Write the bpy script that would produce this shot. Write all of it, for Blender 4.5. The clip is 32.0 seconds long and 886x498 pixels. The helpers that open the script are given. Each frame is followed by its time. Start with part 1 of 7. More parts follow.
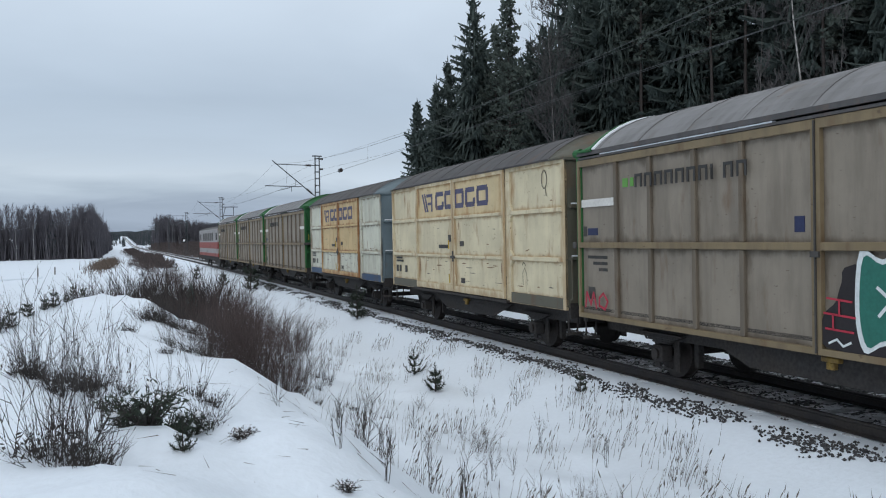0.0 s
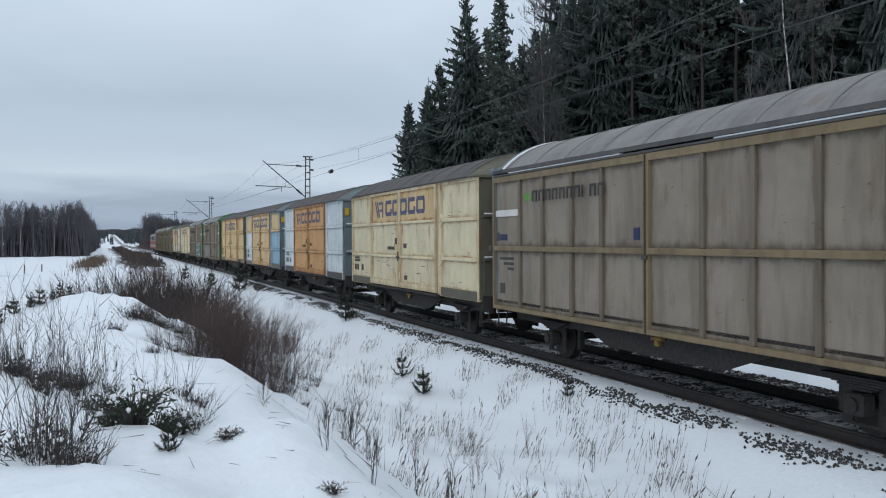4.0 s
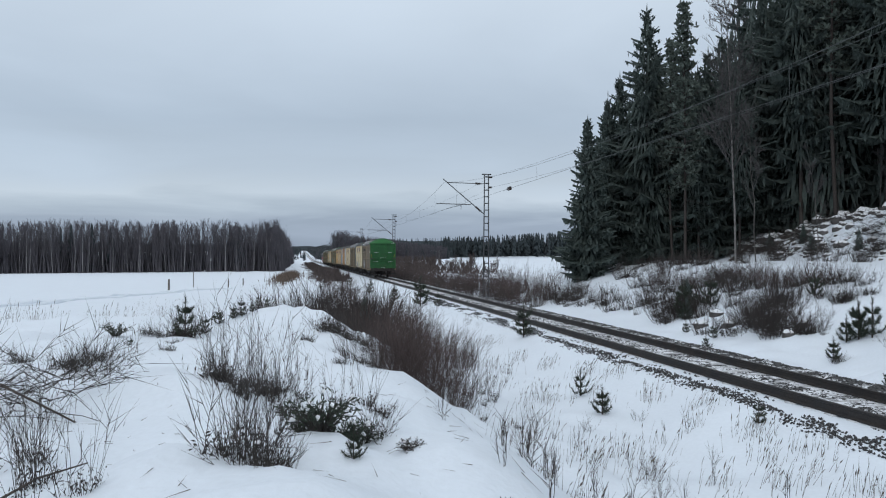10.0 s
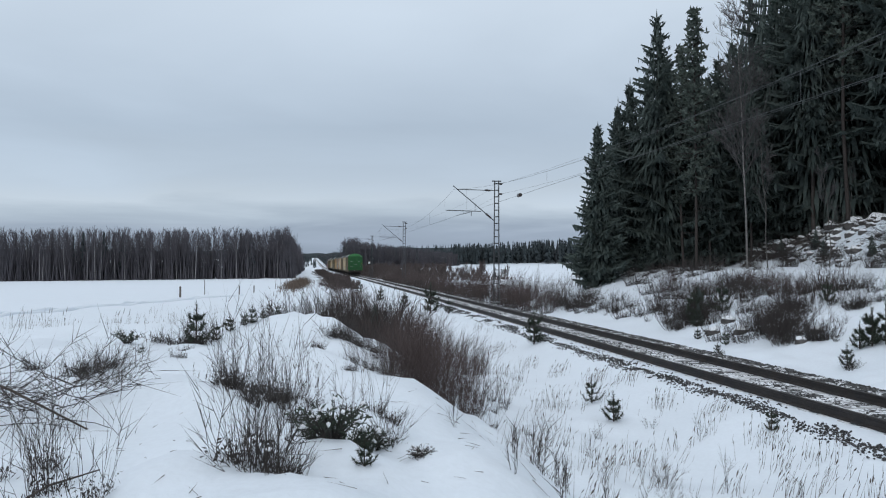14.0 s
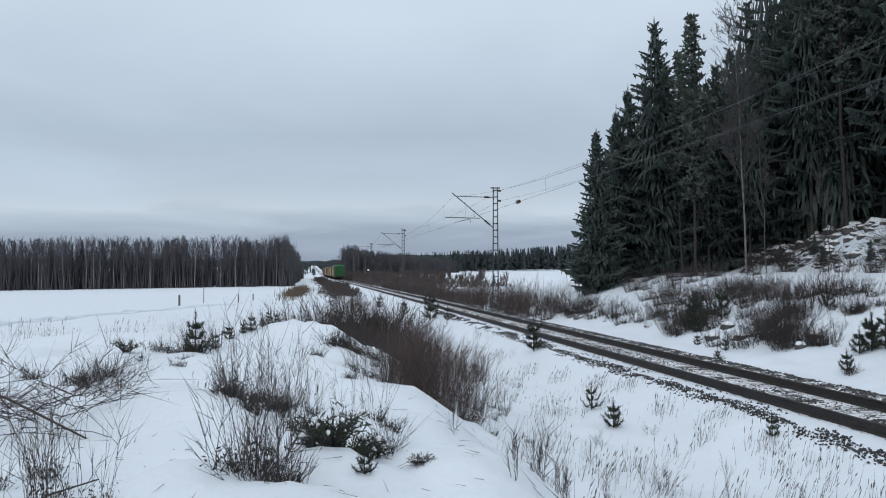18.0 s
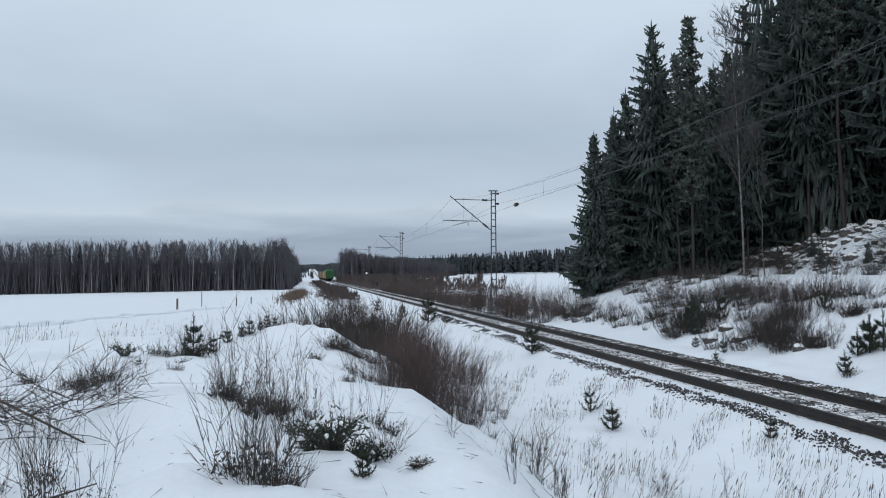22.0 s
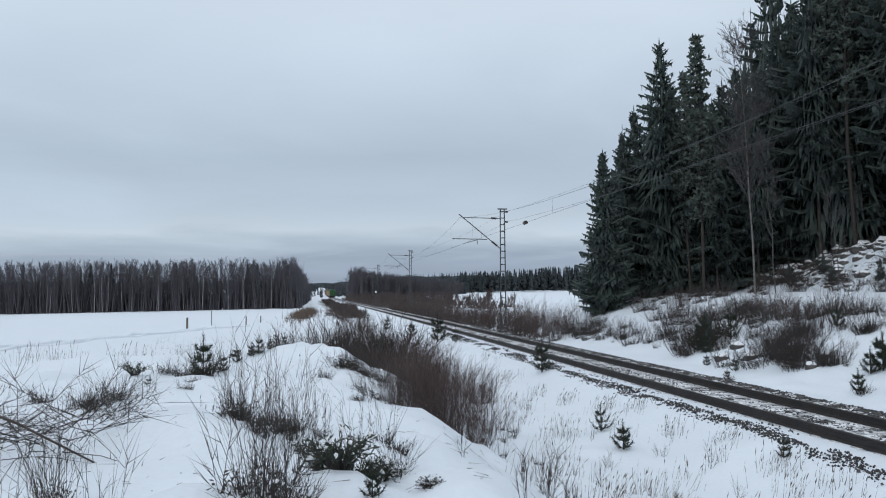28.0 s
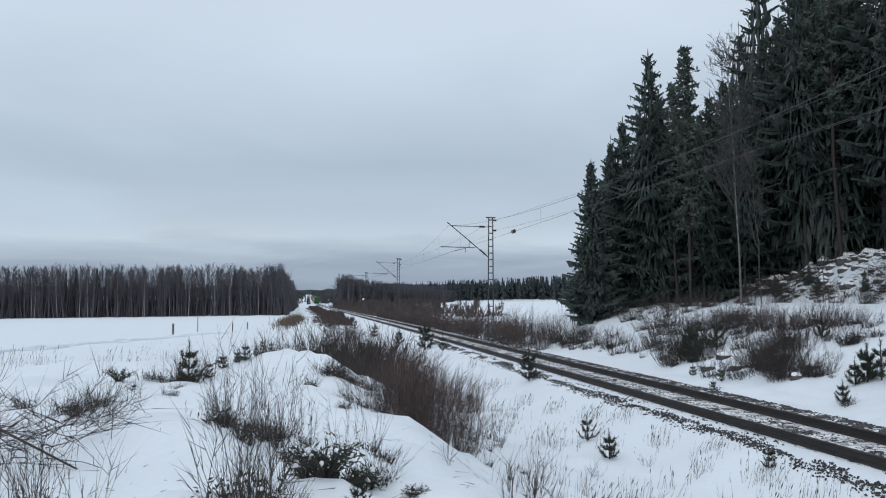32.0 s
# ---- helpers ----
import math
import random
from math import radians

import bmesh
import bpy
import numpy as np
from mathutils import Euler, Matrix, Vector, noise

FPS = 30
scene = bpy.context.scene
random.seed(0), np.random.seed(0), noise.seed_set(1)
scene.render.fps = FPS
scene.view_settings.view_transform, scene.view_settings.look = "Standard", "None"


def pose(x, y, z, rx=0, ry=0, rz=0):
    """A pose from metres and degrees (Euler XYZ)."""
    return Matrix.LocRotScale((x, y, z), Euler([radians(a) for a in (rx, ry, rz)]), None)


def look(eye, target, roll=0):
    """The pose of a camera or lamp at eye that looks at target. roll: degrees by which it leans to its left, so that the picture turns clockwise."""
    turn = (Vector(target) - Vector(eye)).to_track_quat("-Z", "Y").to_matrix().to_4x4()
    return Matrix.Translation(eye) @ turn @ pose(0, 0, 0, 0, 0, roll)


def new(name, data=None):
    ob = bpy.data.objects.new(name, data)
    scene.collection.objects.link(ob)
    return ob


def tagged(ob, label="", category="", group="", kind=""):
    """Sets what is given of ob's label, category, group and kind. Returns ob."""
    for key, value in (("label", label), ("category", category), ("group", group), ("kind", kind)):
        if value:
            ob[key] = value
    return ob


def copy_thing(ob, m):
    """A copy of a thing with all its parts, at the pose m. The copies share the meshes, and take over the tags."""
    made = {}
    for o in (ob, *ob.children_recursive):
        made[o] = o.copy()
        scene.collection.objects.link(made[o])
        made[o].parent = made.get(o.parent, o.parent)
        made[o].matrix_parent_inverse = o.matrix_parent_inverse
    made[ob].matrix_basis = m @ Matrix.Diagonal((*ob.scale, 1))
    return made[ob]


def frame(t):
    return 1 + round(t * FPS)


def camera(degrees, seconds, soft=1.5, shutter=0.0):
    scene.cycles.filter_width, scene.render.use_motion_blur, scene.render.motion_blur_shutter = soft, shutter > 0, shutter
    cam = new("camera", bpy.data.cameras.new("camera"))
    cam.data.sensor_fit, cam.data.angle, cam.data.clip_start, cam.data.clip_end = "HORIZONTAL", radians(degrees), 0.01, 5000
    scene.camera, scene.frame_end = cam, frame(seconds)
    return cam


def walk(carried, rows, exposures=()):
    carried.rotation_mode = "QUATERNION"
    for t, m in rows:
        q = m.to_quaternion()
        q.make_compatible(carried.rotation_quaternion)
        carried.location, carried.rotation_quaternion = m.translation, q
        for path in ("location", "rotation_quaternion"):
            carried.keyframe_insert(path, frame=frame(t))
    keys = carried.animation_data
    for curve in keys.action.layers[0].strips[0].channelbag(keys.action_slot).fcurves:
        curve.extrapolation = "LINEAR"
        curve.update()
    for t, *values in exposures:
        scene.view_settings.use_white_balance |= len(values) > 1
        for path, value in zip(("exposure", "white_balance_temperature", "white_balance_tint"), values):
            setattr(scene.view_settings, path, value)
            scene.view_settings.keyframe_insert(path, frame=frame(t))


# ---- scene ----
cam = camera(56.8, 32.0, 1.1)
EYE = 2.65

# seconds, tilt from straight down, roll, heading (degrees)
LOOKS = [
    (0.0, 89.14, 1.11, -21.31), (0.5, 88.98, 1.05, -21.42), (1.0, 88.88, 0.76, -21.48), (1.5, 88.86, 0.90, -21.86),
    (2.0, 88.61, 0.73, -22.69), (2.5, 88.57, 0.17, -22.81), (3.0, 88.81, 0.00, -22.61), (3.5, 89.05, 0.14, -22.25),
    (5.5, 90.06, 0.17, -21.27), (6.0, 89.84, 0.09, -19.01), (6.5, 89.76, 0.19, -16.49), (7.0, 90.15, 0.15, -14.28),
    (7.5, 90.26, 0.05, -12.42), (8.0, 89.96, -0.12, -11.43), (8.5, 89.85, -0.05, -10.79), (9.0, 90.10, 0.23, -10.43),
    (9.5, 90.37, 0.29, -10.10), (10.0, 90.53, 0.17, -9.63), (10.5, 90.50, 0.11, -9.10), (11.0, 90.55, 0.16, -9.00),
    (11.5, 90.79, 0.30, -9.09), (12.0, 90.93, 0.35, -8.96), (12.5, 91.01, 0.37, -8.89), (13.0, 91.10, 0.39, -8.93),
    (13.5, 91.08, 0.28, -8.93), (14.0, 91.01, 0.29, -8.91), (14.5, 90.98, 0.31, -8.83), (16.5, 91.19, 0.18, -9.11),
    (17.0, 91.31, 0.33, -8.97), (17.5, 91.32, 0.46, -8.95), (18.0, 91.50, 0.58, -8.97), (18.5, 91.76, 0.68, -9.07),
    (19.0, 91.76, 0.62, -9.46), (19.5, 91.64, 0.55, -9.65), (20.0, 91.58, 0.60, -9.53), (20.5, 91.57, 0.71, -9.34),
    (21.0, 91.57, 0.71, -9.23), (21.5, 91.60, 0.71, -9.12), (22.0, 91.71, 0.72, -9.10), (22.5, 91.90, 0.67, -9.10),
    (23.0, 91.96, 0.68, -9.09), (23.5, 91.88, 0.81, -8.98), (24.0, 91.95, 0.96, -9.01), (24.5, 92.47, 1.20, -9.05),
    (25.0, 92.70, 1.23, -8.95), (25.5, 92.70, 1.12, -9.04), (27.5, 92.80, 0.92, -8.53), (28.0, 93.00, 0.89, -8.45),
    (28.5, 93.18, 0.85, -8.61), (29.0, 93.21, 0.75, -8.77), (29.5, 93.22, 0.51, -9.09), (30.0, 93.23, 0.57, -9.42),
    (30.5, 93.43, 0.83, -9.66), (31.0, 93.49, 0.76, -9.52), (31.5, 93.36, 0.58, -9.40), (32.0, 93.55, 0.39, -9.31),
]
walk(cam, [(t, pose(0, 0, EYE, a, b, c)) for t, a, b, c in LOOKS], [(0.0, 0.08), (6.0, 0.08), (7.5, -0.03), (9.5, 0.0), (32.0, 0.0)])

# ---- light ----
def build_world():
    world = bpy.data.worlds.new("overcast_sky")
    scene.world = world
    world.use_nodes = True
    nt = world.node_tree
    nt.nodes.clear()
    n, l = nt.nodes.new, nt.links.new
    out = n("ShaderNodeOutputWorld")
    bg = n("ShaderNodeBackground")
    l(bg.outputs[0], out.inputs[0])
    sky = n("ShaderNodeTexSky")
    sky.sky_type = "NISHITA"
    sky.sun_disc = False
    sky.sun_elevation = radians(14)
    sky.sun_rotation = radians(150)
    co = n("ShaderNodeTexCoord")
    sep = n("ShaderNodeSeparateXYZ")
    l(co.outputs["Generated"], sep.inputs[0])
    # cloud deck: lighter overhead, banded and darker towards the horizon
    up = n("ShaderNodeMath")
    up.operation = "MAXIMUM"
    l(sep.outputs[2], up.inputs[0])
    up.inputs[1].default_value = 0.0
    flat = n("ShaderNodeMath")
    flat.operation = "ADD"
    l(up.outputs[0], flat.inputs[0])
    flat.inputs[1].default_value = 0.09
    deck = n("ShaderNodeVectorMath")
    deck.operation = "DIVIDE"
    l(co.outputs["Generated"], deck.inputs[0])
    l(flat.outputs[0], deck.inputs[1])
    noise_tex = n("ShaderNodeTexNoise")
    noise_tex.inputs["Scale"].default_value = 0.55
    noise_tex.inputs["Detail"].default_value = 5.0
    noise_tex.inputs["Roughness"].default_value = 0.5
    noise_tex.inputs["Distortion"].default_value = 0.4
    l(deck.outputs[0], noise_tex.inputs["Vector"])
    wob = n("ShaderNodeMath")
    wob.operation = "MULTIPLY_ADD"
    l(noise_tex.outputs[0], wob.inputs[0])
    wob.inputs[1].default_value = 0.07
    l(up.outputs[0], wob.inputs[2])
    ramp = n("ShaderNodeValToRGB")
    stops = [(0.035, (0.265, 0.335, 0.445)), (0.075, (0.30, 0.372, 0.488)), (0.095, (0.39, 0.47, 0.575)), (0.113, (0.50, 0.582, 0.682)), (0.135, (0.455, 0.54, 0.65)),
             (0.19, (0.425, 0.512, 0.624)), (0.34, (0.553, 0.640, 0.741)), (0.55, (0.640, 0.713, 0.796)), (1.0, (0.698, 0.757, 0.836))]
    els = ramp.color_ramp.elements
    while len(els) < len(stops):
        els.new(0.5)
    for e, (p, c) in zip(els, stops):
        e.position, e.color = p, (*c, 1)
    l(wob.outputs[0], ramp.inputs[0])
    patch = n("ShaderNodeMapRange")
    l(noise_tex.outputs[0], patch.inputs[0])
    patch.inputs[1].default_value, patch.inputs[2].default_value = 0.3, 0.7
    patch.inputs[3].default_value, patch.inputs[4].default_value = 0.93, 1.09
    tone = n("ShaderNodeVectorMath")
    tone.operation = "SCALE"
    l(ramp.outputs[0], tone.inputs[0])
    l(patch.outputs[0], tone.inputs["Scale"])
    skyt = n("ShaderNodeVectorMath")
    skyt.operation = "SCALE"
    l(sky.outputs[0], skyt.inputs[0])
    skyt.inputs["Scale"].default_value = 0.008
    both = n("ShaderNodeVectorMath")
    both.operation = "ADD"
    l(tone.outputs[0], both.inputs[0])
    l(skyt.outputs[0], both.inputs[1])
    l(both.outputs[0], bg.inputs[0])
    bg.inputs[1].default_value = 1.0


build_world()
sun = new("sun", bpy.data.lights.new("sun", "SUN"))
sun.data.energy, sun.data.angle, sun.data.color = 0.7, radians(40), (1.0, 0.985, 0.96)
sun.matrix_world = look((-40, -60, 60), (0, 0, 0))
scene.view_settings.exposure = 0.0

# ---- materials ----
MATS = {}


def mat(name, color, rough=0.8, metal=0.0, vary=0.15, scale=3.0, fine=40.0, bump=0.2, other=None, amount=0.5, spec=0.3, coords="Object", island=0.0, rnd=0.0, subsurface=0.0):
    """A procedural surface: base colour broken up at two scales, a second tone in blotches, fine relief."""
    if name in MATS:
        return MATS[name]
    m = bpy.data.materials.new(name)
    m.use_nodes = True
    nt = m.node_tree
    n, l = nt.nodes.new, nt.links.new
    bsdf = nt.nodes["Principled BSDF"]
    bsdf.inputs["Roughness"].default_value = rough
    bsdf.inputs["Metallic"].default_value = metal
    bsdf.inputs["Specular IOR Level"].default_value = spec
    co = n("ShaderNodeTexCoord")
    big, small = n("ShaderNodeTexNoise"), n("ShaderNodeTexNoise")
    for tex, s, d in ((big, scale, 4.0), (small, fine, 3.0)):
        tex.inputs["Scale"].default_value = s
        tex.inputs["Detail"].default_value = d
        l(co.outputs[coords], tex.inputs["Vector"])
    rng = n("ShaderNodeMapRange")
    l(big.outputs[0], rng.inputs[0])
    rng.inputs[1].default_value, rng.inputs[2].default_value = 0.5 - 0.22 * amount - 0.05, 0.5 + 0.22
    mix = n("ShaderNodeMix")
    mix.data_type = "RGBA"
    l(rng.outputs[0], mix.inputs[0])
    mix.inputs[6].default_value = (*color, 1)
    mix.inputs[7].default_value = (*(other or [c * (1 - vary) for c in color]), 1)
    val = n("ShaderNodeMapRange")
    l(small.outputs[0], val.inputs[0])
    val.inputs[1].default_value, val.inputs[2].default_value = 0.25, 0.75
    val.inputs[3].default_value, val.inputs[4].default_value = 1 - vary, 1 + vary
    last = val.outputs[0]
    if island or rnd:
        src = n("ShaderNodeNewGeometry").outputs["Random Per Island"] if island else n("ShaderNodeObjectInfo").outputs["Random"]
        r2 = n("ShaderNodeMapRange")
        l(src, r2.inputs[0])
        w = island or rnd
        r2.inputs[3].default_value, r2.inputs[4].default_value = 1 - w, 1 + w
        mu = n("ShaderNodeMath")
        mu.operation = "MULTIPLY"
        l(last, mu.inputs[0])
        l(r2.outputs[0], mu.inputs[1])
        last = mu.outputs[0]
    sc = n("ShaderNodeVectorMath")
    sc.operation = "SCALE"
    l(mix.outputs[2], sc.inputs[0])
    l(last, sc.inputs["Scale"])
    l(sc.outputs[0], bsdf.inputs["Base Color"])
    if bump:
        bp = n("ShaderNodeBump")
        bp.inputs["Strength"].default_value = bump
        bp.inputs["Distance"].default_value = 0.02
        l(small.outputs[0], bp.inputs["Height"])
        l(bp.outputs[0], bsdf.inputs["Normal"])
    MATS[name] = m
    return m


# ---- mesh tools ----
def mesh_object(name, verts, faces, material, parent=None, label="", smooth=False):
    me = bpy.data.meshes.new(name)
    me.from_pydata(verts, [], faces)
    if smooth:
        me.polygons.foreach_set("use_smooth", [True] * len(me.polygons))
    me.materials.append(material)
    ob = new(name, me)
    ob.parent = parent
    return tagged(ob, label) if label else ob


def part(name, bm, material, parent, label="", smooth=False):
    """Links a bmesh as one mesh object under a thing or a part."""
    me = bpy.data.meshes.new(name)
    bm.to_mesh(me)
    bm.free()
    if smooth:
        me.polygons.foreach_set("use_smooth", [True] * len(me.polygons))
    me.materials.append(material)
    ob = new(name, me)
    ob.parent = parent
    if label:
        tagged(ob, label)
    return ob


def box(bm, x0, x1, y0, y1, z0, z1):
    vs = [bm.verts.new((x, y, z)) for x in (x0, x1) for y in (y0, y1) for z in (z0, z1)]
    for f in ((0, 1, 3, 2), (4, 6, 7, 5), (0, 4, 5, 1), (2, 3, 7, 6), (0, 2, 6, 4), (1, 5, 7, 3)):
        bm.faces.new([vs[i] for i in f])
    return vs


def boxes(*bs, bevel=0.0):
    bm = bmesh.new()
    for b in bs:
        box(bm, *b)
    bmesh.ops.recalc_face_normals(bm, faces=bm.faces)
    if bevel:
        bmesh.ops.bevel(bm, geom=bm.edges[:], offset=bevel, segments=1, affect="EDGES")
    return bm


def rod(bm, a, b, r0, r1=None, sides=6):
    """A round bar from a to b."""
    a, b = Vector(a), Vector(b)
    r1 = r0 if r1 is None else r1
    d = (b - a).normalized()
    u = d.orthogonal().normalized()
    w = d.cross(u)
    rings = []
    for p, r in ((a, r0), (b, r1)):
        rings.append([bm.verts.new(p + (u * math.cos(2 * math.pi * i / sides) + w * math.sin(2 * math.pi * i / sides)) * r) for i in range(sides)])
    for i in range(sides):
        j = (i + 1) % sides
        bm.faces.new((rings[0][i], rings[0][j], rings[1][j], rings[1][i]))
    bm.faces.new(rings[0][::-1])
    bm.faces.new(rings[1])


def rods(*rs, sides=6):
    bm = bmesh.new()
    for r in rs:
        rod(bm, *r, sides=sides)
    return bm


def sstep(a, b, x):
    t = np.clip((x - a) / (b - a), 0, 1)
    return t * t * (3 - 2 * t)


def vnoise(x, y, seed=0):
    """Smooth value noise on a unit lattice, for arrays."""
    x, y = np.asarray(x, float), np.asarray(y, float)
    xi, yi = np.floor(x).astype(np.int64), np.floor(y).astype(np.int64)
    fx, fy = x - xi, y - yi
    fx, fy = fx * fx * (3 - 2 * fx), fy * fy * (3 - 2 * fy)

    def h(i, j):
        v = (i * 374761393 + j * 668265263 + seed * 2147483647) & 0xFFFFFFFF
        v = ((v ^ (v >> 13)) * 1274126177) & 0xFFFFFFFF
        return ((v ^ (v >> 16)) & 0xFFFF) / 65535.0
    a, b, c, d = h(xi, yi), h(xi + 1, yi), h(xi, yi + 1), h(xi + 1, yi + 1)
    return (a * (1 - fx) + b * fx) * (1 - fy) + (c * (1 - fx) + d * fx) * fy - 0.5


# ---- plan ----
def track_x(y):
    """Centre of the railway: straight past the camera, then bearing slightly left."""
    return 10.2 - 0.009 * 15 * np.logaddexp(0, (np.asarray(y, float) - 60) / 15)


def track_z(y):
    """Height of the rails: level, then climbing a long hill far off."""
    y = np.asarray(y, float)
    return 0.0185 * (55 * np.logaddexp(0, (y - 590) / 55) - 40 * np.logaddexp(0, (y - 1300) / 40))


LEFT_NEAR = ((-80, -30, -14, -8, -2, 0.6, 1.7, 2.5, 3.4, 4.6, 6.4, 7.2, 7.75, 8.3, 8.75), (-1.1, -0.3, 0.45, 0.75, 0.85, 0.95, 0.72, 0.1, -0.45, -0.72, -0.78, -0.72, -0.56, -0.33, -0.21))
LEFT_FAR = ((-200, -3, 3, 6.4, 7.2, 7.75, 8.3, 8.75), (-1.3, -1.1, -0.95, -0.82, -0.72, -0.56, -0.33, -0.21))
RIGHT_NEAR = ((11.03, 11.18, 11.7, 12.25, 13.1, 14.2, 16, 18, 21, 24, 26, 31, 33, 37, 42, 60, 150, 400), (-0.21, -0.07, -0.04, -0.24, -0.65, -0.8, -0.55, 0.0, 1.05, 1.85, 2.15, 2.3, 3.2, 5.5, 6.2, 7, 8, 8))
RIGHT_FAR = ((11.03, 11.18, 11.7, 12.25, 13.1, 14.2, 20, 60, 150, 300), (-0.21, -0.07, -0.04, -0.24, -0.65, -0.85, -0.5, 0.3, 1.4, 2.2))


def ground_z(x, y):
    """Height of the snow at (x, y); the top of the rails is 0."""
    x, y = np.asarray(x, float), np.asarray(y, float)
    d = x - track_x(y) + 10.2
    w = sstep(24, 50, y) * sstep(-1.5, -6, x) + sstep(24.0, 29.5, y + 0.7 * np.sin(x * 1.3) + 1.5 * np.clip(x, 0, 2)) * (1 - sstep(-1.5, -6, x))
    # the mound's steep right edge, with a bay in it, and two drifts with hollows behind them
    dd = d + 0.5 * np.exp(-((y - 14.9) / 1.1) ** 2) + 0.3 * np.exp(-((y - 19.5) / 3.0) ** 2)
    left = np.interp(dd, *LEFT_NEAR) * (1 - w) + np.interp(d, *LEFT_FAR) * w
    for ax, ay, bx, by, h in ((-1.75, 11.4, 0.4, 6.0, 0.17), (-1.1, 6.8, 0.15, 5.2, 0.11)):
        ln = math.hypot(bx - ax, by - ay)
        u, v = (bx - ax) / ln, (by - ay) / ln
        along = (x - ax) * u + (y - ay) * v
        off_line = (x - ax) * -v + (y - ay) * u + 0.12 * np.sin(along * 2.1)
        ends = sstep(-1.0, 0.8, along) * sstep(ln + 1.2, ln - 0.6, along)
        left = left + ends * h * (np.exp(-(off_line / np.where(off_line < 0, 1.0, 0.2)) ** 2) - 0.6 * np.exp(-((off_line - 0.5) / 0.38) ** 2))
    left = left + 0.22 * np.exp(-((x - 0.9) / 1.1) ** 2 - ((y - 24.2) / 1.6) ** 2) + 0.12 * np.exp(-((x + 0.6) / 1.4) ** 2 - ((y - 26.0) / 2.2) ** 2)
    knoll = np.interp(y, (18, 26, 34, 41, 48, 56, 64, 80), (0.12, 0.28, 0.5, 0.8, 1.0, 0.85, 0.6, 0.4))
    rise = np.interp(d, *RIGHT_NEAR)
    rise = np.where(rise > 2.3, 2.3 + (rise - 2.3) * knoll, rise)
    right = rise * (1 - sstep(66, 96, y)) + np.interp(d, *RIGHT_FAR) * sstep(66, 96, y)
    z = np.where(d < 10.2, left, right)
    off = np.clip((np.abs(d - 10.2) - 2.6) / 2.0, 0, 1)
    drift = 0.22 * (0.5 - np.abs(vnoise(x / 1.9 + 0.3 * y, y / 2.6, 11)) * 2)
    bumps = 0.34 * vnoise(x / 3.1, y / 3.7, 1) + 0.20 * vnoise(x / 1.2, y / 1.3, 2) + 0.19 * vnoise(x / 0.55, y / 0.6, 3) + drift * np.where(x < 4.5, 1.0, 0.35) + np.where((d > 31) & (d < 44) & (y < 70), 0.7, 0.0) * vnoise(x / 1.6, y / 1.5, 14)
    rough = 0.35 + 0.65 * sstep(70, 20, np.hypot(x, y))
    return track_z(y) + z + bumps * off * rough + 0.03 * vnoise(x / 0.35, y / 0.4, 5) * (1 - off)


def gz(x, y):
    return float(ground_z(x, y))

# ---- ground ----
snow = mat("snow", (0.745, 0.802, 0.862), rough=0.65, vary=0.03, scale=0.8, fine=13, bump=0.6, spec=0.25)


def graded(stops):
    """Coordinates with a spacing of their own in each stretch."""
    out = []
    for (a, s), (b, _) in zip(stops, stops[1:]):
        k = max(1, int(round((b - a) / s)))
        out += [a + (b - a) * i / k for i in range(k)]
    return np.array(out + [stops[-1][0]])


def build_ground():
    xs = graded([(-3000, 500), (-600, 40), (-120, 6), (-30, 0.8), (-9, 0.22), (8, 0.16), (13.5, 0.25), (24, 0.5), (46, 2), (80, 10), (300, 60), (900, 500), (3000, 1)])
    ys = graded([(-600, 100), (-60, 8), (-4, 0.6), (5, 0.16), (30, 0.35), (60, 1.0), (110, 4), (260, 15), (800, 40), (1500, 400), (4500, 1)])
    gx, gy = np.meshgrid(xs, ys)
    z = ground_z(gx, gy)
    nx, ny = len(xs), len(ys)
    verts = np.stack([gx.ravel(), gy.ravel(), z.ravel()], 1)
    i = np.arange(nx * (ny - 1)).reshape(ny - 1, nx)[:, :-1].ravel()
    faces = np.stack([i, i + 1, i + 1 + nx, i + nx], 1)
    ob = mesh_object("ground", verts.tolist(), faces.tolist(), snow, smooth=True)
    tagged(ob, "uneven snow-covered ground with drifts and a ditch beside the railway", "ground", kind="structure")


build_ground()

# ---- railway ----
rail_steel = mat("rail_steel", (0.030, 0.028, 0.029), rough=0.6, metal=0.2, vary=0.3, scale=2, fine=30, other=(0.045, 0.038, 0.034), bump=0.2)
RAIL = ((-0.075, -0.19), (-0.075, -0.175), (-0.012, -0.15), (-0.012, -0.05), (-0.036, -0.035), (-0.036, -0.004), (-0.03, 0.0), (0.03, 0.0), (0.036, -0.004), (0.036, -0.035), (0.012, -0.05), (0.012, -0.15), (0.075, -0.175), (0.075, -0.19))


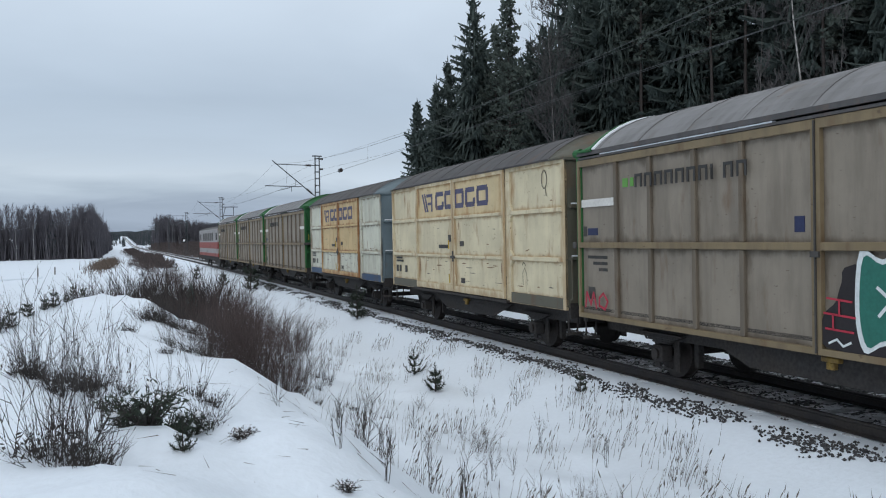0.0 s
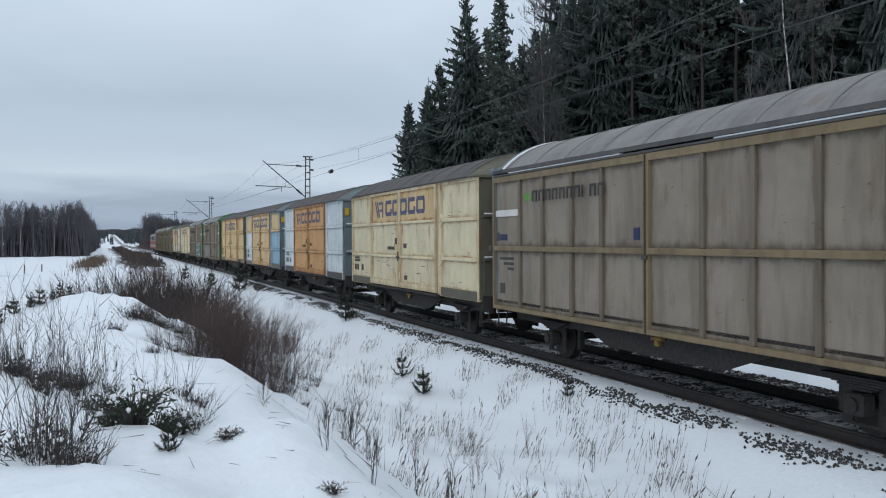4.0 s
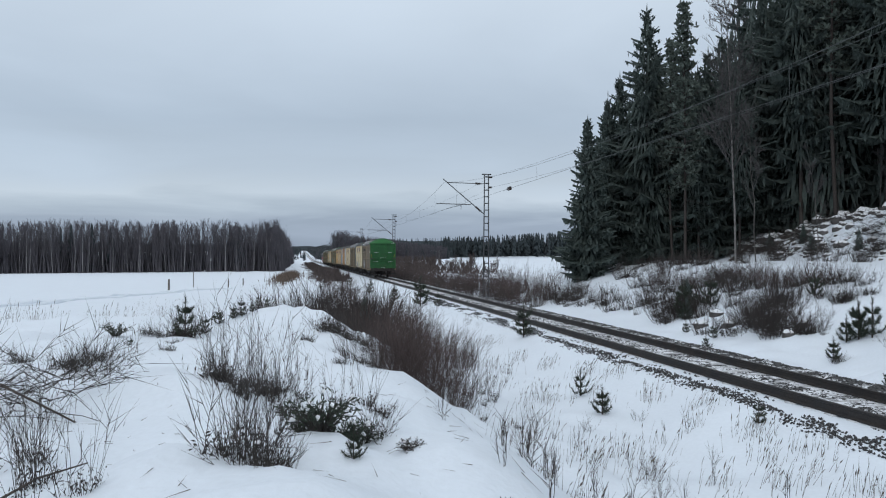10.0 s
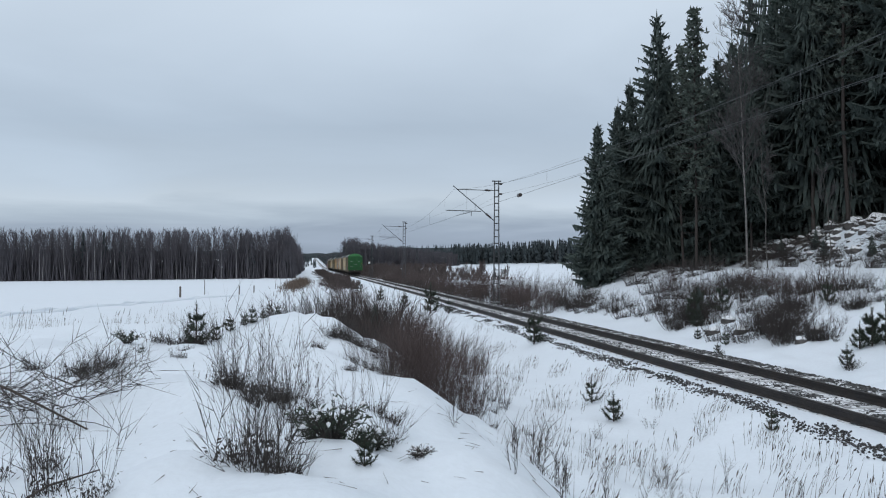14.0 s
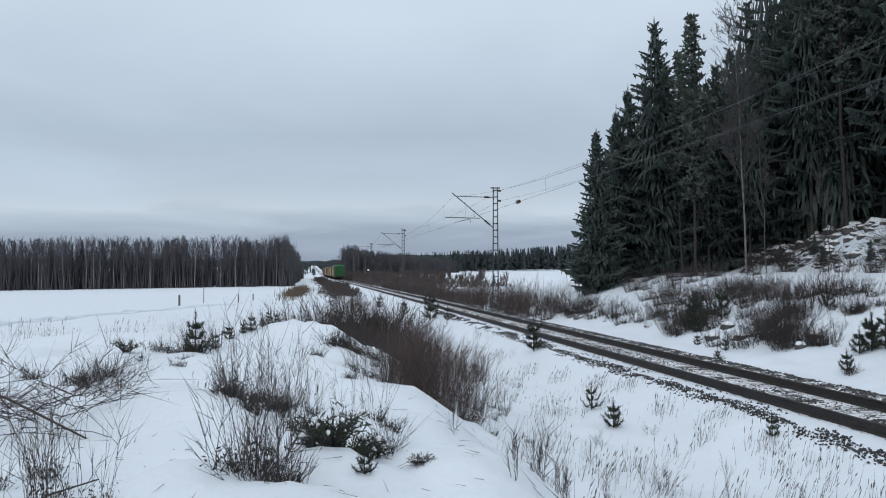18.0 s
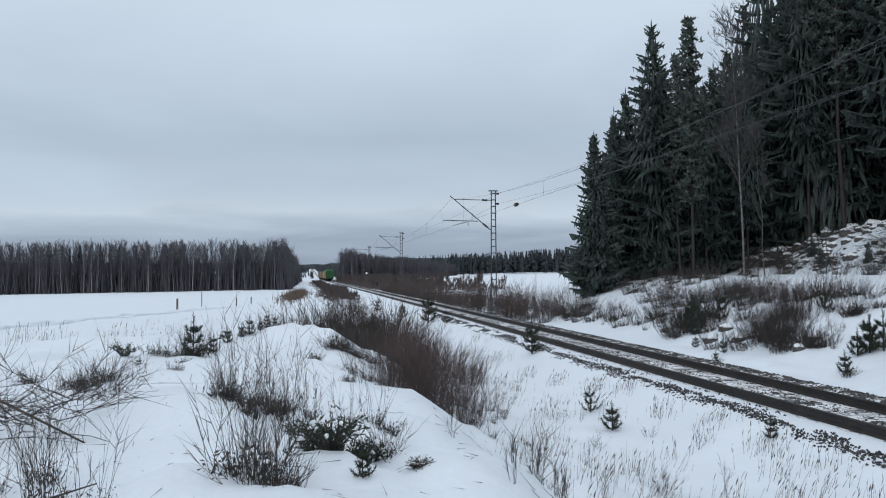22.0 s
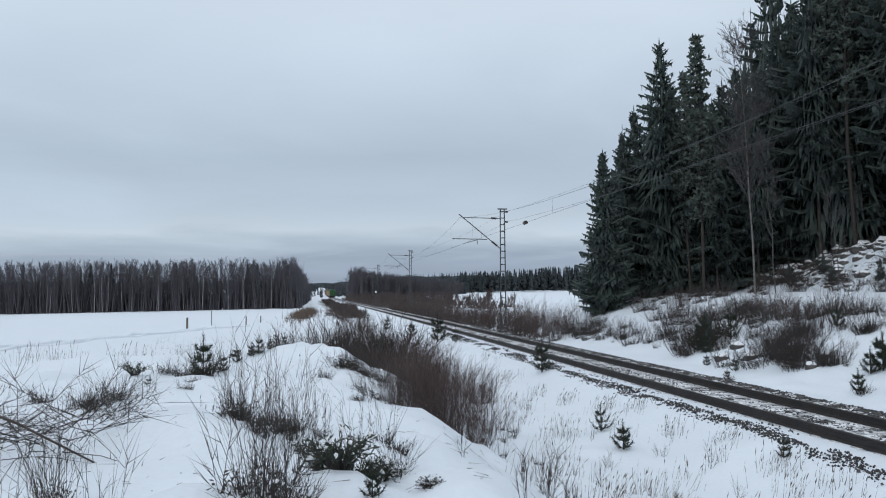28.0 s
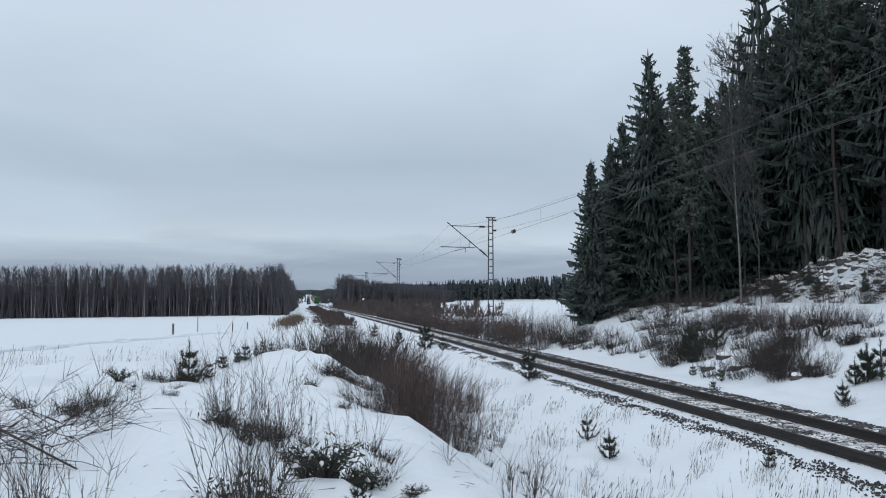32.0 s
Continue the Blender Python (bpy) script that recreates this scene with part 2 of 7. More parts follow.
def snowy_stones(name, cover, scale=16.0):
    """Ballast with snow lying in patches over the stones."""
    m = bpy.data.materials.new(name)
    m.use_nodes = True
    nt = m.node_tree
    n, l = nt.nodes.new, nt.links.new
    bsdf = nt.nodes["Principled BSDF"]
    bsdf.inputs["Roughness"].default_value = 0.85
    co = n("ShaderNodeTexCoord")
    cells, patch, fine = n("ShaderNodeTexVoronoi"), n("ShaderNodeTexNoise"), n("ShaderNodeTexNoise")
    cells.inputs["Scale"].default_value = scale
    patch.inputs["Scale"].default_value, patch.inputs["Detail"].default_value = 2.2, 6.0
    fine.inputs["Scale"].default_value, fine.inputs["Detail"].default_value = 13.0, 4.0
    for t in (cells, patch, fine):
        l(co.outputs["Object"], t.inputs["Vector"])
    tone = n("ShaderNodeMapRange")
    l(cells.outputs["Color"], tone.inputs[0])
    tone.inputs[3].default_value, tone.inputs[4].default_value = 0.018, 0.085
    add = n("ShaderNodeMath")
    add.operation = "MULTIPLY_ADD"
    l(fine.outputs[0], add.inputs[0])
    add.inputs[1].default_value = 0.9
    l(patch.outputs[0], add.inputs[2])
    mask = n("ShaderNodeMapRange")
    l(add.outputs[0], mask.inputs[0])
    mask.inputs[1].default_value, mask.inputs[2].default_value = 1.18 - 0.45 * cover, 1.30 - 0.45 * cover
    mix = n("ShaderNodeMix")
    mix.data_type = "RGBA"
    l(mask.outputs[0], mix.inputs[0])
    l(tone.outputs[0], mix.inputs[6])
    mix.inputs[7].default_value = (0.80, 0.82, 0.85, 1)
    l(mix.outputs[2], bsdf.inputs["Base Color"])
    bp = n("ShaderNodeBump")
    bp.inputs["Strength"].default_value, bp.inputs["Distance"].default_value = 0.7, 0.04
    l(cells.outputs["Distance"], bp.inputs["Height"])
    l(bp.outputs[0], bsdf.inputs["Normal"])
    return m


stone_mat = mat("ballast_stone", (0.045, 0.046, 0.049), rough=0.9, vary=0.3, scale=6, fine=40, bump=0.3, island=0.55, other=(0.07, 0.068, 0.068))
sleeper_mat = mat("snow_dusted_concrete", (0.20, 0.195, 0.19), rough=0.9, vary=0.25, scale=4, fine=25, bump=0.3, other=(0.74, 0.76, 0.79), amount=0.9, rnd=0.15)
BED_MID, BED_FAR = snowy_stones("snowy_ballast_between_rails", 0.67), snowy_stones("dark_ballast_shoulder", 0.47)


def build_rail(off):
    ys = list(np.arange(-80, 400, 8.0)) + list(np.arange(400, 1420, 20.0))
    verts, faces, k = [], [], len(RAIL)
    for y in ys:
        c = float(track_x(y)) + off
        verts += [(c + a, y, b + float(track_z(y))) for a, b in RAIL]
    for i in range(len(ys) - 1):
        for j in range(k):
            q = (j + 1) % k
            faces.append((i * k + j, i * k + q, (i + 1) * k + q, (i + 1) * k + j))
    ob = mesh_object("rail", verts, faces, rail_steel)
    tagged(ob, "rusty dark steel rail lying on snowy sleepers", "rail", "rails of the track", "structure")


def bed(name, label, d0, d1, lift, material, edge=0.0):
    """A strip of ballast along the line."""
    ys = np.concatenate([np.arange(-60, 90, 0.4), np.arange(90, 300, 3.0), np.arange(300, 1420, 20.0)])
    ds = np.linspace(d0, d1, 7)
    gy, gd = np.meshgrid(ys, ds, indexing="ij")
    wob = edge * vnoise(gy / 0.9, gd * 0 + 3.0, 21) * 2
    gx = track_x(gy) + gd + wob * np.where(gd == d0, 1, 0)
    z = ground_z(gx, gy) + lift
    k = len(ds)
    i = np.arange((len(ys) - 1) * k).reshape(-1, k)[:, :-1].ravel()
    ob = mesh_object(name, np.stack([gx.ravel(), gy.ravel(), z.ravel()], 1).tolist(), np.stack([i, i + k, i + k + 1, i + 1], 1).tolist(), material, smooth=True)
    tagged(ob, label, "ballast", kind="structure")


def stones(spots, seed, lo, hi):
    """Loose ballast stones as rough eight-faced lumps."""
    r = np.random.RandomState(seed)
    n = len(spots)
    base = np.array([(1, 0, 0), (0, 1, 0), (-1, 0, 0), (0, -1, 0), (0, 0, 0.8), (0, 0, -0.8)], float)
    size = r.uniform(lo, hi, (n, 1, 1)) * r.uniform(0.6, 1.3, (n, 6, 1)) * np.ones((1, 1, 3))
    a = r.uniform(0, 6.28, n)
    c, s = np.cos(a), np.sin(a)
    v = base[None] * size
    x = v[:, :, 0] * c[:, None] - v[:, :, 1] * s[:, None]
    y = v[:, :, 0] * s[:, None] + v[:, :, 1] * c[:, None]
    v = np.stack([x, y, v[:, :, 2]], 2) + np.asarray(spots)[:, None, :]
    f = np.array([(0, 1, 4), (1, 2, 4), (2, 3, 4), (3, 0, 4), (1, 0, 5), (2, 1, 5), (3, 2, 5), (0, 3, 5)])
    f = (f[None] + 6 * np.arange(n)[:, None, None]).reshape(-1, 3)
    return v.reshape(-1, 3).tolist(), f.tolist()


def build_bed():
    bed("ballast", "snow-dusted ballast between the rails", -0.72, 0.72, 0.010, BED_MID)
    bed("ballast", "dark ballast shoulder beyond the rails", 0.89, 1.75, 0.012, BED_FAR)
    r = np.random.RandomState(4)
    spots = []
    for d0, d1, n, cut in ((-1.95, -1.2, 13000, -0.1), (-1.3, -0.9, 700, 0.0), (-0.7, 0.7, 8000, -0.05), (0.92, 1.95, 9500, -0.3)):
        y = -4 + 66 * r.rand(n) ** 1.55
        d = d0 + (d1 - d0) * (r.rand(n) + r.rand(n)) / 2
        x = track_x(y) + d
        keep = vnoise(x / 0.22, y / 0.8, 31) + 0.4 * vnoise(x / 0.1, y / 0.1, 32) > cut
        z = ground_z(x, y) + 0.012
        spots.append(np.stack([x, y, z], 1)[keep])
    v, f = stones(np.concatenate(spots), 5, 0.014, 0.034)
    tagged(mesh_object("ballast_stones", v, f, stone_mat), "loose dark ballast stones along the rails", "ballast", kind="stuff")
    # sleepers: the nearest stand alone, the rest are joined
    track = tagged(new("sleepers"), "row of snow-dusted concrete sleepers under the rails", "sleeper", kind="structure")
    bm = boxes((-0.95, -0.35, -0.13, 0.13, -0.38, -0.193), (-1.25, -0.95, -0.13, 0.13, -0.38, -0.245), (-0.35, 0.35, -0.11, 0.11, -0.38, -0.2), (0.35, 0.95, -0.13, 0.13, -0.38, -0.193), (0.95, 1.25, -0.13, 0.13, -0.38, -0.245), bevel=0.012)
    first = part("sleeper", bm, sleeper_mat, track)
    first.location = (float(track_x(-8)), -8, 0)
    for k in range(1, 290):
        y = -8 + 0.61 * k
        ob = new("sleeper", first.data)
        ob.parent = track
        ob.location = (float(track_x(y)), y, 0)


build_rail(-0.8)
build_rail(0.8)
build_bed()

# ---- plants ----
class Soup:
    """Gathers tubes and blades into one mesh."""

    def __init__(self, seed):
        self.v, self.f = [], []
        self.r = random.Random(seed)

    def tube(self, pts, radii, sides=3):
        base = len(self.v)
        d = (pts[-1] - pts[0]).normalized() if (pts[-1] - pts[0]).length > 1e-6 else Vector((0, 0, 1))
        u = d.orthogonal().normalized()
        w = d.cross(u)
        for p, r in zip(pts, radii):
            for i in range(sides):
                a = 2 * math.pi * i / sides
                q = p + (u * math.cos(a) + w * math.sin(a)) * r
                self.v.append(q[:])
        for k in range(len(pts) - 1):
            for i in range(sides):
                j = (i + 1) % sides
                self.f.append((base + k * sides + i, base + k * sides + j, base + (k + 1) * sides + j, base + (k + 1) * sides + i))

    def spike(self, a, b, w):
        """A thin three-sided needle from a to b."""
        base = len(self.v)
        d = (b - a)
        if d.length < 1e-6:
            return
        u = d.orthogonal().normalized() * w
        q = d.normalized().cross(u)
        self.v += [(a + u)[:], (a - u * 0.5 + q * 0.87)[:], (a - u * 0.5 - q * 0.87)[:], b[:]]
        self.f += [(base, base + 1, base + 3), (base + 1, base + 2, base + 3), (base + 2, base, base + 3)]

    def leaf(self, a, b, w, up=Vector((0, 0, 1))):
        """A flat lance-shaped spray from a to b, of half width w."""
        base = len(self.v)
        side = (b - a).cross(up)
        if side.length < 1e-6:
            return
        side = side.normalized() * w
        m = a.lerp(b, 0.45)
        self.v += [a[:], (m + side)[:], b[:], (m - side)[:]]
        self.f.append((base, base + 1, base + 2, base + 3))

    def mesh(self, name, material, parent=None, label="", smooth=False):
        return mesh_object(name, self.v, self.f, material, parent, label, smooth)


def rv(r, s=1.0):
    return Vector((r.uniform(-s, s), r.uniform(-s, s), r.uniform(-s, s)))


needles = mat("spruce_needles", (0.10, 0.124, 0.114), rough=0.8, vary=0.22, scale=0.4, fine=6, bump=0, other=(0.086, 0.107, 0.099), island=0.1, rnd=0.12, spec=0.03)
pine_needles = mat("pine_needles", (0.12, 0.144, 0.126), rough=0.8, vary=0.22, scale=0.4, fine=6, bump=0, other=(0.085, 0.102, 0.09), island=0.15, spec=0.03)
young_needles = mat("young_needles", (0.05, 0.064, 0.05), rough=0.7, vary=0.3, scale=3, fine=30, bump=0, other=(0.064, 0.076, 0.056), island=0.35, rnd=0.2, spec=0.2)
spruce_bark = mat("spruce_bark", (0.07, 0.062, 0.058), rough=0.95, vary=0.3, scale=1.5, fine=14, bump=0.6, other=(0.05, 0.042, 0.038), rnd=0.2)
pine_bark = mat("pine_bark", (0.055, 0.046, 0.042), rough=0.95, vary=0.3, scale=0.6, fine=12, bump=0.6, other=(0.04, 0.035, 0.033))
birch_bark = mat("birch_bark", (0.40, 0.39, 0.37), rough=0.85, vary=0.35, scale=3.2, fine=16, bump=0.4, other=(0.09, 0.08, 0.075), amount=0.25)
dull_bark = mat("dull_birch_bark", (0.19, 0.185, 0.18), rough=0.85, vary=0.3, scale=3.2, fine=16, bump=0.4, other=(0.09, 0.08, 0.075), amount=0.3)
grey_bark = mat("grey_alder_bark", (0.10, 0.095, 0.09), rough=0.9, vary=0.3, scale=2.2, fine=16, bump=0.4, other=(0.07, 0.064, 0.06))
birch_twigs = mat("birch_twigs", (0.082, 0.077, 0.077), rough=0.9, vary=0.2, bump=0, island=0.2)
grey_twigs = mat("grey_twigs", (0.062, 0.055, 0.053), rough=0.9, vary=0.25, bump=0, island=0.3, rnd=0.15)
red_twigs = mat("red_twigs", (0.092, 0.07, 0.066), rough=0.85, vary=0.25, bump=0, island=0.3, rnd=0.15)
heather_stems = mat("heather_stems", (0.054, 0.048, 0.045), rough=0.9, vary=0.3, bump=0, island=0.35)
dry_grass = mat("dry_grass", (0.128, 0.108, 0.092), rough=0.9, vary=0.25, bump=0, island=0.35, other=(0.085, 0.074, 0.065))
frost = mat("twig_snow", (0.84, 0.86, 0.89), rough=0.7, vary=0.03, bump=0.2)


def leafy(m, share):
    """Let part of the light through thin foliage."""
    nt = m.node_tree
    bsdf = nt.nodes["Principled BSDF"]
    thin, mix = nt.nodes.new("ShaderNodeBsdfTranslucent"), nt.nodes.new("ShaderNodeMixShader")
    nt.links.new(bsdf.inputs["Base Color"].links[0].from_socket, thin.inputs[0])
    mix.inputs[0].default_value = share
    nt.links.new(bsdf.outputs[0], mix.inputs[1])
    nt.links.new(thin.outputs[0], mix.inputs[2])
    nt.links.new(mix.outputs[0], nt.nodes["Material Output"].inputs[0])


leafy(needles, 0.28)
leafy(pine_needles, 0.28)
leafy(young_needles, 0.3)


def at(x, y, turn=0.0, size=1.0, sink=0.0, lean=0.0):
    return Matrix.LocRotScale((x, y, gz(x, y) - sink), Euler((lean, 0, turn)), (size, size, size))


def spruce(seed, height, reach, dense=1.0, bare=0.06, taper=0.62):
    """A Norway spruce: tapered trunk, layers of drooping boughs, each a ragged fan with hanging twigs."""
    s, r = Soup(seed), random.Random(seed)
    ob = new("spruce_tree")
    t = Soup(seed + 1)
    t.tube([Vector((0, 0, -0.4)), Vector((0, 0, height * 0.4)), Vector((0, 0, height))], [height * 0.0075, height * 0.0056, 0.015], 7)
    z = height * bare
    drape = 1.0 if dense > 0.6 else 1.3
    while z < height * 0.985:
        f = (z - height * bare) / (height * (1 - bare))
        length = reach * min(1.0, (1 - f) / taper) ** 0.95 * (0.7 + 0.3 * min(1, f * 7)) * r.uniform(0.82, 1.1) + 0.14
        # the close inner foliage of this layer
        step = height * 0.0225 / dense ** 0.8
        n_in = min(42, max(8, int(length * 12))) if dense > 0.6 else min(26, max(7, int(length * 7.5)))
        for k in range(n_in):
            a0 = 2 * math.pi * (k + r.uniform(-0.4, 0.4)) / n_in
            q0, q1 = length * r.uniform(0.34, 0.5), length * r.uniform(0.45, 0.74)
            o = Vector((math.cos(a0), math.sin(a0), 0))
            s.leaf(o * q0 + Vector((0, 0, z + r.uniform(-0.05, 0.2))), o * q1 + Vector((r.uniform(-.12, .12), r.uniform(-.12, .12), z - step * r.uniform(0.9, 1.7) - 0.14 * length)), r.uniform(0.06, 0.12) if dense > 0.6 else r.uniform(0.11, 0.19), o + rv(r, 0.6))
        for k in range(max(5, int((6 + 2 * (1 - f)) * min(1.0, dense + 0.15)))):
            a = r.uniform(0, 2 * math.pi)
            ln = length * r.uniform(0.66, 1.14)
            out = Vector((math.cos(a), math.sin(a), 0))
            cross = Vector((-out.y, out.x, 0))
            sag = r.uniform(0.22, 0.42) * (1 - 0.75 * f)
            rise = 0.75 * f * f + 0.03
            z0 = z + r.uniform(-0.2, 0.2)
            pts = [Vector((0, 0, z0)) + out * (ln * q) + Vector((0, 0, ln * (rise * q - sag * 2.2 * q + sag * 1.6 * q * q))) for q in (0, 0.35, 0.7, 1.0)]
            # the fan: a ragged sheet of needles that droops at both edges
            base = len(s.v)
            for i, q in enumerate((0.06, 0.38, 0.72, 1.04)):
                c = pts[min(i, 3)] + out * (0.06 if i == 3 else 0.0)
                hw = ln * (0.04, 0.16, 0.13, 0.02)[i] * r.uniform(0.6, 1.3) + 0.02
                for side in (-1, 1):
                    e = hw * r.uniform(0.7, 1.25)
                    s.v.append((c + cross * (side * e) + out * r.uniform(-0.1, 0.1) * ln - Vector((0, 0, 0.35 * e + r.uniform(0, 0.16))))[:])
                s.v.append(c[:])
            for i in range(3):
                b0, b1 = base + 3 * i, base + 3 * i + 3
                s.f += [(b0, b0 + 2, b1 + 2, b1), (b0 + 2, b0 + 1, b1 + 1, b1 + 2)]
            m = max(3, int(ln * 3.4 * dense))
            for i in range(m):
                q = (i + r.uniform(0.2, 1)) / m
                kk = min(2, int(q / 0.34))
                p = pts[kk].lerp(pts[kk + 1], min(1, (q - 0.35 * kk) / 0.35))
                for side in (-1, 1):
                    w = (ln * (0.30 * (1 - q) + 0.06) + 0.10) * r.uniform(0.7, 1.35)
                    root = p + cross * (side * w * 0.35) - Vector((0, 0, 0.1 * w))
                    tip = p + out * (w * 0.65) + cross * (side * w * 0.95) - Vector((0, 0, w * r.uniform(0.25, 0.7)))
                    s.leaf(root, tip, 0.045 + 0.03 * w, Vector((r.uniform(-.5, .5), r.uniform(-.5, .5), 1)))
                for j in range(2):
                    fall = r.uniform(0.28, 0.7) * (1 - 0.55 * f) * drape
                    c = p + cross * (r.uniform(-.24, .24) * ln * (1.05 - q)) - Vector((0, 0, r.uniform(0, 0.1)))
                    s.leaf(c, c + cross * r.uniform(-.16, .16) + out * r.uniform(-.05, .12) + Vector((0, 0, -fall)), 0.075 * drape, out + cross * r.uniform(-.8, .8))
            s.leaf(pts[2], pts[3] + out * 0.2, 0.055)
        z += height * 0.0225 * r.uniform(0.8, 1.2) / dense ** 0.8
    for up in (Vector((1, 0, 0)), Vector((0, 1, 0))):
        s.leaf(Vector((0, 0, height * 0.965)), Vector((0, 0, height + 0.35)), 0.06, up)
    t.mesh("trunk", spruce_bark, ob, smooth=True)
    s.mesh("crown", needles, ob)
    return tagged(ob, "tall dark green spruce with drooping branches in snow", "tree", "trees of the spruce wood")


def pine(seed, height, crown_from=0.4, reach=2.2):
    """A tall Scots pine: bare trunk, dead lower branches, tufted crown."""
    s, t, r = Soup(seed), Soup(seed + 1), random.Random(seed)
    ob = new("pine_tree")
    bend = Vector((r.uniform(-0.3, 0.3), r.uniform(-0.3, 0.3), 0))
    t.tube([Vector((0, 0, -0.4)), Vector((0, 0, height * 0.3)) + bend, Vector((0, 0, height * 0.7)) + bend * 0.5, Vector((0, 0, height))], [height * 0.006, height * 0.005, height * 0.003, 0.02], 7)
    for i in range(26):
        z, a = height * r.uniform(0.12, crown_from + 0.15), r.uniform(0, 6.28)
        ln = r.uniform(0.5, 1.9)
        p = Vector((0, 0, z))
        q = p + Vector((math.cos(a) * ln, math.sin(a) * ln, -0.15 * ln + r.uniform(-.2, .3)))
        t.tube([p, p.lerp(q, 0.6) + Vector((0, 0, 0.08)), q], [0.022, 0.014, 0.004], 3)
    z = height * crown_from
    while z < height:
        f = (z - height * crown_from) / (height * (1 - crown_from))
        length = reach * (0.55 + 0.6 * math.sin(min(1, f * 1.25) * 2.6)) * (1.02 - f) ** 0.5 * r.uniform(0.6, 1.1) + 0.2
        for k in range(5):
            a = r.uniform(0, 6.28)
            out = Vector((math.cos(a), math.sin(a), 0))
            ln = length * r.uniform(0.55, 1.1)
            p0 = Vector((0, 0, z))
            p1 = p0 + out * ln + Vector((0, 0, ln * (0.15 + 0.65 * f)))
            t.tube([p0, p0.lerp(p1, 0.6) + Vector((0, 0, -0.05)), p1], [0.03, 0.018, 0.006], 3)
            for i in range(max(3, int(ln * 3.2))):
                q = r.uniform(0.3, 1.05)
                c = p0.lerp(p1, q) + rv(r, 0.16 + 0.16 * ln * 0.5)
                for j in range(6):
                    d = rv(r) + Vector((0, 0, 0.45))
                    s.leaf(c - d * 0.05, c + d.normalized() * r.uniform(0.22, 0.42), 0.085, rv(r))
        z += height * 0.021
    t.mesh("trunk", pine_bark, ob, smooth=True)
    s.mesh("crown", pine_needles, ob)
    return tagged(ob, "tall pine with a bare grey-brown trunk and dark needled crown", "tree", "trees of the spruce wood")


def grow(s, p, d, ln, rad, depth, r, spread=0.5, lift=0.12, kids=4, thin=0.55, least=0.004):
    """One bare limb and its twigs."""
    if depth <= 0:
        s.spike(p, p + (d.normalized() + Vector((0, 0, lift * 1.5))) * ln, rad)
        return
    n = 4 if depth > 1 else 3
    pts, dirn = [p], d.normalized()
    for i in range(n):
        dirn = (dirn + rv(r, 0.19) + Vector((0, 0, lift))).normalized()
        pts.append(pts[-1] + dirn * (ln / n))
    s.tube(pts, [rad * (1 - 0.75 * i / n) for i in range(n + 1)], 3 if rad < 0.03 else 6)
    for k in range(kids):
        q = r.uniform(0.25, 0.98) * n
        i = min(n - 1, int(q))
        c = pts[i].lerp(pts[i + 1], q - i)
        side = (dirn + rv(r, 1.0) * spread * 1.4).normalized()
        grow(s, c, side, ln * thin * r.uniform(0.7, 1.15), max(rad * 0.45, least), depth - 1, r, spread, lift, kids, thin, least)


def birch(seed, height, lean=0.0, kids=30, bark=None):
    """A bare birch: white trunk, fine dark twigs."""
    t, s, r = Soup(seed), Soup(seed + 1), random.Random(seed)
    ob = new("birch_tree")
    pts = [Vector((lean * height * q * q + r.uniform(-.12, .12) * (q > 0), r.uniform(-.12, .12) * (q > 0), height * q - 0.4 * (q == 0))) for q in (0, 0.2, 0.4, 0.6, 0.8, 1.0)]
    t.tube(pts, [height * 0.0042 * w for w in (1, 0.85, 0.68, 0.48, 0.27, 0.06)], 7)
    for k in range(kids):
        q = r.uniform(0.33, 0.99)
        i = min(4, int(q * 5))
        c = pts[i].lerp(pts[i + 1], q * 5 - i)
        a = r.uniform(0, 6.28)
        d = Vector((math.cos(a) * 0.55, math.sin(a) * 0.55, 0.85))
        grow(s, c, d, height * 0.19 * (1.15 - q * 0.7), 0.035 * (1.2 - q), 2, r, 0.5, 0.05, 6, 0.5, 0.013)
    t.mesh("trunk", bark or birch_bark, ob, smooth=True)
    s.mesh("crown", birch_twigs, ob)
    return tagged(ob, "bare grey-trunked tree with fine twigs in the snow" if bark else "bare winter birch with a white trunk and fine twigs", "tree", "bare trees at the wood edge")


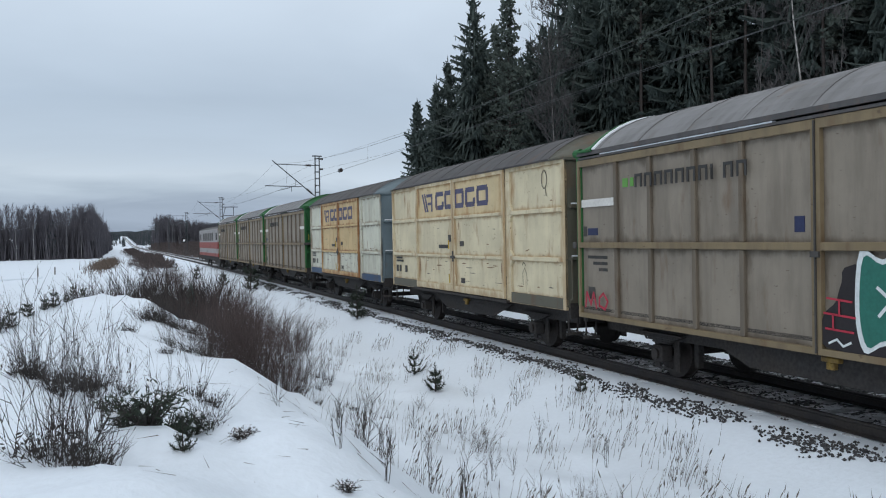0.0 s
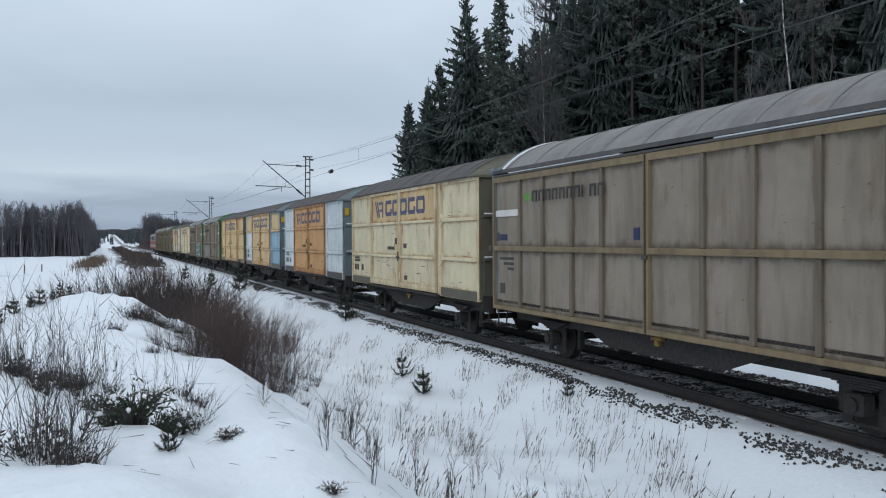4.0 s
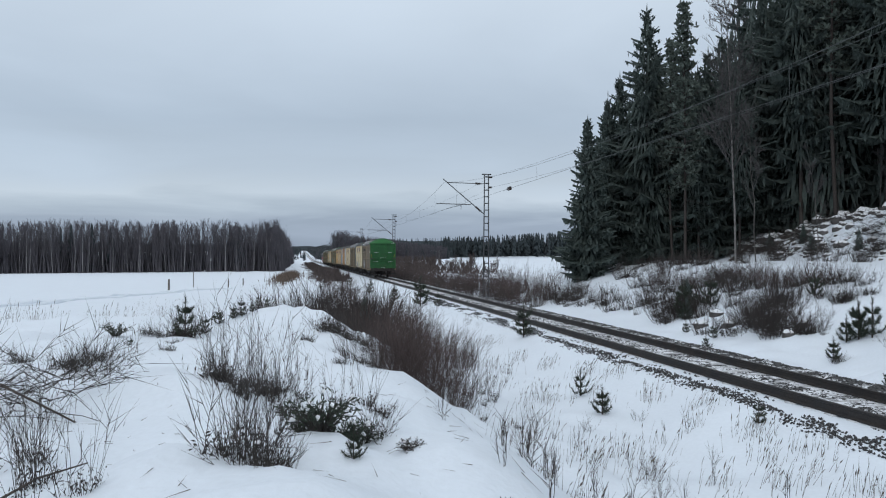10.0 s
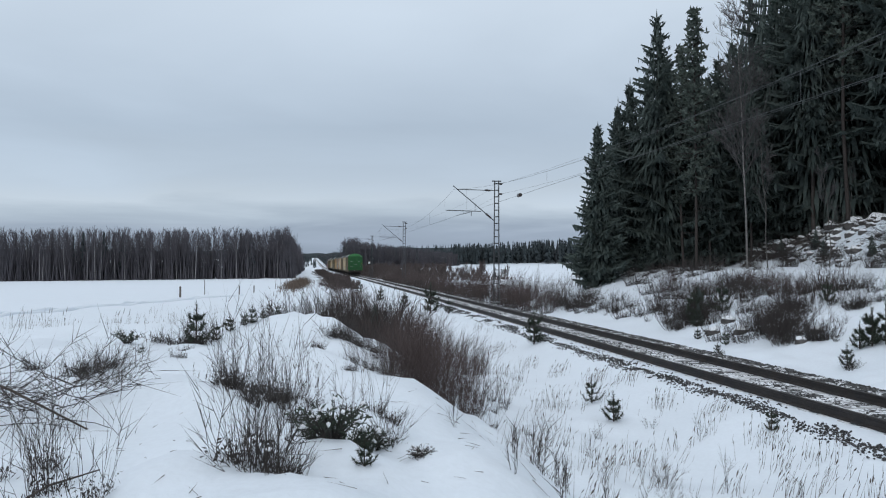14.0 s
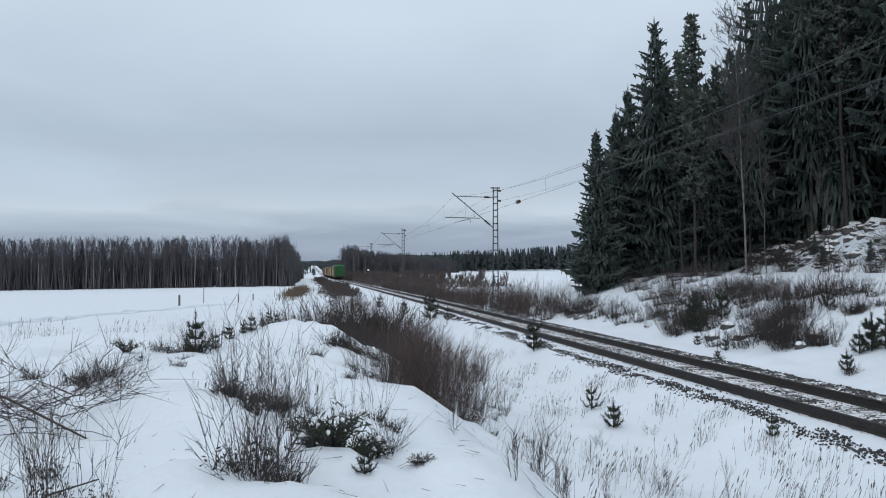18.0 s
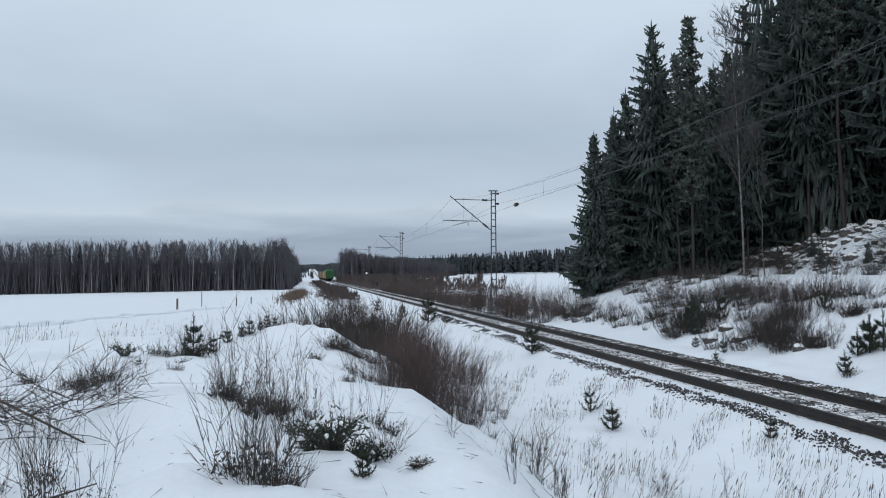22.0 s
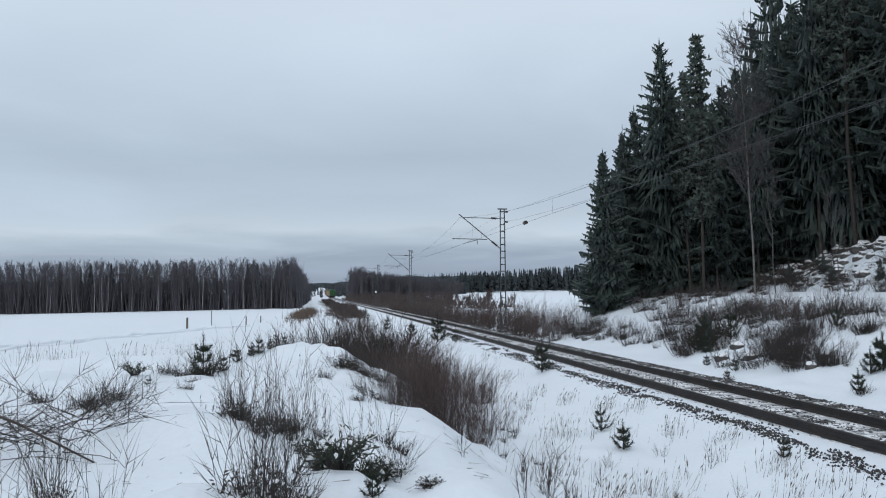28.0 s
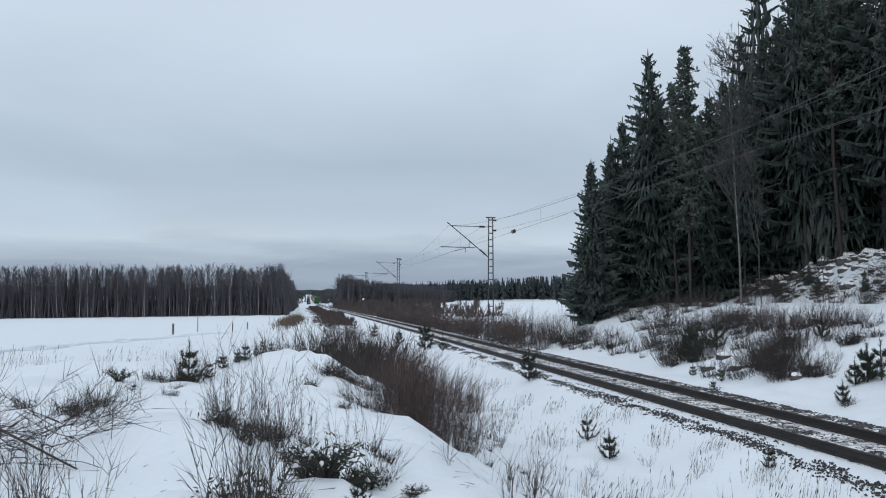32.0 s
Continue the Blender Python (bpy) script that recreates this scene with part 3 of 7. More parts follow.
def shrub(seed, name, label, material, stems, height, spread, twigs=3, base=0.25, rad=0.008, snowy=0, depth=1, foot=0):
    """A leafless shrub of many stems out of one stool."""
    s, r = Soup(seed), random.Random(seed)
    ob = new(name)
    for k in range(stems):
        a = r.uniform(0, 6.28)
        o = Vector((math.cos(a), math.sin(a), 0))
        p = o * (base * r.random() ** 0.5) + Vector((0, 0, -0.08))
        d = o * (spread * r.random()) + Vector((0, 0, 1))
        grow(s, p, d, height * r.uniform(0.5, 1.1), rad * r.uniform(0.7, 1.2), depth, r, 0.45, 0.04, twigs, 0.42)
    tagged(s.mesh("branchwork", material, ob), kind="stuff")
    if foot:
        b = Soup(seed + 5)
        for k in range(foot):
            a = r.uniform(0, 6.28)
            o = Vector((math.cos(a), math.sin(a), 0))
            p = o * (base * 0.75 * r.random()) + Vector((0, 0, -0.05))
            q = p + o * r.uniform(0.0, 0.2) + Vector((r.uniform(-.06, .06), r.uniform(-.06, .06), r.uniform(0.1, 0.34)))
            b.spike(p, q, 0.006)
            m = p.lerp(q, 0.6)
            b.leaf(m, m + rv(r, 0.05) + Vector((0, 0, 0.04)), 0.010, rv(r))
            b.leaf(q, q + rv(r, 0.045) + Vector((0, 0, 0.02)), 0.010, rv(r))
        tagged(b.mesh("heather_foot", heather_stems, ob, "dense dark heather round the foot"), kind="stuff")
    if snowy:
        c = Soup(seed + 9)
        for k in range(snowy):
            a, q = r.uniform(0, 6.28), base * 1.6 * r.random() ** 0.5
            p = Vector((math.cos(a) * q, math.sin(a) * q, r.uniform(0.02, height * 0.35)))
            w = r.uniform(0.012, 0.034)
            c.tube([p - Vector((0, 0, w * 0.5)), p, p + Vector((0, 0, w * 0.4))], [w * 0.7, w, w * 0.2], 5)
        tagged(c.mesh("snow_dusting", frost, ob, "small lumps of snow caught in the stems", True), kind="stuff")
    return tagged(ob, label, "shrub", "bare shrubs in the snow")


def heath(seed, size, height, green=True):
    """A low dense evergreen clump, dusted with snow."""
    s, st, c, r = Soup(seed), Soup(seed + 1), Soup(seed + 2), random.Random(seed)
    ob = new("low_bush")
    for k in range(46):
        a = r.uniform(0, 6.28)
        o = Vector((math.cos(a), math.sin(a), 0))
        p = o * (0.15 * size * r.random())
        q = o * (size * r.uniform(0.25, 1.0)) + Vector((0, 0, height * r.uniform(0.35, 1.1)))
        m = p.lerp(q, 0.55) + Vector((0, 0, height * 0.18))
        st.tube([p, m, q], [0.008, 0.006, 0.003], 3)
        for i in range(12):
            w = r.uniform(0.25, 1.0)
            b = p.lerp(m, w / 0.55) if w < 0.55 else m.lerp(q, (w - 0.55) / 0.45)
            d = (rv(r) + o * 0.6 + Vector((0, 0, 0.5))).normalized()
            s.leaf(b, b + d * r.uniform(0.05, 0.11), 0.009, rv(r))
        if k % 2 == 0:
            w = r.uniform(0.018, 0.045)
            b = m.lerp(q, r.uniform(0.2, 0.9)) + Vector((0, 0, 0.015))
            c.tube([b - o * w, b + Vector((0, 0, w * 0.5)), b + o * w], [w * 0.25, w * 0.6, w * 0.2], 5)
    tagged(st.mesh("branchwork", heather_stems, ob), kind="stuff")
    tagged(s.mesh("foliage", young_needles if green else heather_stems, ob), kind="stuff")
    tagged(c.mesh("snow_dusting", frost, ob, "snow lying on the twigs", True), kind="stuff")
    return tagged(ob, "low dark evergreen bush dusted with snow", "bush", "low bushes in the snow")


def young_pine(seed, height):
    """A sapling: few upswept shoots, each a bottle brush of long needles."""
    s, st, r = Soup(seed), Soup(seed + 1), random.Random(seed)
    ob = new("young_pine")
    st.tube([Vector((0, 0, -0.1)), Vector((0, 0, height * 0.9))], [0.016, 0.006], 5)
    shoots = [(Vector((0, 0, height * 0.55)), Vector((0, 0, height)))]
    for w in range(3):
        z = height * (0.08 + 0.24 * w)
        turn = r.uniform(0, 6.28)
        for k in range(5):
            a = turn + k * 1.257 + r.uniform(-0.4, 0.4)
            ln = height * (0.44 - 0.09 * w) * r.uniform(0.6, 1.2)
            o = Vector((math.cos(a), math.sin(a), 0))
            p = Vector((0, 0, z))
            m = p + o * (ln * 0.5) + Vector((0, 0, ln * 0.22))
            q = m + o * (ln * 0.28) + Vector((0, 0, ln * r.uniform(0.28, 0.5)))
            st.tube([p, m, q], [0.009, 0.007, 0.004], 3)
            shoots += [(p.lerp(m, 0.45), m), (m, q)]
    for p, q in shoots:
        d = (q - p).normalized()
        for i in range(34):
            c = p.lerp(q, r.random())
            e = (rv(r) + d * 0.8).normalized()
            s.spike(c, c + e * r.uniform(0.045, 0.085), 0.0055)
    st.mesh("stem", pine_bark, ob)
    s.mesh("needles", young_needles, ob)
    return tagged(ob, "small young pine standing in the snow", "sapling", "young pines by the track")


def plant(maker_list, spots, seed, lo=0.85, hi=1.15, sink=0.03):
    """Stand copies of the models at the spots (x, y, size)."""
    r = random.Random(seed)
    for i, (x, y, k) in enumerate(spots):
        copy_thing(maker_list[i % len(maker_list)], at(x, y, r.uniform(0, 6.28), k * r.uniform(lo, hi), sink))


def drop(*obs):
    """Take the models away once their copies stand."""
    for ob in obs:
        for o in (*ob.children_recursive, ob):
            bpy.data.objects.remove(o)


def build_wood():
    big = [spruce(11, 20.0, 4.0, 0.95, 0.07), spruce(12, 16.0, 3.3, 0.95, 0.08, 0.7)]
    edge = spruce(13, 11.8, 2.5, 0.95, 0.02, 0.8)
    inner = [spruce(14, 21, 3.6, 0.45, 0.12), spruce(15, 24, 3.9, 0.45, 0.2)]
    mid = spruce(16, 21, 3.8, 0.8, 0.25)
    pines = [pine(21, 18.2, 0.3, 1.5), pine(22, 23, 0.42, 3.2), pine(23, 25, 0.5, 3.4)]
    white = [birch(31, 17.9, -0.03, 64, dull_bark), birch(32, 17, -0.07, 22)]
    poles = [birch(33, 9, 0.05, 9, grey_bark), birch(34, 7, -0.06, 9, grey_bark)]
    r = random.Random(5)
    edge_trees = ((20.9, 58.4, 1.0, edge), (26.5, 60.4, 1.0, big[0]), (25.7, 64.0, 0.97, big[1]), (24.4, 63.5, 0.84, big[1]), (26.4, 53.9, 1.0, pines[0]), (27.1, 57.4, 0.9, pines[0]),
                  (31.1, 59.4, 1.02, big[1]), (33.5, 61.5, 0.9, big[1]), (30.6, 62.4, 0.95, big[1]), (28.6, 63.2, 0.86, big[0]), (29.6, 60.2, 0.8, big[0]), (28.2, 66.0, 0.78, big[0]), (23.6, 61.0, 0.62, big[1]),
                  (27.8, 61.0, 0.62, big[1]), (24.9, 59.4, 0.5, edge), (29.5, 58.0, 0.7, mid), (32.2, 56.8, 0.66, mid), (34.8, 63.0, 0.8, mid), (26.0, 67.5, 0.7, inner[0]), (31.0, 67.0, 0.72, inner[0]), (33.6, 68.0, 0.75, inner[1]))
    slope_trees = ((35.4, 58.6, 0.96, big[0]), (37.6, 60.0, 1.05, big[0]), (36.2, 55.2, 1.0, mid), (36.8, 52, 1.05, pines[1]), (38.4, 57, 1.1, inner[1]), (38.0, 63.5, 1.1, inner[1]), (35.8, 66.0, 0.9, inner[0]),
                   (39.5, 50, 1.08, mid), (41, 45.5, 1.0, pines[2]), (40, 55, 1.1, mid), (38.6, 47, 0.95, pines[1]), (39.2, 69, 1.0, inner[1]))
    backing_trees = ((43, 42, 1.06, mid), (44.5, 46, 1.03, mid), (41.5, 39.5, 0.95, pines[1]), (45, 37, 1.08, inner[0]), (43.5, 33, 1.0, pines[2]), (47, 30, 1.05, inner[1]),
                     (46, 26, 1.0, mid), (44.5, 22, 0.95, pines[1]), (39.4, 60, 1.12, mid), (41.8, 57, 1.12, mid), (42.6, 50.5, 1.12, mid), (45.5, 42.5, 1.05, mid), (47.5, 35.5, 1.05, mid), (48, 39, 1.0, inner[1]))
    for x, y, k, m in (*edge_trees, *slope_trees, *backing_trees):
        copy_thing(m, at(x, y, r.uniform(0, 6.28), k))
    copy_thing(white[0], at(28.6, 51.0, radians(-32)))
    for x, y, k, turn in ((34.6, 34.3, 1.05, -45), (42, 30, 0.85, -20), (40.5, 24, 0.8, 60)):
        copy_thing(white[1], at(x, y, radians(turn), k))
    for x, y, k in ((33.2, 35.9, 1.35), (33.7, 36.0, 1.25), (36.2, 33.5, 1.2), (36.9, 31.6, 1.1), (32.1, 37.8, 0.8), (30.5, 45.0, 1.0), (29.2, 49.5, 1.1), (37.5, 29.0, 1.2)):
        copy_thing(poles[int(x * 10) % 2], at(x, y, r.uniform(0, 6.28), k))
    for i in range(22):
        y = r.uniform(24, 60)
        copy_thing(poles[i % 2], at(r.uniform(36.5, 41) - 0.12 * max(0, y - 45), y, r.uniform(0, 6.28), r.uniform(0.6, 1.1)))
    spots = []
    tries = 0
    while len(spots) < 60 and tries < 9000:
        tries += 1
        y = r.uniform(12, 100)
        x = r.uniform(max(0.6 * y + 2.0, 42.0 - 0.12 * max(0, y - 40)), 46 + 0.72 * y)
        if any((x - a) ** 2 + (y - b) ** 2 < 7.0 for a, b in spots):
            continue
        spots.append((x, y))
        m = r.choice((inner[0], inner[1], inner[0], inner[1], inner[0], mid, pines[2]))
        copy_thing(m, at(x, y, r.uniform(0, 6.28), r.uniform(0.85, 1.12)))
    drop(edge, mid, *big, *inner, *pines, *white, *poles)


def build_deep_wood():
    """The dark body of the wood behind its edge."""
    r = random.Random(65)
    models = [spruce(17, 22, 4.2, 0.34, 0.03), spruce(18, 25, 4.4, 0.34, 0.05)]
    low = spruce(19, 11, 3.6, 0.4, 0.0)
    for k in range(32):
        q, far = r.uniform(0.41, 0.55), r.uniform(68, 92)
        copy_thing(low, at(far * math.sin(q), far * math.cos(q), r.uniform(0, 6.28), r.uniform(0.85, 1.1)))
    for k in range(74):
        q = 0.57 + 0.5 * r.random()
        far = r.uniform(66, 100) if q < 0.75 else r.uniform(58, 92)
        copy_thing(models[k % 2], at(far * math.sin(q), far * math.cos(q), r.uniform(0, 6.28), r.uniform(0.85, 1.1)))
    drop(low, *models)


litter = mat("needle_litter", (0.08, 0.068, 0.058), rough=0.95, vary=0.3, scale=0.9, fine=22, bump=0.5, other=(0.62, 0.64, 0.67), amount=-0.15)


def build_forest_floor():
    """Needle litter with thin snow patches under the dense trees."""
    ys = np.arange(6, 126, 1.2)
    q = np.linspace(0, 1, 46)
    gy, gq = np.meshgrid(ys, q, indexing="ij")
    lo = np.maximum(0.385 * gy + 2.5, 43.5 - 0.12 * np.maximum(0, gy - 40)) + 1.6 * vnoise(gy / 3.0, gy * 0, 41)
    lo = np.where((gy > 52) & (gy < 70), np.minimum(lo, 33.5 - 0.32 * (gy - 52) + 1.5 * vnoise(gy / 2.0, gy * 0, 42)), lo)
    gx = lo + gq * (50 + 0.7 * gy)
    gz_ = ground_z(gx, gy) + 0.035
    k = len(q)
    i = np.arange((len(ys) - 1) * k).reshape(-1, k)[:, :-1].ravel()
    ob = mesh_object("forest_floor", np.stack([gx.ravel(), gy.ravel(), gz_.ravel()], 1).tolist(), np.stack([i, i + 1, i + k + 1, i + k], 1).tolist(), litter, smooth=True)
    tagged(ob, "dark needle litter with thin snow under the spruces", "ground", kind="structure")


def build_shrubs():
    tall = [shrub(40 + i, "bare_shrub", "bare shrub of thin upright grey stems in snow", grey_twigs, 15, 1.05, 0.5, 3, 0.30, 0.0048, 4, 1, 90) for i in range(2)]
    wide = [shrub(45 + i, "bare_shrub", "low wide bare shrub with dark snow-dusted stems", heather_stems, 26, 0.55, 0.85, 4, 0.3, 0.005, 4, 1, 120) for i in range(2)]
    willow = [shrub(50 + i, "willow_shrub", "dense reddish-brown bare willow shrub beside the ditch", red_twigs, 34, 1.35, 0.42, 6, 0.45, 0.006) for i in range(3)]
    dark_twigs = mat("dark_thicket_twigs", (0.058, 0.05, 0.048), rough=0.9, vary=0.25, bump=0, island=0.3)
    thicket = [shrub(54 + i, "thicket", "dense dark bare thicket with snow on the bank", dark_twigs, 34, 1.0, 0.8, 6, 0.55, 0.0085, 4, 1, 130) for i in range(2)]
    weed = [shrub(56, "dry_weed", "single dry branching weed stalk in snow", heather_stems, 4, 0.85, 0.4, 7, 0.06, 0.005)]
    low = [heath(60, 0.5, 0.34, False), heath(61, 0.46, 0.34)]
    young = [young_pine(70, 0.62), young_pine(71, 0.7), young_pine(72, 0.55)]
    whip = [shrub(58 + i, "willow_shrub", "long thin whippy bare shrub on the snowy mound", grey_twigs, 12, 1.3, 0.45, 3, 0.22, 0.0042, 0, 1, 50) for i in range(2)]
    arching = [shrub(62 + i, "bare_shrub", "wide bare shrub of arching twiggy stems in snow", grey_twigs, 15, 0.95, 1.0, 6, 0.2, 0.0048) for i in range(2)]
    r = random.Random(9)

    def cluster(models, cx, cy, sx, sy, n, lo, hi, seed):
        plant(models, [(r.gauss(cx, sx), r.gauss(cy, sy), r.uniform(lo, hi)) for k in range(n)], seed)
    # the mound beside the camera
    plant(tall, [(-0.5, 6.25, 0.85), (-0.3, 6.1, 0.55), (-1.0, 9.6, 0.5), (-0.75, 9.4, 0.45)], 2)
    plant(arching, [(-0.5, 6.3, 0.8), (-0.28, 6.0, 0.6), (-0.45, 6.1, 0.7), (-0.95, 9.7, 0.6), (-0.5, 10.4, 0.55), (0.62, 7.45, 0.45), (0.1, 9.2, 0.4), (-3.3, 12.8, 0.6), (-2.8, 12.4, 0.7), (-2.6, 11.2, 0.7), (-3.2, 13.6, 0.7), (-2.7, 18.9, 0.7), (0.5, 17.3, 0.7), (0.9, 17.0, 0.6)], 52)
    plant(arching, [(r.uniform(16.6, 22.5), r.uniform(17, 33), r.uniform(0.5, 1.0)) for k in range(20)], 53)
    plant(arching, [(r.uniform(2.6, 6.8), r.uniform(7.0, 16), r.uniform(0.3, 0.5)) for k in range(9)], 54)
    plant(whip, [(-0.5, 6.3, 0.6), (-0.95, 9.7, 0.8), (-0.7, 9.5, 0.75), (-0.8, 11.4, 0.8), (-0.6, 10.9, 0.85), (-0.45, 10.4, 0.8), (-0.3, 10.0, 0.7), (-0.2, 9.4, 0.75), (0.0, 9.9, 0.6), (0.35, 8.6, 0.5), (0.6, 8.2, 0.5)], 20)
    plant(wide, [(-0.22, 5.9, 0.5), (-0.46, 10.35, 0.65), (-0.3, 10.2, 0.5), (-0.8, 11.4, 0.6), (-0.22, 9.35, 0.35), (0.62, 7.4, 0.5), (0.72, 7.9, 0.45), (-0.95, 9.7, 0.4)], 1)
    plant(wide, [(0.4, 17.4, 0.8), (0.62, 17.3, 0.7), (0.86, 17.2, 0.6), (0.05, 14.7, 0.45), (0.46, 15.4, 0.4), (0.56, 13.1, 0.4), (0.9, 13.6, 0.4), (1.18, 16.8, 0.6)], 21)
    plant(whip, [(r.uniform(0.55, 1.35), r.uniform(13.4, 19.5), r.uniform(0.35, 0.62)) for k in range(20)], 35)
    plant(low[1:], [(0.14, 6.75, 1.0), (0.3, 7.1, 0.85), (0.5, 7.3, 0.5), (-3.95, 18.35, 0.75), (0.0, 7.0, 0.6)], 4)
    plant(low[:1], [(0.84, 6.62, 0.27), (0.87, 6.68, 0.25), (1.45, 5.75, 0.25)], 41)
    plant(young, [(0.36, 6.1, 0.42), (-2.6, 18.9, 1.25), (-2.34, 23.6, 0.8), (-2.0, 24.2, 0.7), (-1.8, 24.5, 0.85), (-1.5, 24.8, 0.7), (-1.1, 25.3, 0.75), (-2.9, 14.6, 0.35), (-4.65, 44.5, 1.4), (-3.4, 64.0, 1.5), (-2.25, 19.6, 0.8)], 5)
    plant(wide, [(-3.45, 12.7, 0.75), (-3.22, 13.5, 0.75), (-3.24, 12.5, 0.5), (-3.42, 19.4, 0.9), (-3.1, 19.2, 0.7), (-2.6, 19.0, 0.9), (-2.8, 19.3, 0.7), (-2.25, 14.3, 0.4), (-2.6, 17.4, 0.4), (-4.5, 14.2, 0.8)], 42)
    plant(tall, [(-3.3, 13.0, 0.6), (-2.7, 19.1, 0.75), (-2.4, 19.6, 0.7), (-3.0, 22.5, 0.6), (-1.9, 24.6, 0.7), (-1.3, 25.2, 0.6), (-2.4, 26.5, 0.7), (-1.0, 26.0, 0.6), (-0.7, 26.3, 0.6)], 43)
    plant(whip, [(-1.45, 5.7, 0.6), (-1.85, 6.2, 0.75), (-2.1, 7.0, 0.8), (-2.4, 6.6, 0.7), (-1.7, 5.4, 0.6)], 44)
    plant(weed, [(1.9, 6.2, 0.75), (1.6, 6.4, 0.65), (4.9, 14.1, 0.85), (7.0, 14.3, 0.6), (6.57, 10.35, 0.85), (6.6, 12.6, 0.55), (4.8, 10.6, 0.6), (2.6, 9.2, 0.9), (3.2, 11.6, 0.9), (-1.85, 6.2, 0.7), (1.5, 8.7, 0.6), (3.6, 8.7, 0.8), (2.2, 7.3, 0.6), (2.9, 8.0, 0.8), (3.1, 7.5, 0.7), (2.35, 8.3, 0.7)], 3)
    plant(weed, [(r.uniform(2.0, 6.5), r.uniform(7, 15), r.uniform(0.4, 0.75)) for k in range(16)], 45)
    # red willows in the ditch behind the mound's edge
    plant(willow, [(1.62 + 1.15 * r.random() ** 1.4, r.uniform(14.3, 18.2), r.uniform(0.7, 0.95)) for k in range(16)], 7)
    plant(willow, [(1.6 + 0.9 * r.random(), r.uniform(14.6, 19.5), r.uniform(0.7, 0.95)) for k in range(9)], 19)
    plant(whip, [(r.uniform(2.5, 4.3), r.uniform(15.5, 20.0), r.uniform(0.5, 0.85)) for k in range(20)], 46)
    # dark thickets beyond the mound
    plant(thicket, [(r.uniform(-1.0, 3.2), r.uniform(31, 42), r.uniform(1.7, 2.5)) for k in range(20)], 17)
    plant(willow, [(r.uniform(1.5, 4.6), r.uniform(27, 44), r.uniform(1.0, 1.45)) for k in range(15)], 18)
    plant(willow, [(r.uniform(3.4, 5.0), r.uniform(22, 30), r.uniform(0.7, 1.0)) for k in range(10)], 48)
    plant(thicket, [(r.uniform(-0.6, 1.9), r.uniform(28.0, 31.0), r.uniform(1.5, 2.0)) for k in range(12)], 55)
    plant(whip, [(r.uniform(-2.5, 2.5), r.uniform(30, 44), r.uniform(0.9, 1.5)) for k in range(26)], 49)
    # young pines by the track
    plant(young, [(7.5, 53.1, 3.0), (8.03, 49.2, 1.7), (6.9, 63.0, 2.2), (8.13, 29.9, 2.0), (6.62, 19.1, 0.95), (6.29, 16.75, 1.1), (8.06, 13.6, 0.75), (15.67, 29.6, 0.95), (16.04, 32.7, 1.0), (17.83, 24.1, 2.2), (18.1, 23.8, 1.9), (17.6, 24.4, 1.8), (14.75, 18.25, 1.2), (15.05, 18.1, 1.1), (14.5, 18.5, 0.9), (15.3, 18.3, 0.9), (15.85, 15.7, 1.5), (16.3, 23.2, 1.3), (6.2, 78.0, 2.0), (5.4, 98.0, 2.1), (14.5, 28.0, 0.8), (18.0, 24.3, 1.7), (17.6, 36.2, 2.6), (18.3, 37.4, 2.9), (17.2, 35.2, 2.0), (18.9, 36.0, 2.4), (20.6, 30.5, 1.8)], 6)
    # the bank across the track, in clumps with bare snow between them
    cluster(thicket, 17.0, 49.5, 0.9, 4.5, 26, 0.7, 1.1, 8)
    cluster(thicket, 17.9, 37.4, 0.8, 2.2, 16, 0.9, 1.35, 28)
    cluster(thicket + willow[:1], 20.6, 44.0, 0.9, 2.6, 14, 0.8, 1.2, 29)
    plant(thicket + willow[:1], [(21.3 + r.gauss(0, 0.7), y + r.uniform(-0.5, 0.5), r.uniform(0.75, 1.15)) for y in np.linspace(30.0, 42.0, 38)], 10)
    cluster(thicket, 17.3, 28.8, 0.7, 1.2, 14, 0.9, 1.3, 30)
    cluster(thicket, 19.0, 31.2, 0.7, 1.6, 12, 0.8, 1.2, 31)
    cluster(tall + wide, 20.4, 28.9, 0.4, 1.2, 9, 0.8, 1.2, 32)
    cluster(thicket, 17.6, 27.3, 0.5, 1.0, 5, 0.6, 0.9, 50)
    plant(wide, [(20.6, 21.4, 1.3), (20.9, 21.0, 1.3), (20.3, 21.8, 1.2), (20.7, 23.7, 0.9), (19.8, 19.0, 0.9), (25.3, 24.3, 1.5), (25.5, 23.8, 1.2), (16.3, 23.0, 0.9), (14.6, 28.0, 0.4)], 11)
    plant(whip, [(r.uniform(16.5, 24), r.uniform(18, 46), r.uniform(0.4, 0.8)) for k in range(24)], 37)
    plant(tall + thicket, [(r.uniform(21, 26.5), r.uniform(45, 58), r.uniform(0.7, 1.2)) for k in range(24)], 33)
    plant(thicket, [(r.uniform(30.6, 33.2), yy + r.uniform(-0.4, 0.4), r.uniform(0.7, 1.2)) for yy in np.arange(41.0, 57, 0.8)], 51)
    # brown scrub in the far ditch
    plant(willow + thicket[:1], [(14.2 + 3.4 * r.random() ** 1.3 - 0.012 * i, 54 + 95 * (i / 160) ** 1.2, r.uniform(1.0, 1.7)) for i in range(160)], 12)
    plant(willow + thicket[:1], [(float(track_x(y)) - 5.0 - 4.0 * r.random(), y, r.uniform(0.8, 1.3) if y < 80 else r.uniform(0.5, 0.85)) for y in np.arange(46, 150, 2.6)], 13)
    drop(*whip, *arching)
    sapling = spruce(90, 10.0, 4.0, 0.36, 0.02, 0.9)
    sapling.name = "young_spruce"
    sapling["label"] = "small dark young spruce on the snowy slope"
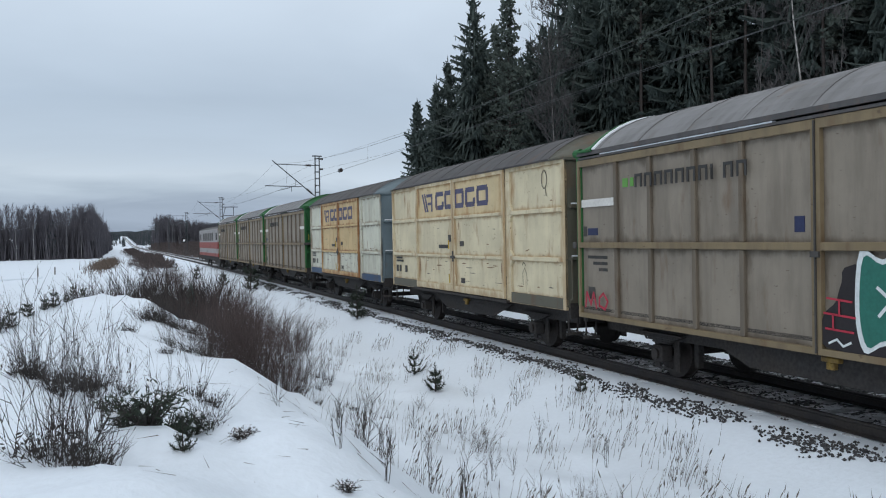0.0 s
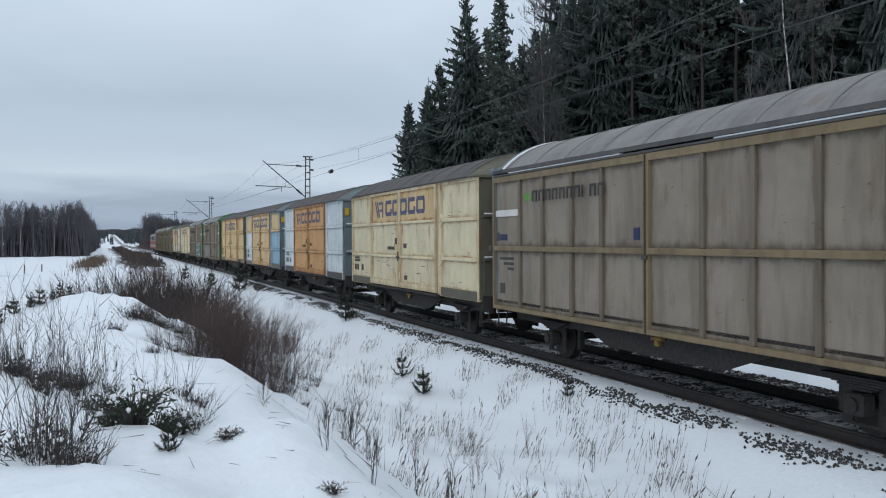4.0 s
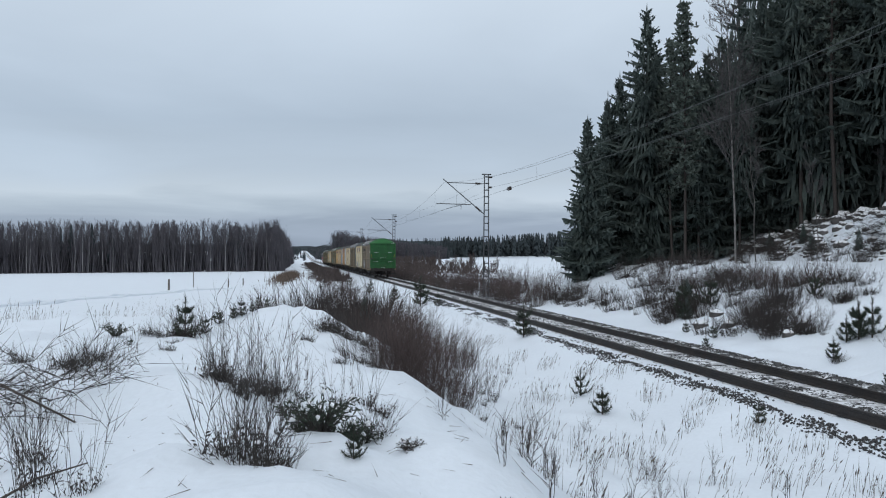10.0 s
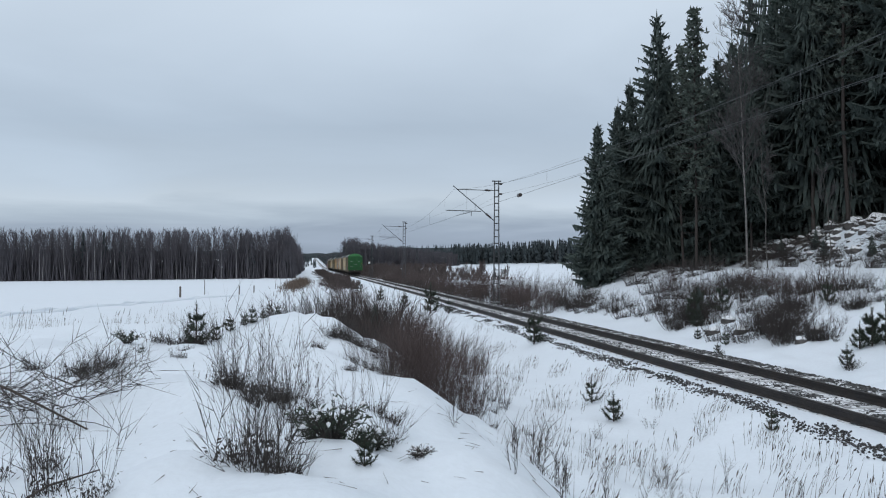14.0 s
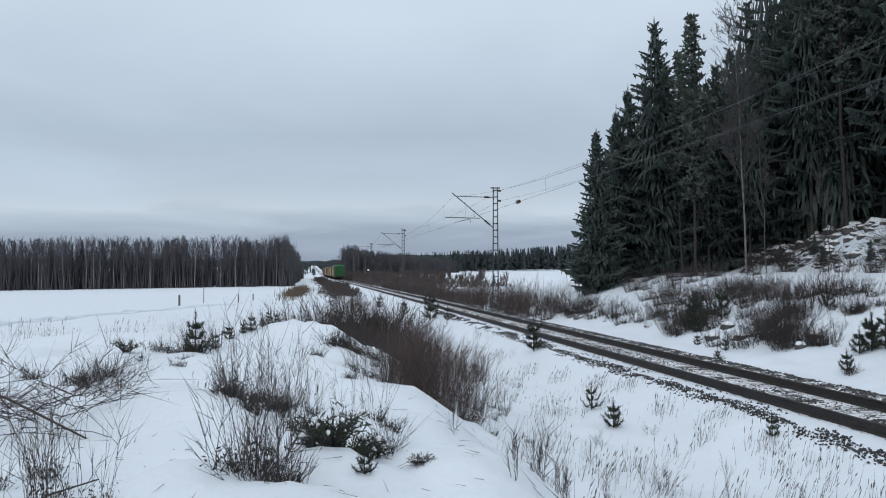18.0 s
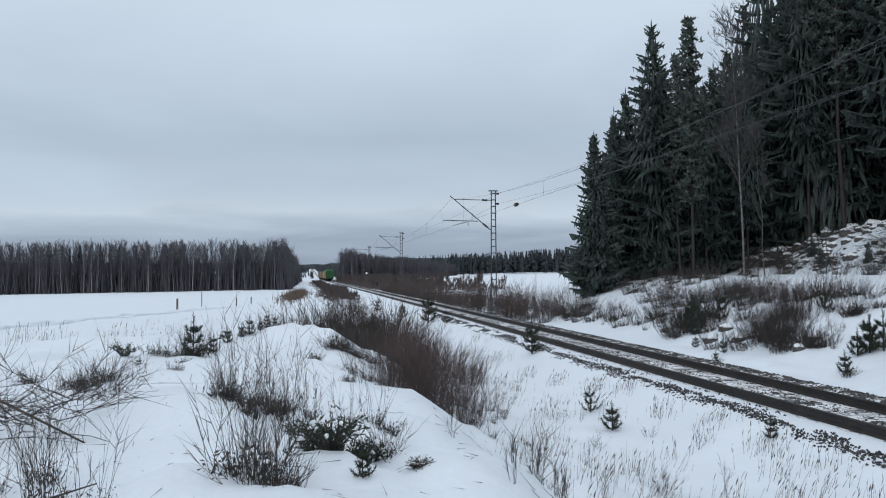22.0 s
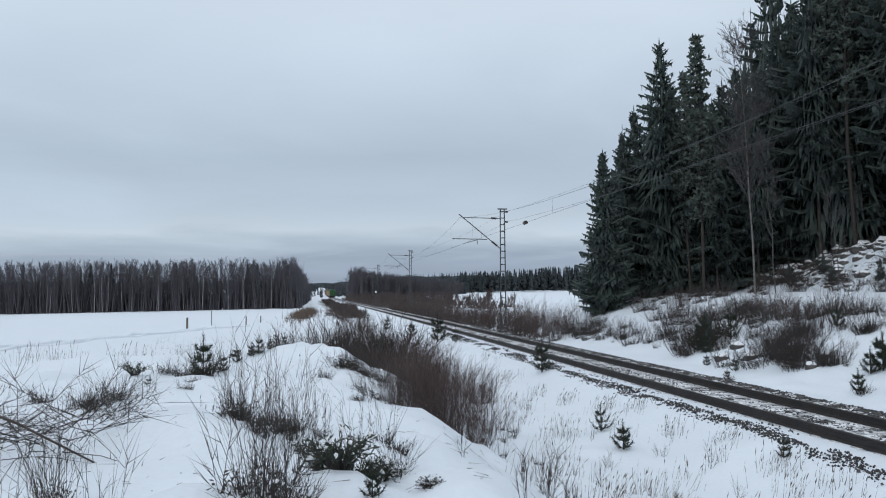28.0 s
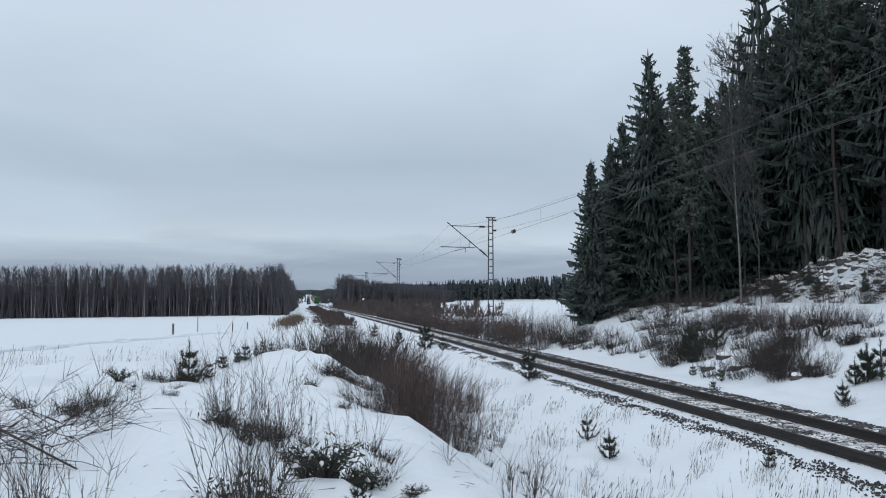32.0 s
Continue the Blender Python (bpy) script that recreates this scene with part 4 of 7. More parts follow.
    for x, y, k in ((32.5, 48.5, 0.7), (33.0, 44.5, 0.75), (33.6, 51.0, 0.8), (32.6, 53.5, 0.7), (18.2, 36.8, 0.8), (17.4, 35.4, 0.6), (18.8, 38.2, 0.7), (-0.1, 31, 0.9), (2.4, 33.0, 1.1), (-0.8, 33.5, 0.9)):
        copy_thing(sapling, at(x, y, x, k * 0.17))
    drop(sapling)
    drop(*tall, *wide, *willow, *weed, *low, *young, *thicket)


def build_grass():
    """Dry grass that stands out of the snow in tufts."""
    s, r = Soup(80), random.Random(80)
    def stem(px, py, wind, h):
        p = Vector((px, py, gz(px, py) - 0.03))
        lean = (wind + Vector((r.gauss(0, 0.13), r.gauss(0, 0.13), 1))).normalized()
        m = p + lean * h * 0.68
        q = m + (lean + wind * 0.9).normalized() * h * 0.32
        s.spike(p, m + (q - m) * 0.5, 0.0045)
        if r.random() < 0.6:
            s.leaf(m, q, r.uniform(0.006, 0.012), rv(r))
        else:
            s.spike(m, q, 0.0028)
    # dense stands of seed heads
    for x, y in ((7.6, 17.2), (7.46, 21.3), (7.95, 20.0), (7.77, 13.3), (7.86, 11.9), (7.58, 10.0), (5.5, 18.9), (5.8, 23.6), (5.65, 14.0), (7.84, 15.1), (5.5, 24.0), (6.9, 26.0), (7.2, 24.0), (4.8, 16.4), (6.8, 31.0), (5.6, 28.5), (6.0, 11.2), (6.9, 11.0), (7.0, 9.2), (4.6, 12.6), (5.2, 12.0), (6.4, 34.0), (6.2, 38.0), (4.9, 21.0)):
        wind = Vector((0.22, -0.10, 0)) * r.uniform(0.2, 1.3)
        for k in range(r.randint(24, 46)):
            stem(x + r.gauss(0, 0.2), y + r.gauss(0, 0.3), wind, r.uniform(0.2, 0.5))
    # broken twigs lying on the snow
    for k in range(340):
        x, y = r.uniform(-4.5, 3.0), 5.4 + 12 * r.random() ** 1.3
        a = r.uniform(0, 6.28)
        p = Vector((x, y, gz(x, y) + 0.008))
        ln = r.uniform(0.04, 0.22)
        q = Vector((x + math.cos(a) * ln, y + math.sin(a) * ln, 0))
        q.z = gz(q.x, q.y) + r.uniform(0.0, 0.05)
        s.spike(p, q, r.uniform(0.002, 0.004))
    n = 0
    while n < 220:
        y = 6.5 + 42 * r.random() ** 1.5
        x = r.uniform(2.8, 8.0) if r.random() < 0.88 else r.uniform(-6, 2.6)
        if float(vnoise(x / 1.3, y / 1.8, 8)) < 0.02:
            continue
        n += 1
        wind = Vector((0.26, -0.12, 0)) * r.uniform(-0.3, 1.4)
        for k in range(r.randint(3, 9)):
            stem(x + r.gauss(0, 0.12), y + r.gauss(0, 0.15), wind, r.uniform(0.12, 0.5))
    # stalks on the field beyond the mound
    for n in range(170):
        x, y = r.uniform(-13, 3.5), 24 + 46 * r.random() ** 1.2
        for k in range(r.randint(2, 7)):
            stem(x + r.gauss(0, 0.3), y + r.gauss(0, 0.3), Vector((0.1, 0, 0)), r.uniform(0.25, 0.8))
    ob = s.mesh("dry_grass", dry_grass)
    tagged(ob, "thin dry straw-coloured grass tufts standing out of the snow", "grass", kind="stuff")


build_forest_floor()
build_shrubs()
build_grass()

# ---- distance ----
far_twigs = mat("far_birch_wood", (0.098, 0.092, 0.104), rough=0.95, vary=0.3, scale=0.05, fine=0.6, bump=0, other=(0.08, 0.078, 0.092), island=0.08)
# conifer green with a little distance haze mixed into the base colour
hazy_green = mat("hazy_spruce_wood", (0.052, 0.066, 0.072), rough=0.95, vary=0.3, scale=0.05, fine=0.6, bump=0, island=0.25)
far_trunk = mat("far_birch_trunks", (0.26, 0.255, 0.26), rough=0.95, vary=0.2, scale=0.1, fine=1, bump=0, island=0.35)


def bare_tree(s, t, r, x, y, h):
    """A slim leafless tree for a far wood edge."""
    p = Vector((x, y, gz(x, y) - 0.3))
    top = p + Vector((r.uniform(-0.5, 0.5), r.uniform(-0.5, 0.5), h))
    if r.random() < 0.2:
        t.tube([p, p.lerp(top, 0.45) + rv(r, 0.2), p.lerp(top, 0.8)], [h * 0.0058, h * 0.004, 0.02], 4)
    # undergrowth and the stems behind, then the haze of fine twigs
    for k in range(13):
        c = p + Vector((r.uniform(-1.8, 1.8), r.uniform(0, 7.0), 0))
        s.spike(c, c + Vector((r.uniform(-1.3, 1.3), 0, h * r.uniform(0.4, 0.98))), r.uniform(0.09, 0.2))
    for k in range(20):
        q = 0.35 + 0.6 * r.random() ** 0.7
        c = p.lerp(top, q) + rv(r, 0.3)
        a = r.uniform(0, 6.28)
        ln = h * 0.17 * (1.2 - q) + 0.7
        e = c + Vector((math.cos(a) * ln * 0.5, math.sin(a) * ln * 0.5, ln))
        s.spike(c, e, 0.055)
        for i in range(2):
            m = c.lerp(e, r.uniform(0.2, 0.7))
            s.spike(m, m + Vector((r.uniform(-.5, .5), r.uniform(-.5, .5), 0.9)) * ln * 0.6, 0.035)


def far_spruce(s, r, x, y, h):
    """A small jagged spruce for a far wood edge."""
    z = gz(x, y) - 0.3
    for k in range(7):
        f = k / 7
        w = h * 0.17 * (1 - f) + 0.15
        c = Vector((x, y, z + h * (0.08 + 0.88 * f)))
        for i in range(6):
            a = r.uniform(0, 6.28)
            s.leaf(c + Vector((0, 0, h * 0.14)), c + Vector((math.cos(a) * w, math.sin(a) * w, -h * 0.03)), w * 0.45)


def wood(name, label, spots, seed, spruces=0.0, twigs=None):
    s, t, g, r = Soup(seed), Soup(seed + 1), Soup(seed + 2), random.Random(seed)
    for x, y, h in spots:
        if r.random() < spruces:
            far_spruce(g, r, x, y, h * 1.02)
        else:
            bare_tree(s, t, r, x, y, h)
    ob = new(name)
    if s.v:
        s.mesh("twigs", twigs or far_twigs, ob)
        t.mesh("trunks", far_trunk, ob)
    if g.v:
        g.mesh("conifers", hazy_green, ob)
    tagged(ob, label, "forest", kind="stuff")


def build_distance():
    r = random.Random(3)
    # birch wood across the left field, its edge running beside the line
    spots = []
    for k in range(880):
        x = -6.5 - 165 * r.random() ** 1.05
        y = 218 + 0.12 * (x + 6) + 34 * r.random() ** 1.5
        spots.append((x, y, r.uniform(11.6, 13.6)))
    for k in range(260):
        spots.append((-7.0 - r.uniform(0, 6), 222 + 260 * r.random(), r.uniform(11, 14.5)))
    wood("birch_wood", "bare birch wood along the edge of the snowy field", spots, 300, 0.015)
    # wood on the other side of the line, far off
    spots = []
    for k in range(620):
        u = r.random()
        spots.append((15 + 78 * u ** 1.5 + r.uniform(0, 6), 425 + 34 * r.random() + 120 * u ** 3, r.uniform(15.0, 18.5) * (1 - 0.55 * u ** 0.8)))
    wood("roadside_wood", "bare mixed wood beside the railway in the distance", spots, 310, 0.07)
    spots = []
    for k in range(620):
        x = r.uniform(97, 380)
        spots.append((x, 560 + 30 * r.random(), r.uniform(13, 16.5) + min(3.5, 0.05 * max(0, x - 122))))
    wood("spruce_belt", "dark spruce belt behind the snowy field", spots, 320, 0.97)
    spots = []
    for k in range(900):
        x = r.uniform(-750, 950)
        spots.append((x, 1350 + r.uniform(0, 60), r.uniform(5, 8) + 10 * float(sstep(10, 130, abs(x))) + 3 * math.sin(x / 130)))
    wood("far_ridge_wood", "low wooded ridge on the horizon", spots, 330, 0.95)
    # young wood on the long hill that the line climbs
    spots = []
    for k in range(1900):
        y = 600 + 740 * r.random()
        x = float(track_x(y)) + (5.5 + 330 * r.random() ** 1.8 if r.random() < 0.75 else -4.0 - 60 * r.random())
        spots.append((x, y, r.uniform(4.5, 7.0) + min(5, 0.03 * abs(x))))
    wood("hill_wood", "low dark wood on the hill that the railway climbs", spots, 360, 0.8)
    # low scrub on the fields beside the line
    spots = []
    for k in range(330):
        y = r.uniform(130, 410)
        spots.append((float(track_x(y)) + 5 + 22 * r.random() ** 1.6, y, r.uniform(1.6, 3.2)))
    for k in range(230):
        y = r.uniform(110, 400)
        spots.append((float(track_x(y)) - 3.6 - 3.0 * r.random(), y, r.uniform(0.8, 1.5) if y < 170 else r.uniform(0.4, 0.9)))
    wood("field_scrub", "low bare scrub on the snowy field beside the railway", spots, 340, 0.02, mat("brown_scrub_twigs", (0.088, 0.07, 0.066), rough=0.9, vary=0.25, scale=0.1, fine=1, bump=0, island=0.2))
    # the slope of the ridge behind its front trees
    xs = np.linspace(-1500, 1800, 420)
    verts, faces = [], []
    for i, x in enumerate(xs):
        h = 19.5 + 8.5 * float(sstep(10, 130, abs(x))) + 3 * math.sin(x / 130) + 3 * float(vnoise(x / 40.0, 0.0, 51)) + 2.5 * float(vnoise(x / 9.0, 0.0, 52))
        verts += [(x, 1430, -2), (x, 1440, h * 0.6), (x, 1450, h)]
        if i:
            a = 3 * i
            faces += [(a - 3, a, a + 1, a - 2), (a - 2, a + 1, a + 2, a - 1)]
    tagged(mesh_object("backdrop", verts, faces, hazy_green), "dark wooded slope on the horizon", "hill", kind="structure")


# ---- small things in the middle distance ----
def build_middle():
    straw = mat("dead_grass_bank", (0.105, 0.075, 0.06), rough=0.95, vary=0.3, scale=0.6, fine=6, bump=0.4, other=(0.14, 0.11, 0.085))
    s, r = Soup(400), random.Random(400)
    for k in range(2600):
        y = r.gauss(150, 16)
        x = -2.9 + 0.012 * (y - 150) + r.gauss(0, 0.75) * (0.5 + abs(math.sin(y * 0.7)))
        p = Vector((x, y, gz(x, y) - 0.05))
        s.spike(p, p + Vector((r.uniform(-.3, .3), r.uniform(-.3, .3), r.uniform(0.2, 1.5) * r.random() ** 0.4)), 0.045)
    tagged(s.mesh("dead_grass", straw), "rusty brown dead grass on the bank beside the track", "grass", kind="stuff")
    wood_grey = mat("weathered_post_wood", (0.16, 0.14, 0.125), rough=0.9, vary=0.3, scale=3, fine=30, bump=0.4)
    for x, y, h, w in ((-15.3, 98, 1.25, 0.13), (-13.6, 106, 1.9, 0.05), (-9.2, 104, 1.1, 0.08), (-8.0, 112, 1.0, 0.08)):
        ob = tagged(new("fence_post"), "weathered grey wooden post in the snowy field", "post", "posts in the field")
        ob.location = (x, y, gz(x, y))
        part("post", rods(((0, 0, -0.3), (0.02, 0, h), w, w * 0.85), sides=8), wood_grey, ob)
        part("snow_cap", rods(((0.02, 0, h), (0.02, 0, h + 0.05), w, w * 0.6), sides=8), frost, ob)
    # lineside board, black with a pale middle
    ob = tagged(new("signal_board"), "small black square lineside board with a white middle", "sign")
    x, y = float(track_x(205)) + 4.6, 205.0
    ob.location = (x, y, gz(x, y))
    part("post", rods(((0, 0, -0.3), (0, 0, 3.9), 0.05)), galvanised_post, ob)
    part("board", boxes((-0.5, 0.5, -0.05, 0.0, 3.3, 4.3), bevel=0.02), mat("black_board", (0.02, 0.02, 0.02), vary=0.1), ob)
    part("pale_field", boxes((-0.22, 0.22, -0.06, -0.051, 3.58, 4.02)), WHITE_BOARD, ob)
    # wheel ruts across the field: low ridges of pushed snow
    for shift in (0.0, 2.2):
        s = Soup(410)
        pts = []
        for k in range(40):
            q = k / 39
            y = 52 + 50 * q
            x = -24.5 + 16 * q ** 1.6 - shift * (1 - 0.5 * q) + 0.5 * math.sin(k * 0.9)
            pts.append(Vector((x, y, gz(x, y) - 0.05 + 0.05 * math.sin(k * 2.1))))
        s.tube(pts, [0.26 + 0.08 * math.sin(k * 1.3) for k in range(40)], 6)
        tagged(s.mesh("snow_ridge", snow, smooth=True), "low ridge of pushed snow along a field track", "snow", kind="structure")


galvanised_post = mat("grey_post", (0.10, 0.10, 0.10), rough=0.6, metal=0.3, vary=0.15, bump=0.1)
WHITE_BOARD = mat("white_board", (0.75, 0.75, 0.74), rough=0.6, vary=0.05, bump=0)
build_wood()
build_deep_wood()
build_distance()
build_middle()


# ---- boulders, brush and logs ----
granite = mat("lichen_granite", (0.12, 0.115, 0.112), rough=0.9, vary=0.3, scale=1.6, fine=14, bump=0.6, other=(0.055, 0.05, 0.048), rnd=0.2)


def boulder(seed, squash):
    """A broken block with snow on top."""
    ob = new("boulder")
    bm = bmesh.new()
    bmesh.ops.create_icosphere(bm, subdivisions=3, radius=1.0)
    off = Vector((seed * 3.1, seed * 1.7, seed))
    for v in bm.verts:
        c = v.co.normalized()
        k = 0.75 + 0.28 * noise.noise(c * 1.1 + off) + 0.10 * noise.noise(c * 3.0 + off)
        for ax in (Vector((1, 0.3, 0.2)), Vector((-0.2, 1, 0.3)), Vector((0.3, -0.3, 1)), Vector((-0.8, -0.5, 0.6))):
            d = c.dot(ax.normalized())
            if d * k > 0.58:
                k = 0.58 / d
        v.co = Vector((c.x * k, c.y * k * 0.85, c.z * k * squash))
    cap = bm.copy()
    for v in cap.verts:
        n = v.normal.z if v.normal.length else 0
        up = max(0.0, v.co.z / squash - 0.3)
        v.co += Vector((0, 0, 0.10 * up + 0.03 * (up > 0))) + v.co * (0.02 if up > 0 else -0.06)
    part("rock", bm, granite, ob)
    part("snow_cap", cap, frost, ob, "thick snow cap on the rock", True)
    return tagged(ob, "grey granite boulder capped with snow on the slope", "boulder", "boulders of the rocky slope")


def brush(seed, reach, thick=0.012):
    """A heap of cut branches half buried in snow."""
    s, r = Soup(seed), random.Random(seed)
    for k in range(30):
        a = r.uniform(0, 6.28)
        p = Vector((r.uniform(-.5, .5) * reach, r.uniform(-.4, .4) * reach, r.uniform(-0.05, 0.25)))
        d = Vector((math.cos(a), math.sin(a), r.uniform(-0.05, 0.55)))
        grow(s, p, d, reach * r.uniform(0.5, 1.1), thick, 1, r, 0.6, 0.0, 6, 0.5)
    ob = new("brush_pile")
    tagged(s.mesh("branchwork", heather_stems, ob), kind="stuff")
    return tagged(ob, "tangled heap of bare cut branches lying in snow", "brush", "brush heaps")


def build_rocks():
    r = random.Random(77)
    kinds = [boulder(1, 0.75), boulder(2, 0.6), boulder(3, 0.85)]
    spots = [(37.0, 51.5, 0.62), (35.8, 51.7, 0.55), (36.0, 54.5, 0.7), (34.2, 56.0, 1.0), (33.6, 59.0, 1.15), (32.6, 58.6, 0.7), (36.4, 47.0, 0.4), (36.6, 48.8, 0.45), (35.2, 49.6, 0.5), (34.6, 52.5, 0.5), (35.5, 44.6, 0.35),
             (33.8, 54.2, 0.6), (37.5, 49.6, 0.4), (33.0, 55.6, 0.8), (32.2, 60.5, 0.8), (38.2, 46.5, 0.4), (34.9, 57.8, 0.8), (17.6, 29.6, 0.45), (17.0, 30.8, 0.5), (18.2, 27.6, 0.4), (16.9, 26.6, 0.35), (16.6, 32.4, 0.45), (17.8, 33.4, 0.5)]
    spots += [(34.8, 62.0, 1.3), (33.2, 58.0, 1.0), (34.5, 58.3, 1.1), (35.9, 58.5, 1.2), (37.0, 58.0, 1.1), (37.2, 54.5, 1.0), (37.4, 52.2, 0.9), (36.3, 51.0, 0.8), (37.5, 50.0, 1.0), (37.8, 48.0, 0.8), (38.0, 46.0, 0.7), (35.4, 53.5, 0.8), (34.0, 50.0, 0.6)]
    for i in range(60):
        y = r.uniform(40, 61)
        spots.append((r.uniform(32.6, 38.5) - 0.1 * max(0, y - 52), y, r.uniform(0.22, 0.6) * (0.7 if y < 45 else 1.0)))
    for i in range(120):
        y = r.uniform(34, 52)
        spots.append((31.8 + 5.2 * r.random() ** 1.2, y, r.uniform(0.14, 0.42)))
    for i, (x, y, k) in enumerate(spots):
        copy_thing(kinds[i % 3], at(x, y, r.uniform(0, 6.28), k, -0.05 * k))
    drop(*kinds)
    heaps = [brush(1, 1.1), brush(2, 0.9)]
    for i in range(58):
        copy_thing(heaps[i % 2], at(r.uniform(31.8, 37.5), r.uniform(35, 60), r.uniform(0, 6.28), r.uniform(0.8, 1.4)))
    heaps += [brush(3, 1.1, 0.0055), brush(4, 1.0, 0.0055)]
    for x, y, k in ((-3.0, 9.6, 1.15), (-3.7, 10.4, 1.1), (-3.9, 9.2, 1.0), (-4.6, 11.6, 1.0)):
        copy_thing(heaps[2 + int(y * 10) % 2], at(x, y, x * 3, k))
    drop(*heaps)
    bark = mat("dead_branch_bark", (0.085, 0.07, 0.062), rough=0.95, vary=0.3, scale=4, fine=30, bump=0.5)
    for a, b, w in (((-4.4, 10.6, 0.55), (-2.35, 9.1, 0.0), 0.02), ((-2.05, 5.6, 0.02), (-1.69, 6.88, 0.06), 0.011), ((29.6, 30.2, 0.02), (33.6, 32.4, 0.9), 0.05), ((29.9, 29.9, 0.02), (33.9, 32.0, 0.8), 0.045), ((30.4, 30.4, 0.05), (33.0, 32.6, 0.7), 0.04), ((33.0, 57.0, 0.2), (30.4, 55.2, 0.0), 0.09), ((33.4, 58.2, 0.4), (29.6, 57.6, 0.0), 0.08)):
        p, q = Vector((a[0], a[1], gz(a[0], a[1]) + a[2])), Vector((b[0], b[1], gz(b[0], b[1]) + b[2]))
        s = Soup(5)
        s.tube([p, p.lerp(q, 0.5) + Vector((0, 0, 0.05)), q], [w, w * 0.8, w * 0.5], 7)
        ob = tagged(s.mesh("fallen_branch", bark, smooth=True), "dead fallen branch lying on the snow", "branch", "fallen branches")


build_rocks()

# ---- overhead line ----
galvanised = mat("galvanised_steel", (0.085, 0.09, 0.095), rough=0.6, metal=0.5, vary=0.2, scale=1, fine=10, bump=0.1)
copper_wire = mat("weathered_wire", (0.085, 0.09, 0.092), rough=0.6, metal=0.3, vary=0.1, bump=0)
porcelain = mat("dark_insulator", (0.035, 0.025, 0.022), rough=0.3, vary=0.1, bump=0)
MASTS = [-8.0, 59.0, 118.0, 178.0, 238.0, 298.0, 358.0, 418.0, 478.0, 538.0, 598.0, 658.0, 718.0]


def catenary_mast():
    """Lattice mast with its bracket, seen against the sky."""
    ob = new("catenary_mast")
    for s in (-1, 1):
        part("post", rods(((0.17 * s * 1.25, 0, -1.3), (0.15 * s, 0, 8.7), 0.045, 0.04)), galvanised, ob)
    for k in range(19):
        z = -0.3 + k * 0.49
        part("batten", boxes((-0.2, 0.2, -0.05, 0.05, z - 0.035, z + 0.035)), galvanised, ob)
    part("footing", boxes((-0.45, 0.45, -0.4, 0.4, -1.6, -0.55), bevel=0.04), mat("concrete", (0.36, 0.35, 0.33), vary=0.2), ob, "weathered concrete footing")
    arm = part("bracket", rods(((-0.15, 0, 8.0), (-2.9, 0, 8.05), 0.028), ((-0.15, 0, 5.75), (-3.25, 0, 8.3), 0.035), ((-1.15, 0, 6.45), (-3.75, 0, 6.5), 0.03), ((-1.6, 0, 6.48), (-1.6, 0, 6.95), 0.012)), galvanised, ob)
    for a, b in (((-0.45, 0, 8.0), (-0.85, 0, 8.02)), ((-0.4, 0, 5.96), (-0.8, 0, 6.29))):
        bm = bmesh.new()
        a, b = Vector(a), Vector(b)
        rod(bm, a, b, 0.05, sides=8)
        for i in range(5):
            c = a.lerp(b, 0.1 + 0.2 * i)
            rod(bm, c, c + (b - a) * 0.08, 0.085, sides=8)
        part("insulator", bm, porcelain, arm)
    part("registration_arm", rods(((-1.9, 0, 6.4), (-3.0, 0, 6.12), 0.018), ((-1.9, 0, 6.45), (-1.9, 0, 6.1), 0.02)), galvanised, ob)
    for z in (8.5, 7.75):
        part("wire_insulator", rods(((0.2, 0, z), (0.42, 0, z), 0.07), sides=8), porcelain, ob)
    part("top_cross", boxes((-0.35, 0.35, -0.04, 0.04, 8.66, 8.74)), galvanised, ob)
    return tagged(ob, "grey lattice steel mast carrying the overhead line beside the track", "mast", "overhead line masts")


def hang(name, label, x_off, z_of, rad, steps=14):
    """One wire from mast to mast."""
    s = Soup(1)
    for a, b in zip(MASTS, MASTS[1:]):
        n = steps if a < 300 else 4
        pts = [Vector((float(track_x(a + (b - a) * i / n)) + x_off, a + (b - a) * i / n, z_of(i / n) + float(track_z(a + (b - a) * i / n)))) for i in range(n + 1)]
        s.tube(pts, [rad] * (n + 1), 4)
    ob = s.mesh(name, copper_wire)
    tagged(ob, label, "wire", "overhead wires", "structure")


def build_line():
    model = catenary_mast()
    for y in MASTS:
        copy_thing(model, pose(float(track_x(y)) + 3.1, y, float(track_z(y)), 0, 0.5, 0))
    drop(model)
    sag = lambda q: 4 * q * (1 - q)
    hang("contact_wire", "thin dark contact wire above the track", 0.0, lambda q: 6.08 - 0.03 * sag(q), 0.007)
    hang("messenger_wire", "sagging dark messenger wire above the track", 0.0, lambda q: 8.08 - 1.5 * sag(q), 0.007)
    hang("feeder_wire", "sagging dark feeder wire along the masts", 3.5, lambda q: 8.5 - 0.5 * sag(q), 0.006)
    hang("feeder_wire", "sagging dark feeder wire along the masts", 3.5, lambda q: 7.75 - 0.6 * sag(q), 0.006)
    for a, b in zip(MASTS[:6], MASTS[1:6]):
        for i in range(7):
            q = (i + 0.5) / 7
            y = a + (b - a) * q
            ob = mesh_object("dropper", *soup_rod((float(track_x(y)), y, 6.06), (float(track_x(y)), y, 8.08 - 6.0 * q * (1 - q)), 0.004), copper_wire)
            tagged(ob, "short dark dropper wire between contact and messenger wire", "wire", "droppers of the overhead line")
    ob = mesh_object("section_insulator", *soup_rod((float(track_x(40)), 39.8, 6.06), (float(track_x(40)), 40.15, 6.06), 0.10, 8), porcelain)
    tagged(ob, "dark insulator body hanging in the contact wire", "insulator")


